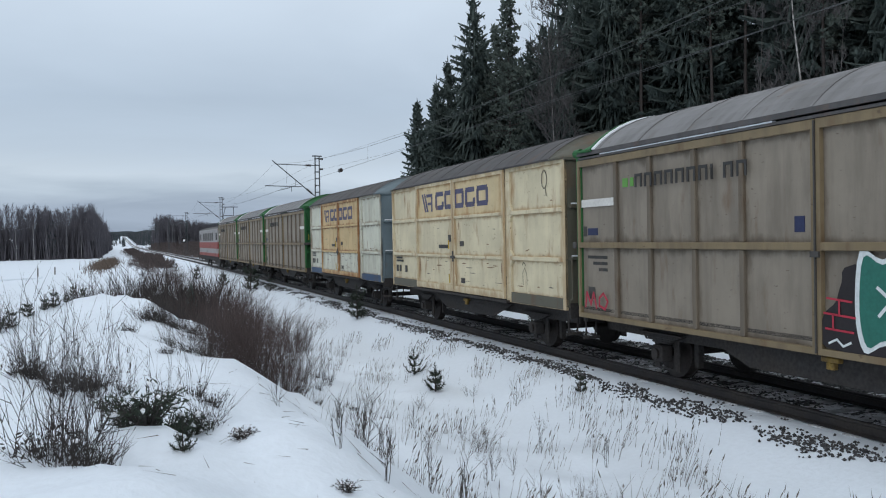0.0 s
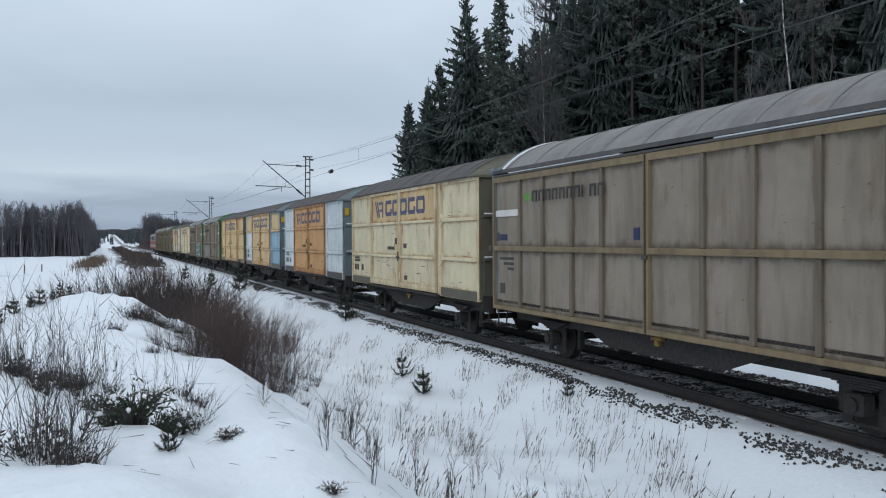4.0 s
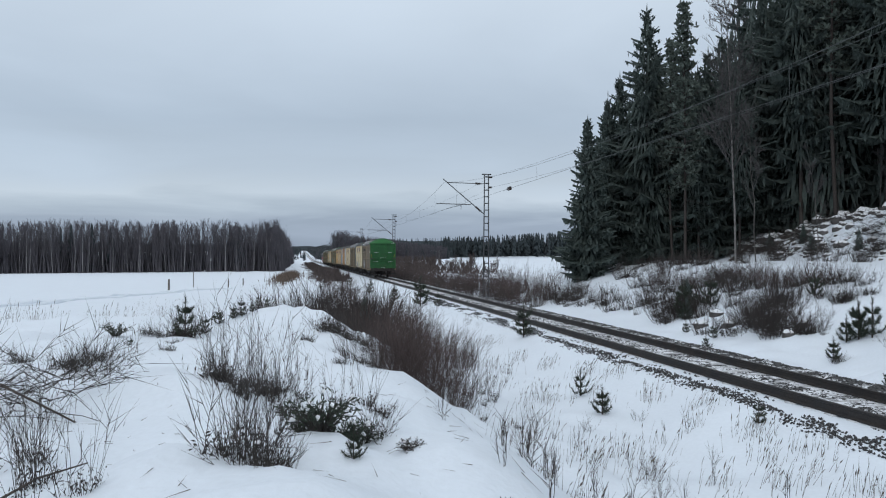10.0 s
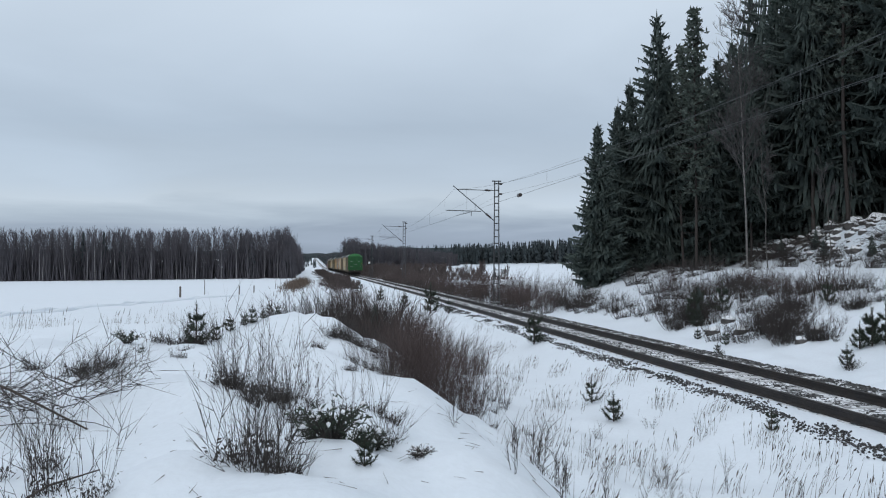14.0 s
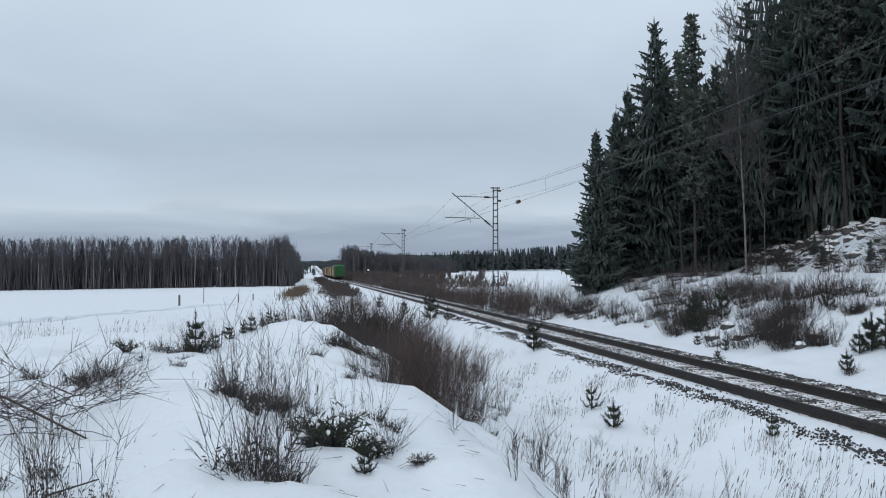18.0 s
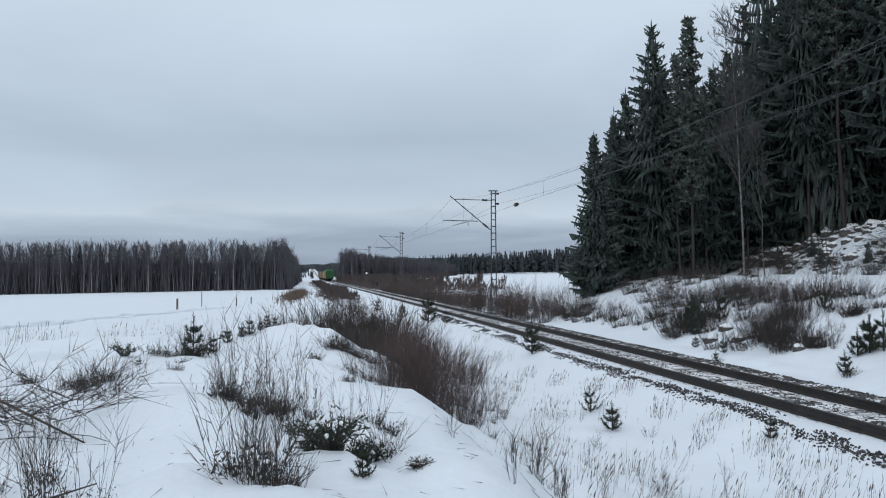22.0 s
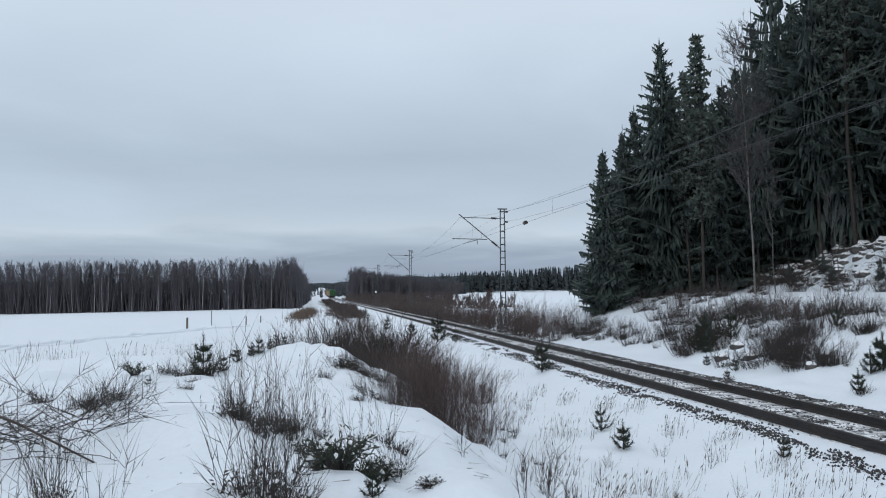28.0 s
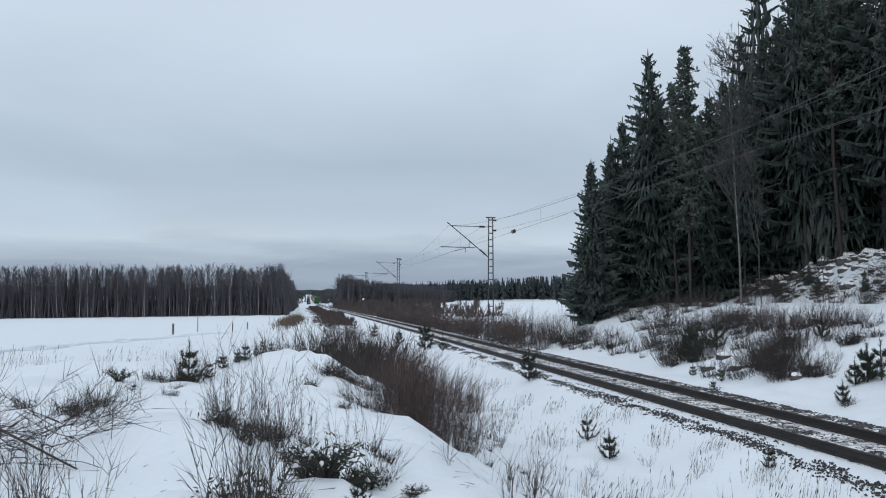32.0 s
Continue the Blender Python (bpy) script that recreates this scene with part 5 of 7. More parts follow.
def soup_rod(a, b, r, sides=4):
    s = Soup(1)
    s.tube([Vector(a), Vector(b)], [r, r], sides)
    k = len(s.v) // 2
    s.f += [tuple(range(k))[::-1], tuple(range(k, 2 * k))]
    return s.v, s.f


build_line()

# ---- train ----
def worn_paint(name, color, rust=0.35, rust_color=(0.20, 0.085, 0.035), dirt=(0.10, 0.085, 0.065), dirty=0.4, rough=0.6, streak=1.0, seam=None, seams=0.0):
    """Old wagon paint: fading, vertical rust runs, grime and chips."""
    if name in MATS:
        return MATS[name]
    m = bpy.data.materials.new(name)
    m.use_nodes = True
    nt = m.node_tree
    n, l = nt.nodes.new, nt.links.new
    bsdf = nt.nodes["Principled BSDF"]
    bsdf.inputs["Roughness"].default_value = rough
    bsdf.inputs["Specular IOR Level"].default_value = 0.3
    co, info = n("ShaderNodeTexCoord"), n("ShaderNodeObjectInfo")
    shift = n("ShaderNodeVectorMath")
    shift.operation = "MULTIPLY_ADD"
    l(info.outputs["Random"], shift.inputs[0])
    shift.inputs[1].default_value = (0, 37, 11)
    l(co.outputs["Object"], shift.inputs[2])

    def tex(scale, detail=4.0, squash=None):
        src = shift.outputs[0]
        if squash:
            mp = n("ShaderNodeMapping")
            mp.inputs["Scale"].default_value = squash
            l(src, mp.inputs[0])
            src = mp.outputs[0]
        t = n("ShaderNodeTexNoise")
        t.inputs["Scale"].default_value = scale
        t.inputs["Detail"].default_value = detail
        t.inputs["Roughness"].default_value = 0.6
        l(src, t.inputs["Vector"])
        return t.outputs[0]

    def ramp(src, a, b, top=1.0):
        q = n("ShaderNodeMapRange")
        l(src, q.inputs[0])
        q.inputs[1].default_value, q.inputs[2].default_value, q.inputs[4].default_value = a, b, top
        return q.outputs[0]

    def mixed(fac, a, b):
        q = n("ShaderNodeMix")
        q.data_type = "RGBA"
        l(fac, q.inputs[0])
        for i, c in ((6, a), (7, b)):
            if isinstance(c, tuple):
                q.inputs[i].default_value = (*c, 1)
            else:
                l(c, q.inputs[i])
        return q.outputs[2]
    cur = mixed(ramp(tex(1.1), 0.35, 0.7), color, tuple(c * 0.8 for c in color))
    cur = mixed(ramp(tex(1.0, 5.0, (1, 3.2, 0.5)), 0.50 - 0.10 * dirty, 0.68, 0.9 * dirty), cur, dirt)
    cur = mixed(ramp(tex(1.2, 6.0, (1, 2.4 * streak, 0.7)), 0.60 - 0.16 * rust, 0.74, 0.85), cur, rust_color)
    cur = mixed(ramp(tex(9.0, 5.0, (1, 0.6, 2.0)), 0.66 - 0.04 * rust, 0.70, 0.75), cur, tuple(0.5 * c + 0.02 for c in rust_color))
    if seams:
        # rust and darker tones creeping in unevenly from the edges of each sheet
        sep = n("ShaderNodeSeparateXYZ")
        l(co.outputs["Generated"], sep.inputs[0])
        low = None
        for axis in (1, 2):
            q = n("ShaderNodeMath")
            q.operation = "PINGPONG"
            l(sep.outputs[axis], q.inputs[0])
            q.inputs[1].default_value = 0.5
            if low is None:
                low = q.outputs[0]
            else:
                m2 = n("ShaderNodeMath")
                m2.operation = "MINIMUM"
                l(low, m2.inputs[0])
                l(q.outputs[0], m2.inputs[1])
                low = m2.outputs[0]
        push = n("ShaderNodeMath")
        push.operation = "MULTIPLY_ADD"
        l(tex(2.0, 5.0, (1, 1.6, 0.7)), push.inputs[0])
        push.inputs[1].default_value = -0.36
        l(low, push.inputs[2])
        cur = mixed(ramp(push.outputs[0], -0.10, -0.19, seams), cur, seam or rust_color)
    l(cur, bsdf.inputs["Base Color"])
    bp = n("ShaderNodeBump")
    bp.inputs["Strength"].default_value, bp.inputs["Distance"].default_value = 0.25, 0.02
    l(tex(2.5), bp.inputs["Height"])
    l(bp.outputs[0], bsdf.inputs["Normal"])
    MATS[name] = m
    return m


TAUPE = worn_paint("taupe_panel_paint", (0.265, 0.228, 0.182), 0.05, (0.16, 0.11, 0.075), (0.13, 0.108, 0.085), 0.6, seam=(0.105, 0.083, 0.06), seams=0.8)
TAUPE_FRAME = worn_paint("ochre_frame_paint", (0.225, 0.172, 0.10), 0.35, (0.13, 0.075, 0.04), (0.12, 0.09, 0.06), 0.6)
TAUPE_RIB = worn_paint("taupe_rib_paint", (0.17, 0.14, 0.105), 0.3, (0.10, 0.065, 0.04), (0.09, 0.075, 0.06), 0.6)
GREEN = worn_paint("green_end_paint", (0.026, 0.145, 0.042), 0.05, (0.07, 0.08, 0.04), (0.022, 0.07, 0.03), 0.5, seam=(0.018, 0.06, 0.025), seams=0.5)
SLATE = worn_paint("slate_end_paint", (0.15, 0.195, 0.215), 0.2, (0.15, 0.09, 0.05), (0.085, 0.095, 0.095), 0.5)
CREAM = worn_paint("cream_paint", (0.69, 0.61, 0.42), 0.12, (0.27, 0.125, 0.045), (0.47, 0.40, 0.27), 0.45, seam=(0.34, 0.20, 0.09), seams=0.6)
AMBER = worn_paint("rusting_amber_paint", (0.60, 0.335, 0.13), 0.3, (0.33, 0.14, 0.04), (0.36, 0.22, 0.09), 0.6, seam=(0.22, 0.085, 0.03), seams=0.85)
PALE = worn_paint("pale_blue_white_paint", (0.62, 0.68, 0.69), 0.0, (0.27, 0.17, 0.10), (0.40, 0.46, 0.49), 0.4, seam=(0.24, 0.25, 0.25), seams=0.45)
MILKY = worn_paint("milky_white_paint", (0.64, 0.64, 0.53), 0.04, (0.28, 0.15, 0.07), (0.32, 0.30, 0.23), 0.45, seam=(0.18, 0.12, 0.07), seams=0.75)
SKYBLUE = worn_paint("light_blue_paint", (0.27, 0.42, 0.52), 0.04, (0.25, 0.16, 0.10), (0.17, 0.23, 0.27), 0.45, seam=(0.10, 0.11, 0.11), seams=0.7)
TAN = worn_paint("faded_tan_paint", (0.63, 0.47, 0.245), 0.3, (0.36, 0.16, 0.05), (0.42, 0.29, 0.14), 0.55, seam=(0.27, 0.115, 0.04), seams=0.9)
BUFF = worn_paint("rust_tinted_buff_paint", (0.66, 0.53, 0.31), 0.25, (0.40, 0.20, 0.07), (0.50, 0.36, 0.19), 0.6, seam=(0.34, 0.17, 0.06), seams=0.7)
OLIVE = worn_paint("olive_sill_paint", (0.12, 0.115, 0.088), 0.25, (0.12, 0.07, 0.04))
NAVY = worn_paint("navy_sill_paint", (0.045, 0.085, 0.16), 0.2, (0.12, 0.07, 0.04))
ROOF = worn_paint("grimy_roof_felt", (0.105, 0.10, 0.10), 0.2, (0.13, 0.09, 0.07), (0.05, 0.05, 0.05), 0.6, 0.85)
ROOF_GREY = worn_paint("grey_roof_sheet", (0.20, 0.195, 0.195), 0.05, (0.14, 0.11, 0.09), (0.10, 0.095, 0.09), 0.8, 0.5)
SOOT = mat("sooty_underframe", (0.034, 0.032, 0.032), rough=0.85, vary=0.35, scale=2, fine=18, bump=0.4, other=(0.04, 0.034, 0.03))
WHEEL = mat("wheel_steel", (0.038, 0.032, 0.03), rough=0.6, metal=0.3, vary=0.3, scale=3, fine=20, bump=0.2)
OCHRE = mat("dirty_ochre_paint", (0.30, 0.19, 0.04), rough=0.7, vary=0.3, scale=5, fine=30, bump=0.1, other=(0.12, 0.08, 0.04))
YELLOW = mat("yellow_rail_paint", (0.50, 0.34, 0.03), rough=0.5, vary=0.15, bump=0.05)
WHITE = mat("white_tarp_strip", (0.66, 0.64, 0.60), rough=0.7, vary=0.12, scale=2, fine=20, bump=0.1)
PLATE = mat("dark_plate", (0.07, 0.065, 0.06), rough=0.6, vary=0.2, bump=0.1)
SIGN_BLUE = mat("blue_sign", (0.025, 0.032, 0.085), rough=0.5, vary=0.15, bump=0)
VIOLET = worn_paint("faded_violet_lettering", (0.082, 0.082, 0.155), 0.15, (0.30, 0.16, 0.08), (0.2, 0.17, 0.15), 0.35)
CHARCOAL = worn_paint("faded_charcoal_lettering", (0.042, 0.041, 0.04), 0.0, (0.15, 0.11, 0.08), (0.12, 0.105, 0.09), 0.25)
LIME = worn_paint("lime_mark", (0.12, 0.32, 0.07), 0.05, (0.15, 0.11, 0.08), (0.16, 0.16, 0.10), 0.4)


def strip(sgn, d0, d1):
    """x range of something d0 to d1 inside the wagon's side (negative: proud of it)."""
    a, b = sgn * (1.6 - d0), sgn * (1.6 - d1)
    return min(a, b), max(a, b)


def side_box(sgn, d0, d1, u0, u1, z0, z1):
    return (*strip(sgn, d0, d1), u0, u1, z0, z1)


def frame_ring(s, d0, d1, u0, u1, z0, z1, wl, wr, wt, wb):
    """One welded sheet frame round an opening in a wagon's side."""
    bm = bmesh.new()
    x0, x1 = strip(s, d0, d1)
    outer = [(u0, z0), (u1, z0), (u1, z1), (u0, z1)]
    inner = [(u0 + wl, z0 + wb), (u1 - wr, z0 + wb), (u1 - wr, z1 - wt), (u0 + wl, z1 - wt)]
    vs = {}
    for k, x in enumerate((x0, x1)):
        for n_, ring in (("o", outer), ("i", inner)):
            for i, (u, z) in enumerate(ring):
                vs[k, n_, i] = bm.verts.new((x, u, z))
    for i in range(4):
        j = (i + 1) % 4
        for k in (0, 1):
            bm.faces.new((vs[k, "o", i], vs[k, "o", j], vs[k, "i", j], vs[k, "i", i]))
        for n_ in "oi":
            bm.faces.new((vs[0, n_, i], vs[0, n_, j], vs[1, n_, j], vs[1, n_, i]))
    bmesh.ops.recalc_face_normals(bm, faces=bm.faces)
    return bm


def arc_roof(bm, u0, u1, half=1.66, eave=4.28, top=4.97, thick=0.05, n=14):
    """A barrel roof of even thickness."""
    rise = top - eave
    rad = (half * half + rise * rise) / (2 * rise)
    lim = math.asin(half / rad)
    rows = []
    for u in (u0, u1):
        for dr in (0, -thick):
            rows.append([bm.verts.new(((rad + dr) * math.sin(-lim + 2 * lim * i / n), u, top - rad + (rad + dr) * math.cos(-lim + 2 * lim * i / n))) for i in range(n + 1)])
    a, b, c, d = rows
    for i in range(n):
        bm.faces.new((a[i], c[i], c[i + 1], a[i + 1]))
        bm.faces.new((b[i], b[i + 1], d[i + 1], d[i]))
        bm.faces.new((a[i], a[i + 1], b[i + 1], b[i]))
        bm.faces.new((c[i], d[i], d[i + 1], c[i + 1]))
    for i in (0, n):
        bm.faces.new((a[i], b[i], d[i], c[i]))
    return bm


def hip_end(u_arc, u_low, half=1.66, eave=4.28, top=4.97, low_half=1.6, z_low=4.3, thick=0.05, n=14):
    """The sloping sheet from the end of a barrel roof down to the head of the end wall."""
    bm = bmesh.new()
    rise = top - eave
    rad = (half * half + rise * rise) / (2 * rise)
    lim = math.asin(half / rad)
    rows = []
    for dz in (0, -thick):
        arc = [(rad * math.sin(-lim + 2 * lim * i / n), top - rad + rad * math.cos(-lim + 2 * lim * i / n)) for i in range(n + 1)]
        rows.append([bm.verts.new((x, u_arc, z + dz)) for x, z in arc])
        rows.append([bm.verts.new((x * 0.5 + 0.5 * low_half * (2 * i / n - 1), 0.5 * (u_arc + u_low), 0.56 * z + 0.44 * z_low + dz)) for i, (x, z) in enumerate(arc)])
        rows.append([bm.verts.new((low_half * (2 * i / n - 1), u_low, z_low + dz)) for i in range(n + 1)])
    for base in (0, 3):
        for k in (0, 1):
            for i in range(n):
                bm.faces.new((rows[base + k][i], rows[base + k][i + 1], rows[base + k + 1][i + 1], rows[base + k + 1][i]))
    for k in (0, 2):
        for i in range(n):
            bm.faces.new((rows[k][i], rows[k][i + 1], rows[k + 3][i + 1], rows[k + 3][i]))
    for i in (0, n):
        for k in (0, 1):
            bm.faces.new((rows[k][i], rows[k + 1][i], rows[k + 4][i], rows[k + 3][i]))
    bmesh.ops.recalc_face_normals(bm, faces=bm.faces)
    return bm


def end_plate(u0, u1, z0=1.2, half=1.58, eave=4.28, top=4.93, n=12):
    bm = bmesh.new()
    rise = top - eave
    rad = (half * half + rise * rise) / (2 * rise)
    lim = math.asin(half / rad)
    ring = [(-half, z0), (half, z0)] + [(rad * math.sin(lim - 2 * lim * i / n), top - rad + rad * math.cos(lim - 2 * lim * i / n)) for i in range(n + 1)]
    f = [bm.verts.new((x, u0, z)) for x, z in ring]
    g = [bm.verts.new((x, u1, z)) for x, z in ring]
    bm.faces.new(f)
    bm.faces.new(g[::-1])
    for i in range(len(ring)):
        j = (i + 1) % len(ring)
        bm.faces.new((f[j], f[i], g[i], g[j]))
    bmesh.ops.recalc_face_normals(bm, faces=bm.faces)
    return bm


def running_gear(ob, length):
    """Frame, wheels, springs, brakes, buffers and couplings of a two-axle wagon."""
    part("underframe", boxes((-1.25, 1.25, 0.12, length - 0.12, 0.92, 1.14), (-1.1, -0.98, 0.3, length - 0.3, 0.72, 0.95), (0.98, 1.1, 0.3, length - 0.3, 0.72, 0.95)), SOOT, ob)
    mid = length / 2
    for s in (-1, 1):
        bm = bmesh.new()
        vs = [(-2.7, 0.95), (2.7, 0.95), (1.6, 0.56), (-1.6, 0.56)]
        f = [bm.verts.new((s * 1.32, mid + a, b)) for a, b in vs]
        g = [bm.verts.new((s * 1.27, mid + a, b)) for a, b in vs]
        bm.faces.new(f)
        bm.faces.new(g[::-1])
        for i in range(4):
            bm.faces.new((f[(i + 1) % 4], f[i], g[i], g[(i + 1) % 4]))
        part("truss_plate", bm, SOOT, ob)
        part("jacking_bracket", boxes((s * 1.36 - 0.05, s * 1.36 + 0.05, mid - 0.15, mid + 0.15, 0.86, 0.93), (s * 1.36 - 0.04, s * 1.36 + 0.04, mid - 0.07, mid + 0.07, 0.76, 0.86), bevel=0.012), OCHRE, ob, "worn yellow jacking bracket")
    for u in (2.15, length - 2.15):
        bm = bmesh.new()
        for s in (-1, 1):
            rod(bm, (s * 0.73, u, 0.47), (s * 0.87, u, 0.47), 0.46, sides=22)
            rod(bm, (s * 0.69, u, 0.47), (s * 0.73, u, 0.47), 0.49, sides=22)
            rod(bm, (s * 0.87, u, 0.47), (s * 0.90, u, 0.47), 0.15, sides=12)
        rod(bm, (-1.15, u, 0.47), (1.15, u, 0.47), 0.08, sides=10)
        part("wheelset", bm, WHEEL, ob)
        for s in (-1, 1):
            box_part = part("axle_box", boxes((s * 1.17 - 0.13, s * 1.17 + 0.13, u - 0.15, u + 0.15, 0.33, 0.62), bevel=0.03), SOOT, ob)
            part("cover", rods(((s * 1.30, u, 0.47), (s * 1.34, u, 0.47), 0.10), sides=10), WHEEL, box_part)
            leaf = bmesh.new()
            for i in range(5):
                w = 0.62 - 0.1 * i
                box(leaf, s * 1.17 - 0.05, s * 1.17 + 0.05, u - w, u + w, 0.80 - 0.035 * i, 0.83 - 0.035 * i)
            part("leaf_spring", leaf, SOOT, ob)
            part("axle_guard", boxes((s * 1.05 - 0.015, s * 1.05 + 0.015, u - 0.36, u - 0.2, 0.2, 0.95), (s * 1.05 - 0.015, s * 1.05 + 0.015, u + 0.2, u + 0.36, 0.2, 0.95), (s * 1.05 - 0.015, s * 1.05 + 0.015, u - 0.36, u + 0.36, 0.16, 0.2)), SOOT, ob)
            for w in (-1, 1):
                part("brake_shoe", boxes((s * 0.8 - 0.06, s * 0.8 + 0.06, min(u + w * 0.5, u + w * 0.62), max(u + w * 0.5, u + w * 0.62), 0.25, 0.85), bevel=0.01), SOOT, ob)
    part("brake_cylinder", rods(((0.3, mid - 1.1, 0.72), (0.3, mid - 0.4, 0.72), 0.19), ((-0.4, mid + 0.5, 0.7), (-0.4, mid + 1.5, 0.7), 0.22), sides=12), SOOT, ob)
    for e, d in ((0.0, -1), (length, 1)):
        part("headstock", boxes((-1.5, 1.5, min(e, e - d * 0.16), max(e, e - d * 0.16), 0.88, 1.2)), SOOT, ob)
        for s in (-1, 1):
            b = part("buffer", rods(((s * 0.95, e, 1.04), (s * 0.95, e + d * 0.26, 1.04), 0.12), ((s * 0.95, e + d * 0.2, 1.04), (s * 0.95, e + d * 0.33, 1.04), 0.08), sides=12), SOOT, ob)
            part("buffer_head", rods(((s * 0.95, e + d * 0.33, 1.04), (s * 0.95, e + d * 0.36, 1.04), 0.22), sides=16), WHEEL, b)
            part("footstep", rods(((s * 1.25, e - d * 0.1, 1.0), (s * 1.3, e - d * 0.1, 0.55), 0.018), ((s * 1.5, e - d * 0.1, 1.0), (s * 1.5, e - d * 0.1, 0.55), 0.018), ((s * 1.2, e - d * 0.1, 0.55), (s * 1.56, e - d * 0.1, 0.55), 0.035)), SOOT, ob)
        part("coupling", rods(((0, e, 1.02), (0, e + d * 0.3, 1.0), 0.05), ((-0.05, e + d * 0.3, 1.02), (-0.05, e + d * 0.34, 0.62), 0.022), ((0.05, e + d * 0.3, 1.02), (0.05, e + d * 0.34, 0.62), 0.022), ((-0.09, e + d * 0.34, 0.6), (0.09, e + d * 0.34, 0.6), 0.04)), SOOT, ob)
        hose = Soup(2)
        hose.tube([Vector((0.32, e, 0.95)), Vector((0.34, e + d * 0.16, 0.72)), Vector((0.36, e + d * 0.2, 0.45)), Vector((0.30, e + d * 0.12, 0.36)), Vector((0.24, e + d * 0.02, 0.55))], [0.025] * 5, 6)
        hose.mesh("brake_hose", SOOT, ob)


RIBS = (0.03, 1.37, 2.42, 3.62, 4.72, 6.14)


def taupe_wagon(end_paint, end_word):
    """Sliding-wall wagon: two ribbed walls a side, barrel roof, ribbed ends."""
    ob = new("freight_wagon")
    length = 12.3
    running_gear(ob, length)
    part("floor", boxes((-1.55, 1.55, 0.1, length - 0.1, 1.14, 1.2)), SOOT, ob)
    roof = part("roof", arc_roof(bmesh.new(), 0.62, length - 0.62), ROOF_GREY, ob, smooth=False)
    for k in range(9):
        u = 0.9 + k * 1.31
        part("roof_seam", arc_roof(bmesh.new(), u, u + 0.05, 1.665, 4.285, 4.985, 0.012), ROOF_GREY, roof)
    for s in (-1, 1):
        part("gutter", boxes(side_box(s, -0.06, 0.02, 0.1, length - 0.1, 4.20, 4.275), side_box(s, -0.035, 0.03, 0.1, length - 0.1, 4.13, 4.17)), ROOF, roof, "dark double eaves rail")
        part("snow_line", boxes(side_box(s, -0.03, 0.05, 0.4, 4.4, 4.172, 4.195), side_box(s, -0.03, 0.05, 6.9, 11.4, 4.172, 4.195)), frost, roof, "thin line of snow under the eaves")
        for base, flip in ((0.0, 1), (length, -1)):
            lo, hi = (base + RIBS[0], base + RIBS[-1]) if flip > 0 else (base - RIBS[-1], base - RIBS[0])
            wall = part("sliding_wall", frame_ring(s, -0.02, 0.075, lo, hi, 0.98, 4.12, 0.07, 0.07, 0.13, 0.09), TAUPE_FRAME, ob)
            part("middle_rail", boxes(side_box(s, -0.035, 0.075, lo + 0.07, hi - 0.07, 2.37, 2.48), bevel=0.01), TAUPE_FRAME, wall)
            for a, b in zip(RIBS, RIBS[1:]):
                u0, u1 = (base + a, base + b) if flip > 0 else (base - b, base - a)
                for z0, z1 in ((1.07, 2.37), (2.48, 3.99)):
                    part("panel", boxes(side_box(s, 0.05, 0.075, u0 + 0.04, u1 - 0.04, z0, z1)), TAUPE, wall)
            for a in RIBS[1:-1]:
                u = base + flip * a
                part("rib", boxes(side_box(s, -0.012, 0.075, u - 0.05, u + 0.05, 1.07, 2.37), side_box(s, -0.012, 0.075, u - 0.05, u + 0.05, 2.48, 3.99), bevel=0.012), TAUPE_RIB, wall)
            u0, u1 = sorted((base + flip * 0.12, base + flip * 1.32))
            part("white_strip", boxes(side_box(s, 0.02, 0.052, u0, u1, 3.18, 3.33)), WHITE, wall, "pale grey-white strip across the end panel")
        part("centre_post", boxes(side_box(s, -0.045, 0.04, 6.145, 6.165, 1.0, 4.1), side_box(s, -0.06, 0.0, 6.08, 6.22, 2.28, 2.36)), PLATE, ob)
        # maker's mark and dark lettering as plain shapes, signs and data panels as bars
        marks = bmesh.new()
        for i in range(10):
            u = 10.28 - i * 0.292
            w = 0.05 if i == 7 else 0.21
            box(marks, *side_box(s, -0.015, 0.0, u - w, u, 3.66, 3.71))
            for c in ((u - 0.045, u), (u - w, u - w + 0.045)):
                box(marks, *side_box(s, -0.015, 0.0, c[0], c[1], 3.47, 3.66))
        part("lettering", marks, CHARCOAL, ob, "row of dark block shapes where a name stands")
        part("logo_mark", boxes(side_box(s, 0.04, 0.052, 10.40, 10.50, 3.5, 3.66), side_box(s, 0.04, 0.052, 10.58, 10.74, 3.5, 3.66)), LIME, ob, "lime green block mark")
        part("sign", boxes(side_box(s, 0.04, 0.052, 11.62, 11.98, 2.62, 2.76)), SIGN_BLUE, ob, "small blue sign")
        part("sign", boxes(side_box(s, 0.04, 0.052, 12.02, 12.14, 2.60, 2.80)), PLATE, ob, "small dark sign")
        part("sign", boxes(side_box(s, 0.04, 0.052, 6.40, 6.58, 2.62, 2.84)), SIGN_BLUE, ob, "small blue sign with a pale mark")
        part("data_plate", boxes(side_box(s, 0.04, 0.052, 11.75, 11.99, 1.36, 1.60)), PLATE, ob, "small dark data plate")
        bars = bmesh.new()
        for k in range(3):
            box(bars, *side_box(s, 0.042, 0.052, 11.3, 12.0 - 0.2 * k, 2.16 - 0.12 * k, 2.22 - 0.12 * k))
        part("data_lines", bars, CHARCOAL, ob, "rows of dark stencilled bars")
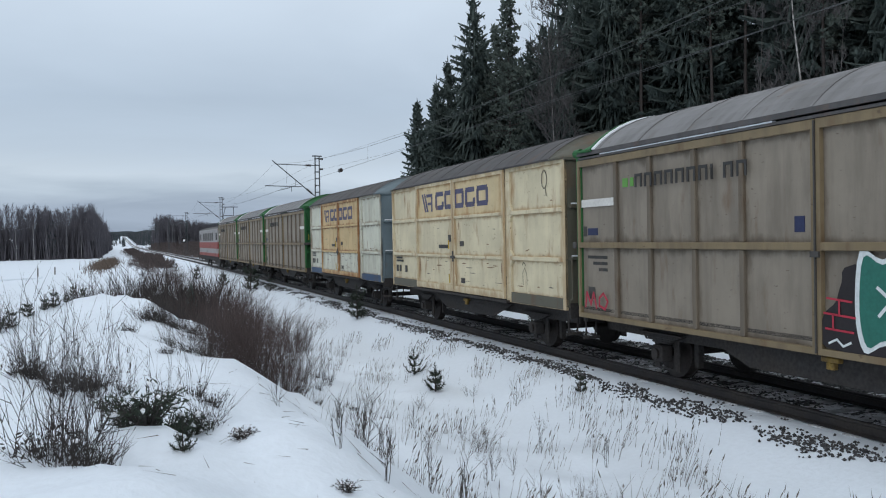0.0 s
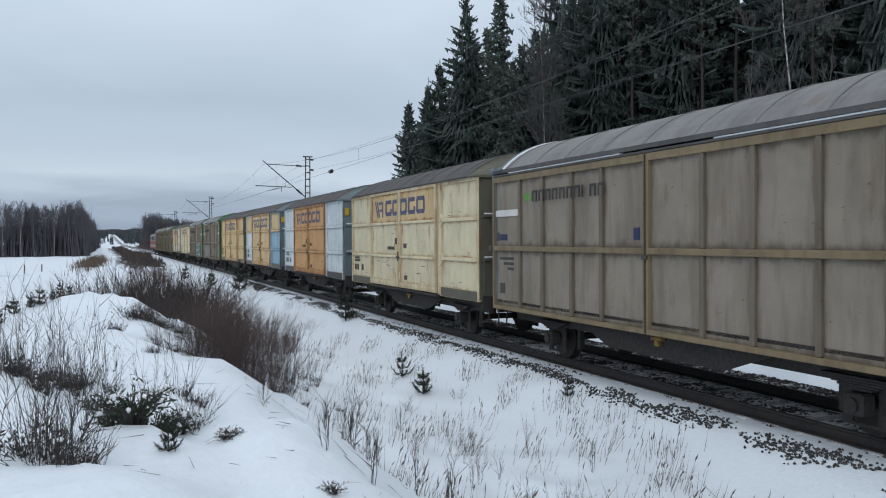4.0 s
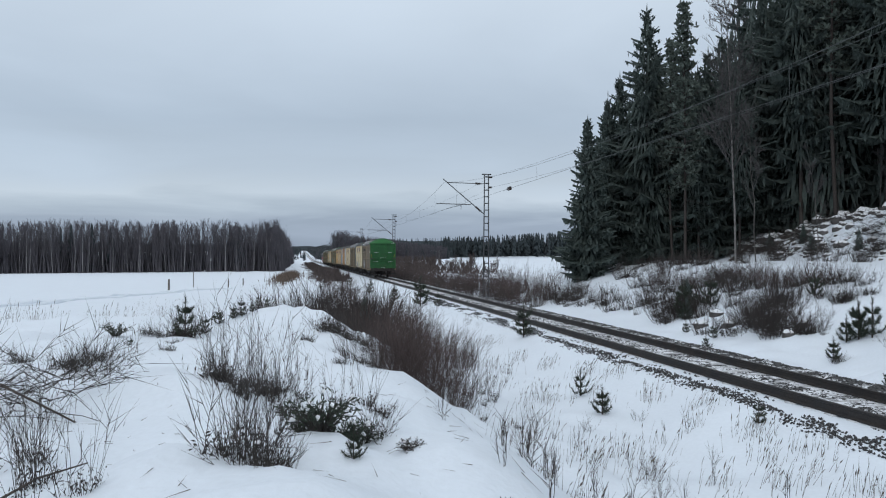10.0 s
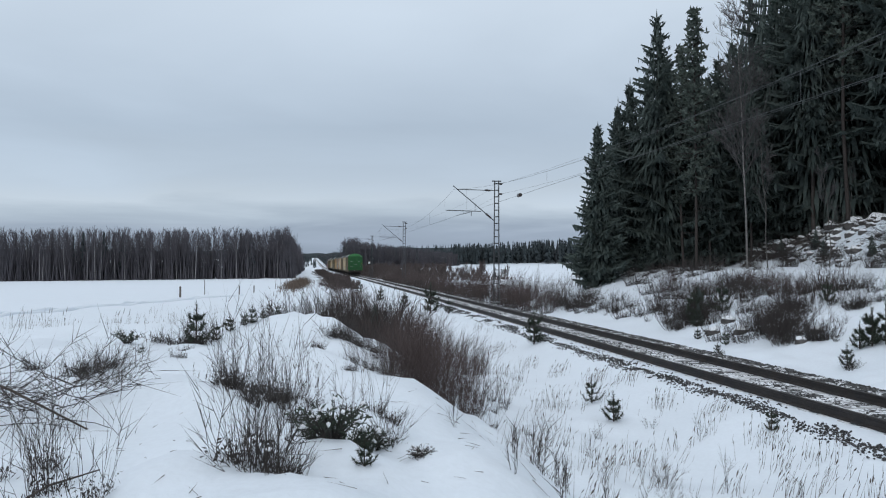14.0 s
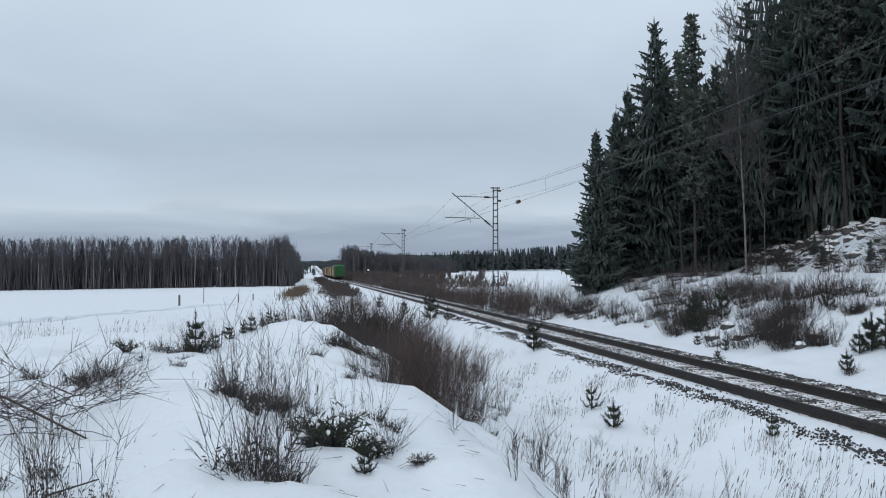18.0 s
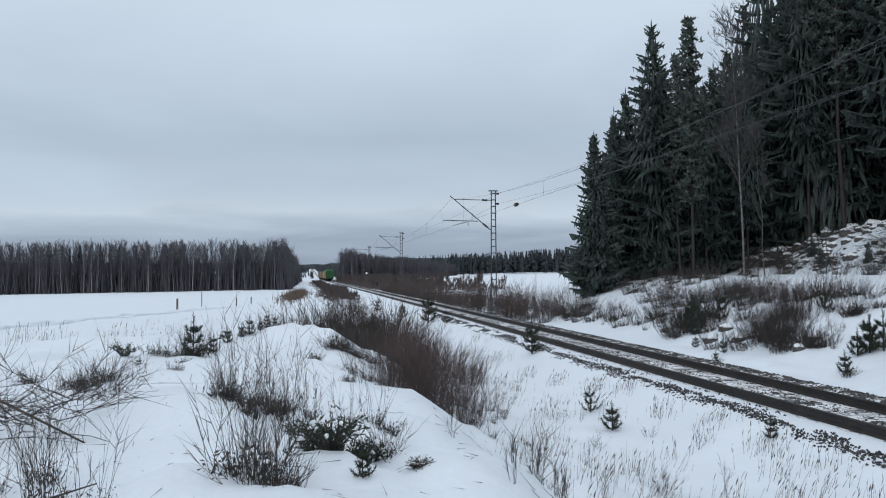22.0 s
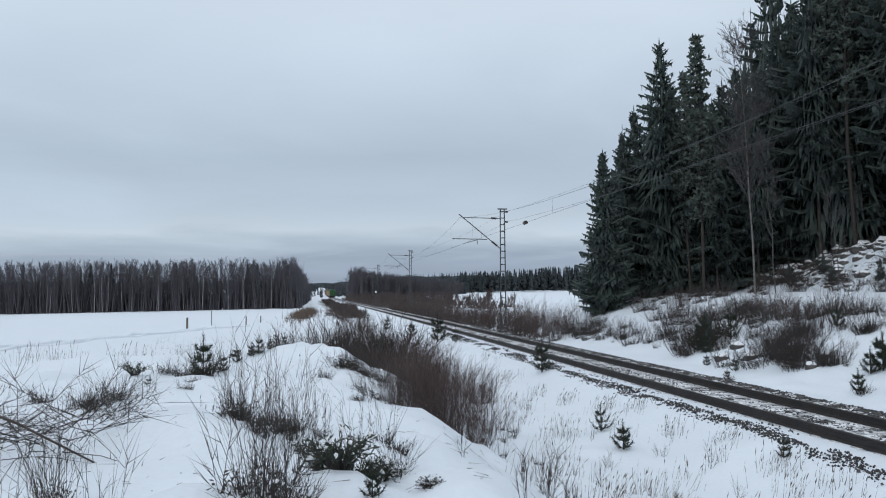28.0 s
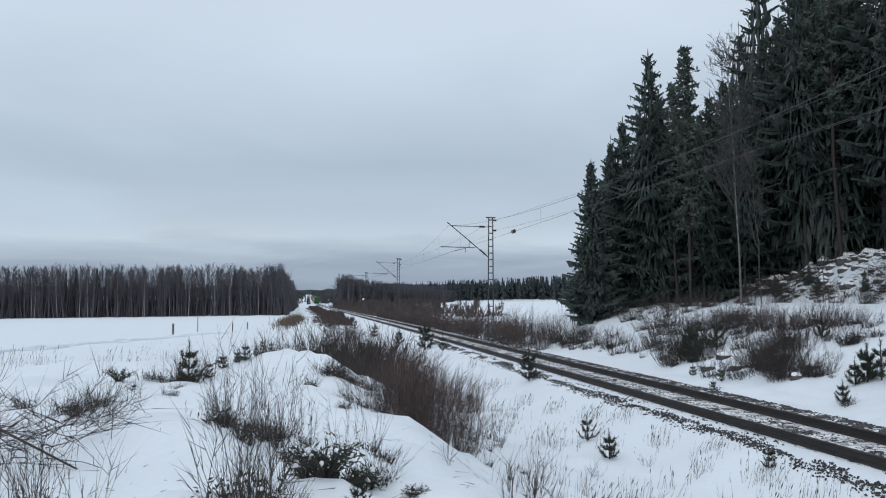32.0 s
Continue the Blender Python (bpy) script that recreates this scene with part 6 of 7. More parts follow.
    for e, d in ((0.0, 1), (length, -1)):
        wall = part("end_wall", end_plate(min(e + d * 0.07, e + d * 0.13), max(e + d * 0.07, e + d * 0.13), top=4.31), end_paint, ob, end_word)

        def eb(x0, x1, z0, z1, p0=-0.08, p1=0.07):
            a, b = e + d * p0, e + d * p1
            return (x0, x1, min(a, b), max(a, b), z0, z1)
        part("top_rail", boxes(eb(-1.6, 1.6, 4.24, 4.34, -0.04), bevel=0.012), end_paint, wall)
        part("cap", hip_end(e + d * 0.64, e - d * 0.02, 1.70, 4.29, 4.99, 1.66, 4.32), end_paint, wall, smooth=True)
        part("cap_rim", arc_roof(bmesh.new(), min(e + d * 0.6, e + d * 0.68), max(e + d * 0.6, e + d * 0.68), 1.72, 4.29, 5.0, 0.06), end_paint, wall)
        for s in (-1, 1):
            part("corner_ear", rods(((s * 1.58, e - d * 0.05, 4.27), (s * 1.58, e + d * 0.14, 4.27), 0.09), sides=12), end_paint, wall)
        for s in (-1, 1):
            part("corner_post", boxes(eb(s * 1.55 - 0.06, s * 1.55 + 0.06, 1.2, 4.24, -0.02), bevel=0.015), end_paint, wall)
            part("post", boxes(eb(s * 0.45 - 0.055, s * 0.45 + 0.055, 1.2, 4.24), bevel=0.015), end_paint, wall)
            part("short_post", boxes(eb(s * 1.12 - 0.035, s * 1.12 + 0.035, 1.25, 3.1, 0.0), bevel=0.01), end_paint, wall)
            part("beam", boxes(eb(min(s * 0.5, s * 1.5), max(s * 0.5, s * 1.5), 3.1, 3.18, -0.03), bevel=0.01), end_paint, wall)
            part("beam", boxes(eb(min(s * 0.5, s * 1.5), max(s * 0.5, s * 1.5), 1.95, 2.04, -0.03), bevel=0.01), end_paint, wall)
            part("snow_edge", boxes(eb(min(s * 0.6, s * 1.1), max(s * 0.6, s * 1.1), 3.181, 3.194, -0.025, 0.05), eb(min(s * 0.6, s * 1.2), max(s * 0.6, s * 1.2), 2.041, 2.055, -0.025, 0.05)), frost, wall, "snow lying on the end beams")
            part("brace", rods(((s * 1.5, e + d * 0.02, 4.15), (s * 1.18, e + d * 0.02, 3.2), 0.05), sides=4), end_paint, wall)
            part("brace", rods(((s * 1.5, e + d * 0.02, 2.05), (s * 1.0, e + d * 0.02, 2.4), 0.035), sides=4), end_paint, wall)
            part("door_lock", boxes(eb(min(s * 1.22, s * 1.66), max(s * 1.22, s * 1.66), 2.36, 2.49, -0.12, 0.0), bevel=0.015), PLATE, wall, "dark locking gear box")
            part("hand_grip", rods(((s * 1.42, e - d * 0.03, 2.62), (s * 1.42, e - d * 0.09, 2.66), 0.012), ((s * 1.42, e - d * 0.09, 2.66), (s * 1.42, e - d * 0.09, 2.86), 0.012), ((s * 1.42, e - d * 0.09, 2.86), (s * 1.42, e - d * 0.03, 2.9), 0.012)), YELLOW, wall, "yellow hand grip")
        part("beam", boxes(eb(-1.5, 1.5, 2.38, 2.5, -0.09), bevel=0.012), end_paint, wall)
        part("cross_rail", rods(((-0.5, e - d * 0.05, 2.14), (0.5, e - d * 0.05, 2.14), 0.02)), end_paint, wall)
        part("snow_edge", boxes(eb(-0.36, 0.36, 2.501, 2.514, -0.045, 0.05), eb(1.1, 1.55, 4.341, 4.37, -0.035, 0.05), eb(-0.3, 0.3, 1.24, 1.262, 0.03, 0.07)), frost, wall, "snow lying on the end beams")
        part("snow_cap", arc_roof(bmesh.new(), min(e + d * 0.68, e + d * 0.76), max(e + d * 0.68, e + d * 0.76), 1.68, 4.30, 5.0, 0.03), frost, wall, "line of snow along the roof end")
    return tagged(ob, "dirty taupe ribbed sliding-wall freight wagon rolling on the track", "wagon", "wagons of the train")


def cargo_wagon(left, doors, right, sill, end_paint, words, upper_left=None, upper_right=None, roof=None, upper_doors=None, lower_doors=None):
    """Covered wagon with a double sliding door between fixed panelled walls."""
    ob = new("freight_wagon")
    length = 11.8
    running_gear(ob, length)
    part("floor", boxes((-1.55, 1.55, 0.06, length - 0.06, 1.14, 1.2)), SOOT, ob)
    top = part("roof", arc_roof(bmesh.new(), 0.5, length - 0.5, 1.70, 4.27, 4.93, 0.05), roof or ROOF, ob)
    for k in range(9):
        part("roof_seam", arc_roof(bmesh.new(), 0.9 + k * 1.22, 0.94 + k * 1.22, 1.705, 4.275, 4.945, 0.012), roof or ROOF, top)
    rows = ((1.3, 2.06), (2.16, 3.13), (3.23, 4.16))
    for s in (-1, 1):
        for name, u0, u1, col, up in (("fixed_wall", 0.02, 2.86, right, upper_right or right), ("fixed_wall", 9.22, 11.78, left, upper_left or left)):
            wall = part(name, frame_ring(s, 0.0, 0.06, u0, u1, 1.055, 4.26, 0.12, 0.24 if u0 < 1 else 0.1, 0.1, 0.005), col, ob)
            v0, v1 = u0 + 0.12, u1 - (0.24 if u0 < 1 else 0.1)
            part("sill", boxes(side_box(s, 0.004, 0.06, v0, v1, 1.06, 1.3), bevel=0.008), sill, wall)
            for i, (z0, z1) in enumerate(rows):
                part("panel", boxes(side_box(s, 0.045, 0.06, v0, v1, z0, z1)), up if i == 2 else col, wall)
                if i:
                    part("rail", boxes(side_box(s, -0.02, 0.06, v0, v1, z0 - 0.1, z0), bevel=0.015), up if i == 2 else col, wall)
            c, k = (v1, -1) if u0 < 1 else (v0, 1)
            for z in (2.11, 3.18):
                for w in (-1, 1):
                    bm = bmesh.new()
                    x0, x1 = strip(s, -0.012, 0.05)
                    tri = [(c, z + w * 0.05), (c + k * 0.13, z + w * 0.05), (c, z + w * 0.2)]
                    f = [bm.verts.new((x0, a, b)) for a, b in tri]
                    g = [bm.verts.new((x1, a, b)) for a, b in tri]
                    bm.faces.new(f)
                    bm.faces.new(g[::-1])
                    for i in range(3):
                        bm.faces.new((f[(i + 1) % 3], f[i], g[i], g[(i + 1) % 3]))
                    bmesh.ops.recalc_face_normals(bm, faces=bm.faces)
                    part("gusset", bm, col, wall)
        for u0, u1 in ((2.88, 6.10), (6.14, 9.20)):
            leaf = part("sliding_door", frame_ring(s, -0.06, 0.0, u0, u1, 1.12, 4.24, 0.09, 0.09, 0.09, 0.16), doors, ob)
            for i, (z0, z1) in enumerate(((1.28, 2.06), (2.14, 3.14), (3.22, 4.15))):
                part("panel", boxes(side_box(s, -0.012, 0.0, u0 + 0.09, u1 - 0.09, z0, z1)), ((lower_doors or doors), doors, (upper_doors or doors))[i], leaf)
                if i:
                    part("rail", boxes(side_box(s, -0.07, 0.0, u0 + 0.09, u1 - 0.09, z0 - 0.08, z0), bevel=0.014), doors, leaf)
            h = 5.9 if u0 < 5 else 6.35
            part("handle", rods(((*[s * 1.68], h, 1.35), (s * 1.70, h, 1.6), 0.014), ((s * 1.70, h, 2.3), (s * 1.70, h, 2.55), 0.014)), YELLOW if u0 > 5 else doors, leaf, "small pull bar")
            part("door_plate", boxes(side_box(s, -0.03, 0.0, h - 0.45 if u0 < 5 else h + 0.02, h - 0.2 if u0 < 5 else h + 0.2, 2.38 if u0 < 5 else 2.5, 2.52 if u0 < 5 else 2.7)), PLATE, leaf, "small dark data plate")
            if u0 < 5:
                part("door_plate", boxes(side_box(s, -0.03, 0.0, h - 0.5, h - 0.25, 1.38, 1.52)), PLATE, leaf, "small dark data plate")
            else:
                part("stencil", boxes(side_box(s, -0.029, 0.0, 6.6, 7.3, 2.32, 2.42)), CHARCOAL, leaf, "dark stencilled bar")
        part("door_lock", boxes(side_box(s, -0.1, -0.05, 5.98, 6.26, 2.04, 2.12), side_box(s, -0.09, -0.05, 6.09, 6.15, 1.95, 2.25), bevel=0.01), PLATE, ob, "dark door lock")
        part("door_rail", boxes(side_box(s, -0.09, 0.01, 2.7, 9.4, 1.03, 1.09)), SOOT, ob)
        # name and mark as plain chunky shapes
        big = bmesh.new()
        for i, (a, w) in enumerate(((7.55, 0.66), (6.82, 0.66), (6.06, 0.66), (5.3, 0.66), (4.54, 0.72))):
            x = side_box(s, -0.018, -0.01, 0, 1, 0, 1)[:2]
            for c in ((a - w + 0.04, a - 0.04, 3.82, 3.95), (a - w + 0.04, a - 0.04, 3.43, 3.56), (a - 0.14, a, 3.5, 3.88), (a - w, a - w + 0.14, 3.5, 3.88 if i in (1, 2, 4) else 3.66)):
                if c[0] < 6.19 < c[1] and c[1] - c[0] > 0.3:
                    box(big, *x, c[0], 6.02, c[2], c[3])
                    box(big, *x, 6.23, c[1], c[2], c[3])
                elif not (6.0 < c[0] and c[1] < 6.24):
                    box(big, *x, *c)
        part("lettering", big, VIOLET, ob, "large faded violet block shapes where a name stands")
        mark = bmesh.new()
        x0, x1 = strip(s, -0.018, -0.01)
        for a, b in ((8.72, 8.42), (8.52, 8.25)):
            vs = [(a, 3.95), (a - 0.11, 3.95), (b - 0.11, 3.4), (b, 3.4)]
            f = [mark.verts.new((x0, u, z)) for u, z in vs]
            g = [mark.verts.new((x1, u, z)) for u, z in vs]
            mark.faces.new(f)
            mark.faces.new(g[::-1])
            for i in range(4):
                mark.faces.new((f[(i + 1) % 4], f[i], g[i], g[(i + 1) % 4]))
        box(mark, x0, x1, 7.8, 8.3, 3.84, 3.93)
        box(mark, x0, x1, 7.8, 7.9, 3.4, 3.84)
        box(mark, x0, x1, 7.9, 8.2, 3.6, 3.68)
        bmesh.ops.recalc_face_normals(mark, faces=mark.faces)
        part("logo_mark", mark, VIOLET, ob, "faded violet angular mark")
        for u, w in ((11.35, 0.2), (11.05, 0.16), (10.45, 0.2)):
            part("data_plate", boxes(side_box(s, 0.022, 0.03, u - w / 2, u + w / 2, 1.52, 1.74)), PLATE, ob, "small dark data plate")
        part("stencil", boxes(side_box(s, 0.024, 0.03, 10.75, 11.45, 1.85, 1.91), side_box(s, 0.024, 0.03, 10.85, 11.45, 1.95, 2.01)), CHARCOAL, ob, "dark stencilled bars")
    for e, d in ((0.0, 1), (length, -1)):
        wall = part("end_wall", end_plate(min(e + d * 0.02, e + d * 0.1), max(e + d * 0.02, e + d * 0.1), 1.1, 1.59, 4.25, 4.27), end_paint, ob)
        part("hip_sheet", hip_end(e + d * 0.52, e - d * 0.01, 1.70, 4.27, 4.935, 1.62, 4.28), end_paint, wall, smooth=True)
        part("eaves_rail", boxes((-1.62, 1.62, min(e - d * 0.04, e + d * 0.02), max(e - d * 0.04, e + d * 0.02), 4.20, 4.27), bevel=0.01), end_paint, wall)
        for z in (2.1, 3.2):
            a, b = e - d * 0.05, e + d * 0.02
            part("ledge", boxes((-1.5, 1.5, min(a, b), max(a, b), z, z + 0.08), bevel=0.01), end_paint, wall)
            part("snow_edge", boxes((-1.45, 1.45, min(a, b) + 0.004, max(a, b), z + 0.081, z + 0.11)), frost, wall, "snow lying on the end ledge")
        for x in (-0.9, 0.0, 0.9):
            a, b = e - d * 0.03, e + d * 0.02
            part("post", boxes((x - 0.05, x + 0.05, min(a, b), max(a, b), 1.15, 4.3), bevel=0.01), end_paint, wall)
        part("hand_rail", rods(((-1.5, e - d * 0.08, 1.3), (-1.5, e - d * 0.08, 2.1), 0.015), ((-1.5, e - d * 0.08, 2.1), (-1.5, e, 2.12), 0.015), ((-1.5, e - d * 0.08, 1.3), (-1.5, e, 1.28), 0.015)), end_paint, wall)
    return tagged(ob, words, "wagon", "wagons of the train")


def blob(parent, name, material, pts, depth, label=""):
    """A patch of sprayed paint with a rounded outline, on the side facing the field."""
    out = []
    k = len(pts)
    for i in range(k):
        p0, p1, p2, p3 = (pts[(i + j - 1) % k] for j in range(4))
        for q in (0, 0.25, 0.5, 0.75):
            out.append(tuple(0.5 * (2 * p1[c] + (p2[c] - p0[c]) * q + (2 * p0[c] - 5 * p1[c] + 4 * p2[c] - p3[c]) * q * q + (3 * p1[c] - p0[c] - 3 * p2[c] + p3[c]) * q ** 3) for c in (0, 1)))
    bm = bmesh.new()
    vs = [bm.verts.new((-1.6 - depth, u, z)) for u, z in out]
    bmesh.ops.triangle_fill(bm, edges=[bm.edges.new((vs[i], vs[(i + 1) % len(vs)])) for i in range(len(vs))], use_beauty=True)
    return part(name, bm, material, parent, label)


def spray(name, color):
    return mat(name, color, rough=0.55, vary=0.12, scale=3, fine=25, bump=0.05)


def scrawl(parent, material, lines, width, depth, label):
    """Sprayed line work."""
    bm = bmesh.new()
    for pts in lines:
        for (a, b), (c, d) in zip(pts, pts[1:]):
            v = Vector((0, c - a, d - b))
            w = Vector((0, -v.z, v.y)).normalized() * width
            p, q = Vector((-1.6 - depth, a, b)) - v.normalized() * width * 0.5, Vector((-1.6 - depth, c, d)) + v.normalized() * width * 0.5
            bm.faces.new([bm.verts.new(z) for z in (p - w, p + w, q + w, q - w)])
    return part("graffiti_line", bm, material, parent, label)


def paint_teal(ob):
    black, red = spray("black_spray", (0.022, 0.018, 0.020)), spray("red_spray", (0.42, 0.035, 0.06))
    teal, white = spray("teal_spray", (0.025, 0.15, 0.115)), spray("white_spray", (0.68, 0.72, 0.72))
    blob(ob, "graffiti_ground", black, [(6.0, 1.1), (6.05, 1.5), (5.85, 1.7), (5.75, 1.95), (5.55, 2.2), (4.0, 2.2), (2.6, 2.3), (1.85, 2.25), (1.5, 1.9), (1.3, 1.35), (0.8, 1.15), (2.5, 1.08), (4.2, 1.08)], 0.010, "black sprayed cloud")
    for i, (u, w, z) in enumerate(((5.46, 0.66, 2.32), (4.58, 0.6, 2.2), (3.72, 0.64, 2.26), (2.78, 0.64, 2.3))):
        o = [(u, z + 0.05), (u - w * 0.5, z - 0.05), (u - w - 0.1, z + 0.08), (u - w, 1.7), (u - w - 0.12, 1.12), (u - w * 0.55, 1.22), (u - 0.05, 1.1), (u + 0.08, 1.6)]
        c = (sum(p[0] for p in o) / 8, sum(p[1] for p in o) / 8)
        blob(ob, "graffiti_outline", white, o, 0.014, "white sprayed outline")
        blob(ob, "graffiti_letter", teal, [(c[0] + (p[0] - c[0]) * 0.84, c[1] + (p[1] - c[1]) * 0.88) for p in o], 0.018, "teal sprayed letter shape")
        scrawl(ob, white, [[(c[0] + 0.1, c[1] + 0.2), (c[0] - 0.1, c[1] + 0.05), (c[0] + 0.08, c[1] - 0.15)]], 0.022, 0.022, "white sprayed line")
    for u in (5.78, 1.35):
        scrawl(ob, red, [[(u + 0.2, 1.75), (u - 0.2, 1.72)], [(u + 0.25, 1.55), (u - 0.25, 1.52)], [(u, 1.74), (u, 1.54)], [(u + 0.22, 1.35), (u - 0.22, 1.33)], [(u + 0.1, 1.54), (u + 0.1, 1.34)]], 0.014, 0.022, "red brick pattern lines")
    scrawl(ob, white, [[(5.95, 1.16), (5.82, 1.22), (5.72, 1.14), (5.6, 1.2)], [(1.15, 1.2), (1.0, 1.12), (0.8, 1.2)]], 0.015, 0.022, "small white sprayed scrawl")
    scrawl(ob, red, [[(12.0, 1.2), (11.95, 1.5), (11.8, 1.25), (11.7, 1.5), (11.6, 1.2)], [(11.5, 1.25), (11.3, 1.2), (11.2, 1.35), (11.35, 1.5), (11.5, 1.4), (11.5, 1.25)]], 0.025, 0.022, "red sprayed scrawl")


def paint_grey(ob):
    pink, dark, grey = spray("magenta_spray", (0.15, 0.06, 0.065)), spray("violet_grey_spray", (0.09, 0.085, 0.11)), spray("pale_grey_spray", (0.24, 0.22, 0.19))
    blob(ob, "graffiti_ground", pink, [(11.05, 1.8), (10.9, 2.1), (9.8, 2.0), (8.6, 2.1), (7.5, 2.1), (6.9, 2.0), (6.75, 2.05), (6.7, 1.2), (7.2, 1.12), (8.6, 1.25), (10.0, 1.15), (10.9, 1.3)], 0.010, "magenta sprayed cloud")
    for i, (u, w) in enumerate(((10.9, 0.75), (9.95, 1.05), (8.7, 0.8), (7.75, 0.95))):
        o = [(u, 2.2), (u - 0.3 * w, 2.25), (u - 0.45 * w, 1.9), (u - 0.62 * w, 2.2), (u - w, 2.15), (u - 0.86 * w, 1.5), (u - w * 0.95, 1.05), (u - 0.45 * w, 1.15), (u - 0.1 * w, 1.08), (u + 0.05, 1.6)]
        c = (sum(p[0] for p in o) / 10, sum(p[1] for p in o) / 10)
        blob(ob, "graffiti_outline", dark, [(p[0] - 0.07, p[1] + 0.05) for p in o], 0.014, "dark sprayed shadow")
        blob(ob, "graffiti_letter", grey, [(c[0] + (p[0] - c[0]) * 0.9, c[1] + (p[1] - c[1]) * 0.92) for p in o], 0.018, "pale grey sprayed letter shape")
    scrawl(ob, grey, [[(4.9, 1.9), (4.7, 1.3), (4.55, 1.95), (4.35, 1.3)], [(4.1, 2.1), (4.2, 1.6), (3.9, 1.4), (3.95, 1.9)], [(3.6, 2.2), (3.4, 1.5), (3.15, 2.1), (2.9, 1.2)], [(3.5, 1.7), (2.8, 1.6)]], 0.03, 0.016, "thin pale sprayed scrawl")


def paint_silver(ob):
    silver, dark = spray("silver_spray", (0.34, 0.335, 0.33)), spray("black_spray", (0.022, 0.018, 0.020))
    for u, w, z in ((10.15, 0.42, 2.28), (9.75, 0.38, 2.3), (9.4, 0.4, 2.25), (8.85, 0.55, 1.95), (8.2, 0.22, 2.3)):
        o = [(u, z - 0.15), (u - w / 2, z + 0.05), (u - w, z - 0.15), (u - w - 0.05, 1.5), (u - w * 0.9, 1.15), (u - w / 2, 1.08), (u, 1.2), (u + 0.05, 1.6)]
        c = (u - w / 2, (z + 1.08) / 2)
        blob(ob, "graffiti_outline", dark, o, 0.012, "dark sprayed outline")
        blob(ob, "graffiti_letter", silver, [(c[0] + (p[0] - c[0]) * 0.66, c[1] + (p[1] - c[1]) * 0.86) for p in o], 0.016, "silver sprayed letter shape")
    scrawl(ob, dark, [[(11.9, 1.9), (11.7, 1.4), (11.6, 1.8), (11.4, 1.3)]], 0.02, 0.016, "thin dark sprayed scrawl")
    scrawl(ob, dark, [[(5.2, 1.5), (5.0, 1.1), (4.8, 1.45)], [(3.2, 1.35), (3.05, 1.1), (2.8, 1.3)]], 0.012, 0.016, "thin dark sprayed scrawl")


def paint_doors(ob):
    ash, teal = spray("ash_spray", (0.25, 0.26, 0.27)), spray("turquoise_spray", (0.10, 0.36, 0.33))
    for u, w in ((8.9, 0.6), (8.2, 0.55), (7.55, 0.5), (6.95, 0.6)):
        blob(ob, "graffiti_letter", ash, [(u, 1.95), (u - w * 0.5, 1.75), (u - w, 2.0), (u - w * 0.9, 1.3), (u - w * 0.5, 1.18), (u, 1.25)], 0.074, "ash grey sprayed letter shape")
    blob(ob, "graffiti_letter", teal, [(5.0, 1.9), (4.6, 1.7), (4.2, 1.8), (4.3, 1.35), (4.8, 1.25), (5.1, 1.4)], 0.074, "turquoise sprayed patch")
    scrawl(ob, spray("black_spray", (0.022, 0.018, 0.020)), [[(5.6, 2.4), (5.2, 2.9), (4.9, 2.3)], [(4.4, 2.6), (3.9, 2.85)], [(8.6, 2.9), (8.5, 2.5), (8.3, 2.7)]], 0.02, 0.074, "thin dark sprayed scrawl")


def wear(ob, seed):
    """Chips, scrapes and rust runs on the doors and walls of a covered wagon."""
    r = random.Random(seed)
    rust, chip = spray("bare_rust", (0.17, 0.075, 0.03)), spray("chipped_paint_grey", (0.17, 0.15, 0.125))

    def streak(u, z, w, h):
        k = r.uniform(0.3, 0.7)
        return [(u, z), (u - w * k, z + h * 0.4), (u - w, z + r.uniform(-h, h) * 0.3), (u - w * (1 - k), z - h * 0.6)]
    for i in range(18):
        u, z = (r.uniform(3.3, 5.7) if r.random() < 0.5 else r.uniform(6.6, 8.9)), (r.uniform(1.36, 2.0) if r.random() < 0.75 else r.uniform(2.2, 3.05))
        blob(ob, "paint_chip", chip if r.random() < 0.6 else rust, streak(u, z, r.uniform(0.12, 0.5), r.uniform(0.012, 0.03)), 0.016)
    for i in range(9):
        u, z = (r.uniform(0.5, 2.4) if r.random() < 0.6 else r.uniform(9.5, 11.4)), r.choice((2.2, 3.28, 1.42)) + r.uniform(0, 0.12)
        blob(ob, "paint_chip", rust if r.random() < 0.6 else chip, streak(u, z, r.uniform(0.06, 0.3), r.uniform(0.01, 0.03)), -0.04)
    for i in range(6):
        u, z = r.choice((3.1, 5.85, 6.3, 8.95)) + r.uniform(-0.06, 0.06), r.choice((3.1, 2.0, 4.1))
        h = r.uniform(0.25, 0.7)
        blob(ob, "rust_run", rust, [(u, z), (u + 0.02, z - h * 0.5), (u, z - h), (u - 0.025, z - h * 0.45)], 0.016)


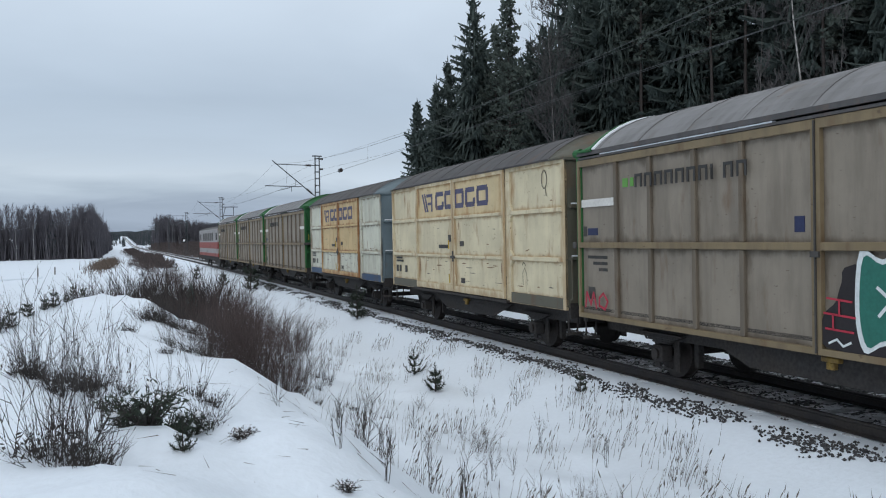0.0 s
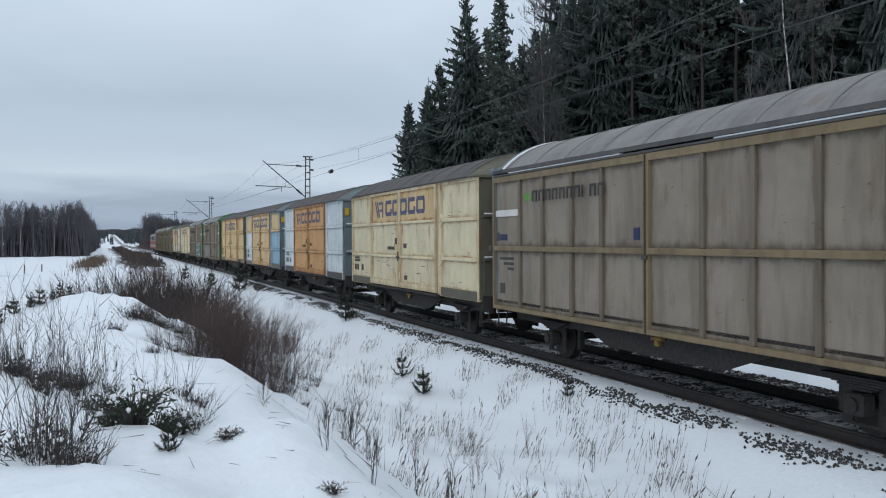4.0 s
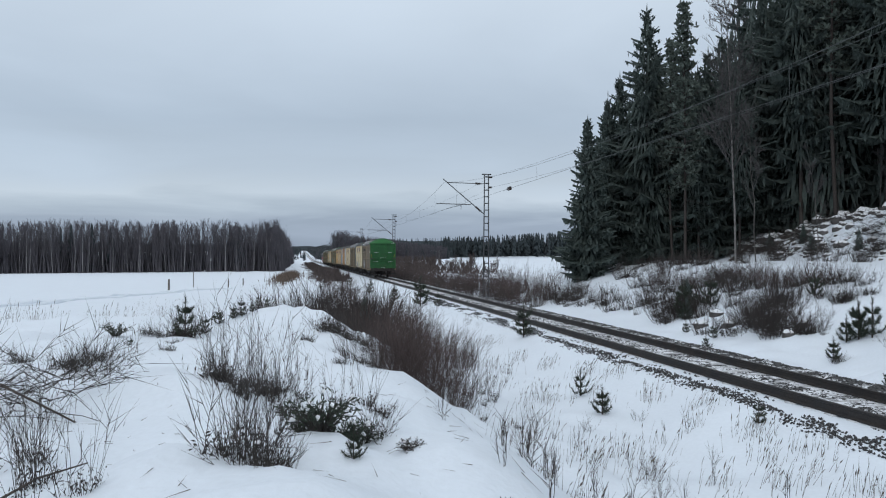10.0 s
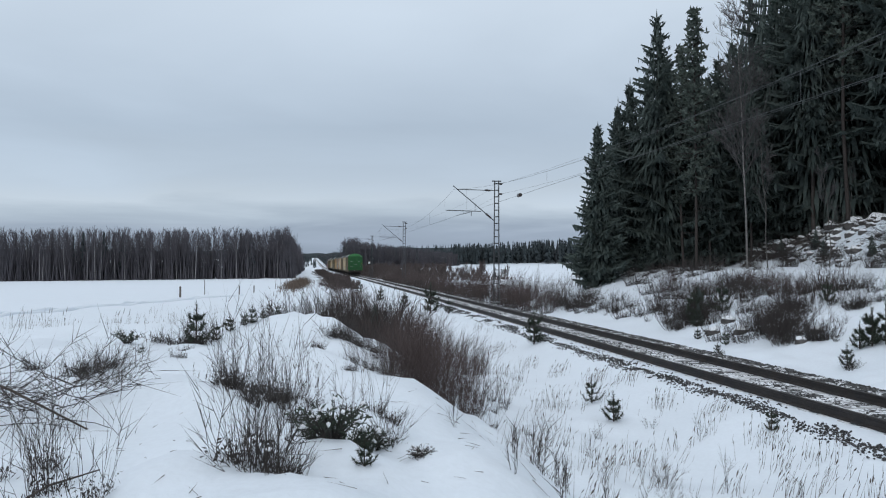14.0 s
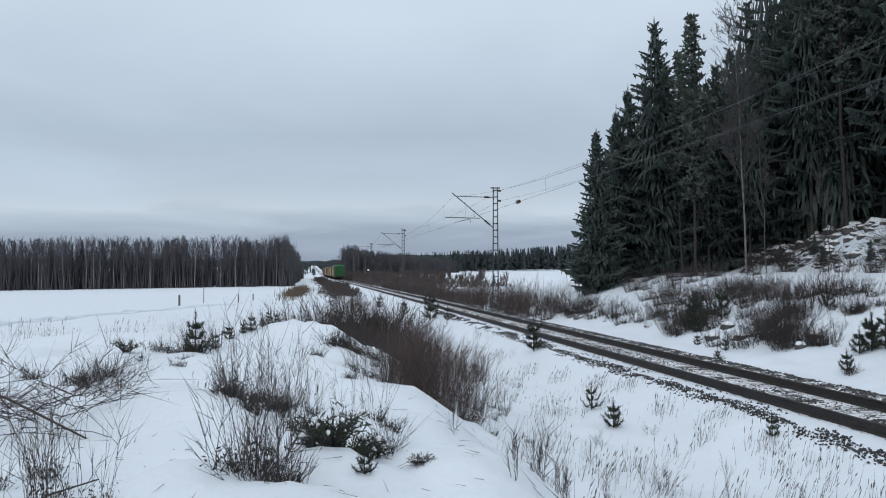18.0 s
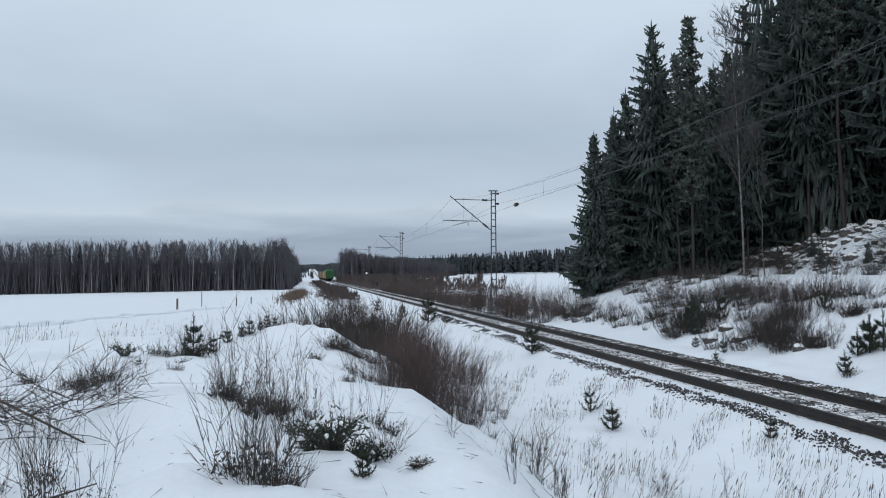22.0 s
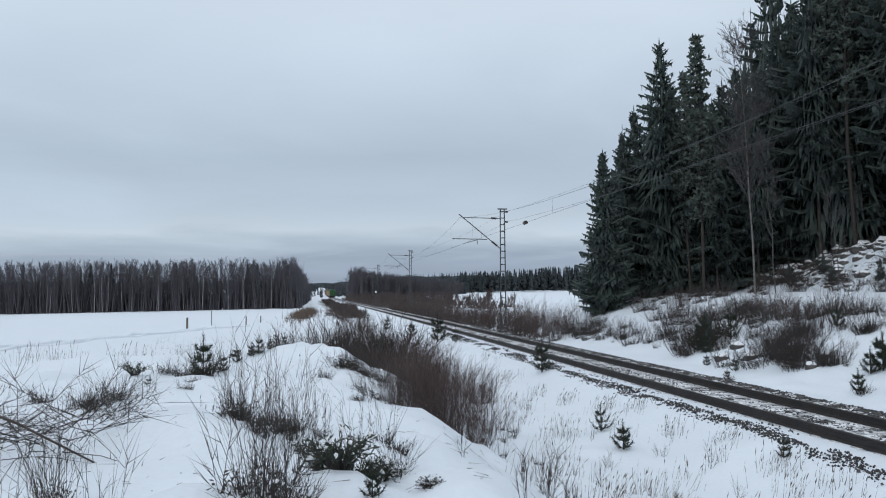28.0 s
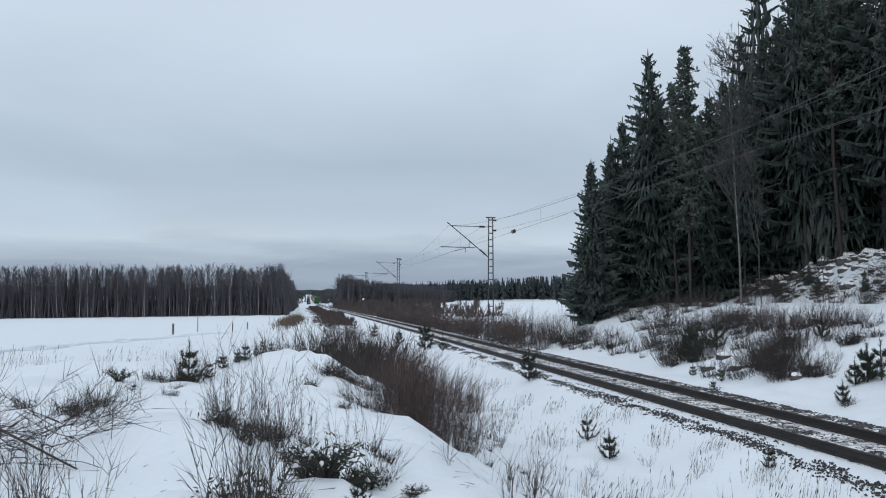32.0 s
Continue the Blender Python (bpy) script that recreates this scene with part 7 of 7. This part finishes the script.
def locomotive():
    """Electric locomotive at the head, seen from behind far off."""
    ob = new("electric_locomotive")
    red = worn_paint("loco_red", (0.27, 0.06, 0.05), 0.1, (0.2, 0.09, 0.05), (0.12, 0.07, 0.06), 0.4)
    grey = worn_paint("loco_grey", (0.30, 0.29, 0.285), 0.1, (0.2, 0.12, 0.08), (0.2, 0.19, 0.18), 0.5)
    glass = mat("dark_cab_glass", (0.01, 0.012, 0.015), rough=0.08, vary=0.05, bump=0, spec=0.6)
    part("body", boxes((-1.55, 1.55, 0.3, 18.7, 1.1, 3.95), bevel=0.14), grey, ob)
    part("red_band", boxes((-1.565, 1.565, 0.285, 18.715, 1.9, 2.55), bevel=0.02), red, ob, "broad red band round the body")
    part("red_skirt", boxes((-1.56, 1.56, 0.29, 18.71, 1.12, 1.45), bevel=0.02), red, ob, "dirty red lower skirt")
    for e in (0.27, 18.73):
        part("cab_front_panel", boxes((-0.6, 0.6, e - 0.03, e + 0.03, 2.0, 2.6), bevel=0.02), grey, ob, "pale front panel between the red corners")
        part("window_band", boxes((-1.35, 1.35, e - 0.012, e + 0.012, 2.66, 3.6), bevel=0.01), red, ob, "dark red band behind the cab windows")
        part("head_lamp_box", boxes((-0.3, 0.3, e - 0.08, e + 0.08, 3.9, 4.2), bevel=0.03), grey, ob)
    part("roof", arc_roof(bmesh.new(), 0.4, 18.6, 1.5, 3.9, 4.25, 0.06), ROOF, ob)
    part("underframe", boxes((-1.3, 1.3, 0.6, 18.4, 0.7, 1.12)), SOOT, ob)
    for e, d in ((0.27, -1), (18.73, 1)):
        for s in (-1, 1):
            part("cab_window", boxes((min(s * 0.12, s * 1.3), max(s * 0.12, s * 1.3), e - 0.02, e + 0.02, 2.75, 3.5), bevel=0.01), glass, ob)
            part("lamp", rods(((s * 1.05, e, 1.6), (s * 1.05, e + d * 0.06, 1.6), 0.13), sides=12), glass, ob)
            part("buffer", rods(((s * 0.95, e, 1.04), (s * 0.95, e + d * 0.4, 1.04), 0.13), sides=12), SOOT, ob)
    for s in (-1, 1):
        for u in (1.4, 16.9):
            part("side_window", boxes((s * 1.55 - 0.02, s * 1.55 + 0.02, u - 0.35, u + 0.35, 2.75, 3.45)), glass, ob)
        for k in range(6):
            part("grille", boxes((s * 1.55 - 0.02, s * 1.55 + 0.02, 4.2 + k * 1.8, 5.5 + k * 1.8, 2.7, 3.5)), PLATE, ob)
    for u in (2.6, 5.4, 13.6, 16.4):
        part("wheelset", rods(((-0.87, u, 0.6), (-0.73, u, 0.6), 0.6), ((0.73, u, 0.6), (0.87, u, 0.6), 0.6), ((-1, u, 0.6), (1, u, 0.6), 0.09), sides=20), WHEEL, ob)
    for u in (4.0, 15.0):
        part("bogie_frame", boxes((-1.15, -1.0, u - 2.2, u + 2.2, 0.45, 0.85), (1.0, 1.15, u - 2.2, u + 2.2, 0.45, 0.85)), SOOT, ob)
    part("pantograph", rods(((-0.6, 3.0, 4.3), (-0.5, 4.3, 5.2), 0.03), ((0.6, 3.0, 4.3), (0.5, 4.3, 5.2), 0.03), ((-0.5, 4.3, 5.2), (-0.4, 3.2, 6.0), 0.025), ((0.5, 4.3, 5.2), (0.4, 3.2, 6.0), 0.025), ((-0.8, 3.2, 6.03), (0.8, 3.2, 6.03), 0.04), ((-0.6, 3.0, 4.3), (0.6, 3.0, 4.3), 0.04), ((-0.5, 4.3, 5.2), (0.5, 4.3, 5.2), 0.03)), SOOT, ob, "raised pantograph")
    part("folded_pantograph", rods(((-0.6, 14.0, 4.4), (-0.5, 15.6, 4.5), 0.03), ((0.6, 14.0, 4.4), (0.5, 15.6, 4.5), 0.03), ((-0.8, 14.2, 4.6), (0.8, 14.2, 4.6), 0.04)), SOOT, ob)
    return tagged(ob, "red and grey electric locomotive with a raised pantograph", "locomotive")


def build_train():
    """The train from its last wagon to the locomotive; offsets along the track."""
    green = taupe_wagon(GREEN, "green-painted ribbed end wall")
    slate = taupe_wagon(SLATE, "slate blue ribbed end wall")
    last = copy_thing(green, Matrix())
    teal, grey = copy_thing(green, Matrix()), copy_thing(green, Matrix())
    plain = [copy_thing(green, Matrix()) for k in range(3)]
    for w in (last, teal, grey):
        w["label"] = "dirty taupe ribbed sliding-wall freight wagon covered in graffiti"
    paint_silver(last)
    paint_teal(teal)
    paint_grey(grey)
    last["label"] = "last taupe freight wagon with a bright green end wall"
    sprayed = cargo_wagon(CREAM, CREAM, CREAM, OLIVE, SLATE, "cream freight wagon with grey graffiti on its doors", upper_doors=TAN)
    paint_doors(sprayed)
    cream = cargo_wagon(CREAM, CREAM, CREAM, OLIVE, OLIVE, "rust-streaked cream freight wagon with sliding doors", upper_doors=TAN)
    blue = cargo_wagon(PALE, AMBER, PALE, PLATE, SLATE, "freight wagon with rusty amber doors between pale blue walls")
    mixed = cargo_wagon(PALE, TAN, SKYBLUE, OLIVE, SLATE, "freight wagon with rusty tan doors, pale white and light blue walls", TAN, TAN)
    rusty = cargo_wagon(TAN, TAN, TAN, OLIVE, OLIVE, "heavily rusted cream freight wagon with amber doors")
    pair_a = cargo_wagon(CREAM, CREAM, CREAM, OLIVE, OLIVE, "cream freight wagon with rust-streaked double doors", upper_doors=BUFF)
    pair_b = cargo_wagon(MILKY, TAN, MILKY, NAVY, SLATE, "white freight wagon with amber doors and blue end", lower_doors=MILKY)
    for seed, w in enumerate((sprayed, cream, blue, mixed, rusty, pair_a, pair_b)):
        wear(w, 500 + seed)
    for w in (blue, mixed):
        part("warning_plate", boxes((-1.52, -1.34, -0.04, -0.03, 3.62, 3.92)), YELLOW, w, "small yellow warning plate")
    # a wire loop hanging on the wall, and a small scratched figure below it
    loop = [(0.95 + 0.12 * math.cos(q * 0.628), 3.86 + 0.2 * math.sin(q * 0.628)) for q in range(11)]
    dark = spray("black_spray", (0.022, 0.018, 0.020))
    scrawl(pair_a, dark, [loop, [(0.9, 3.66), (0.86, 3.5)]], 0.012, -0.03, "dark wire loop on the wall")
    scrawl(pair_a, dark, [[(1.9, 1.95), (2.0, 2.02), (2.08, 1.95)], [(1.95, 1.9), (2.05, 1.78), (2.04, 1.5)], [(1.95, 1.9), (1.85, 1.75), (1.84, 1.5)]], 0.008, -0.03, "thin dark sprayed scrawl")
    order = [last, sprayed, slate, cream, blue, mixed, rusty, grey, teal, pair_a, pair_b, *plain]
    for k, w in enumerate(order):
        TRAIN.append((w, PITCH * k + (0.3 if w is teal else 0)))
    TRAIN.append((locomotive(), PITCH * len(order) + 0.4))
    drop(green)


TRAIN = []
PITCH, SPEED = 13.1, 20.6
build_train()


def motions():
    for w, off in TRAIN:
        rows = []
        for k in range(0, 33):
            y = 20.7 + SPEED * (k - 6) + off
            a = math.degrees(math.atan2(float(track_x(y) - track_x(y + 8)), 8))
            up = math.degrees(math.atan2(float(track_z(y + 8) - track_z(y)), 8))
            rows.append((k, pose(float(track_x(y)), y, float(track_z(y)), up, 0, a)))
        walk(w, rows)


motions()
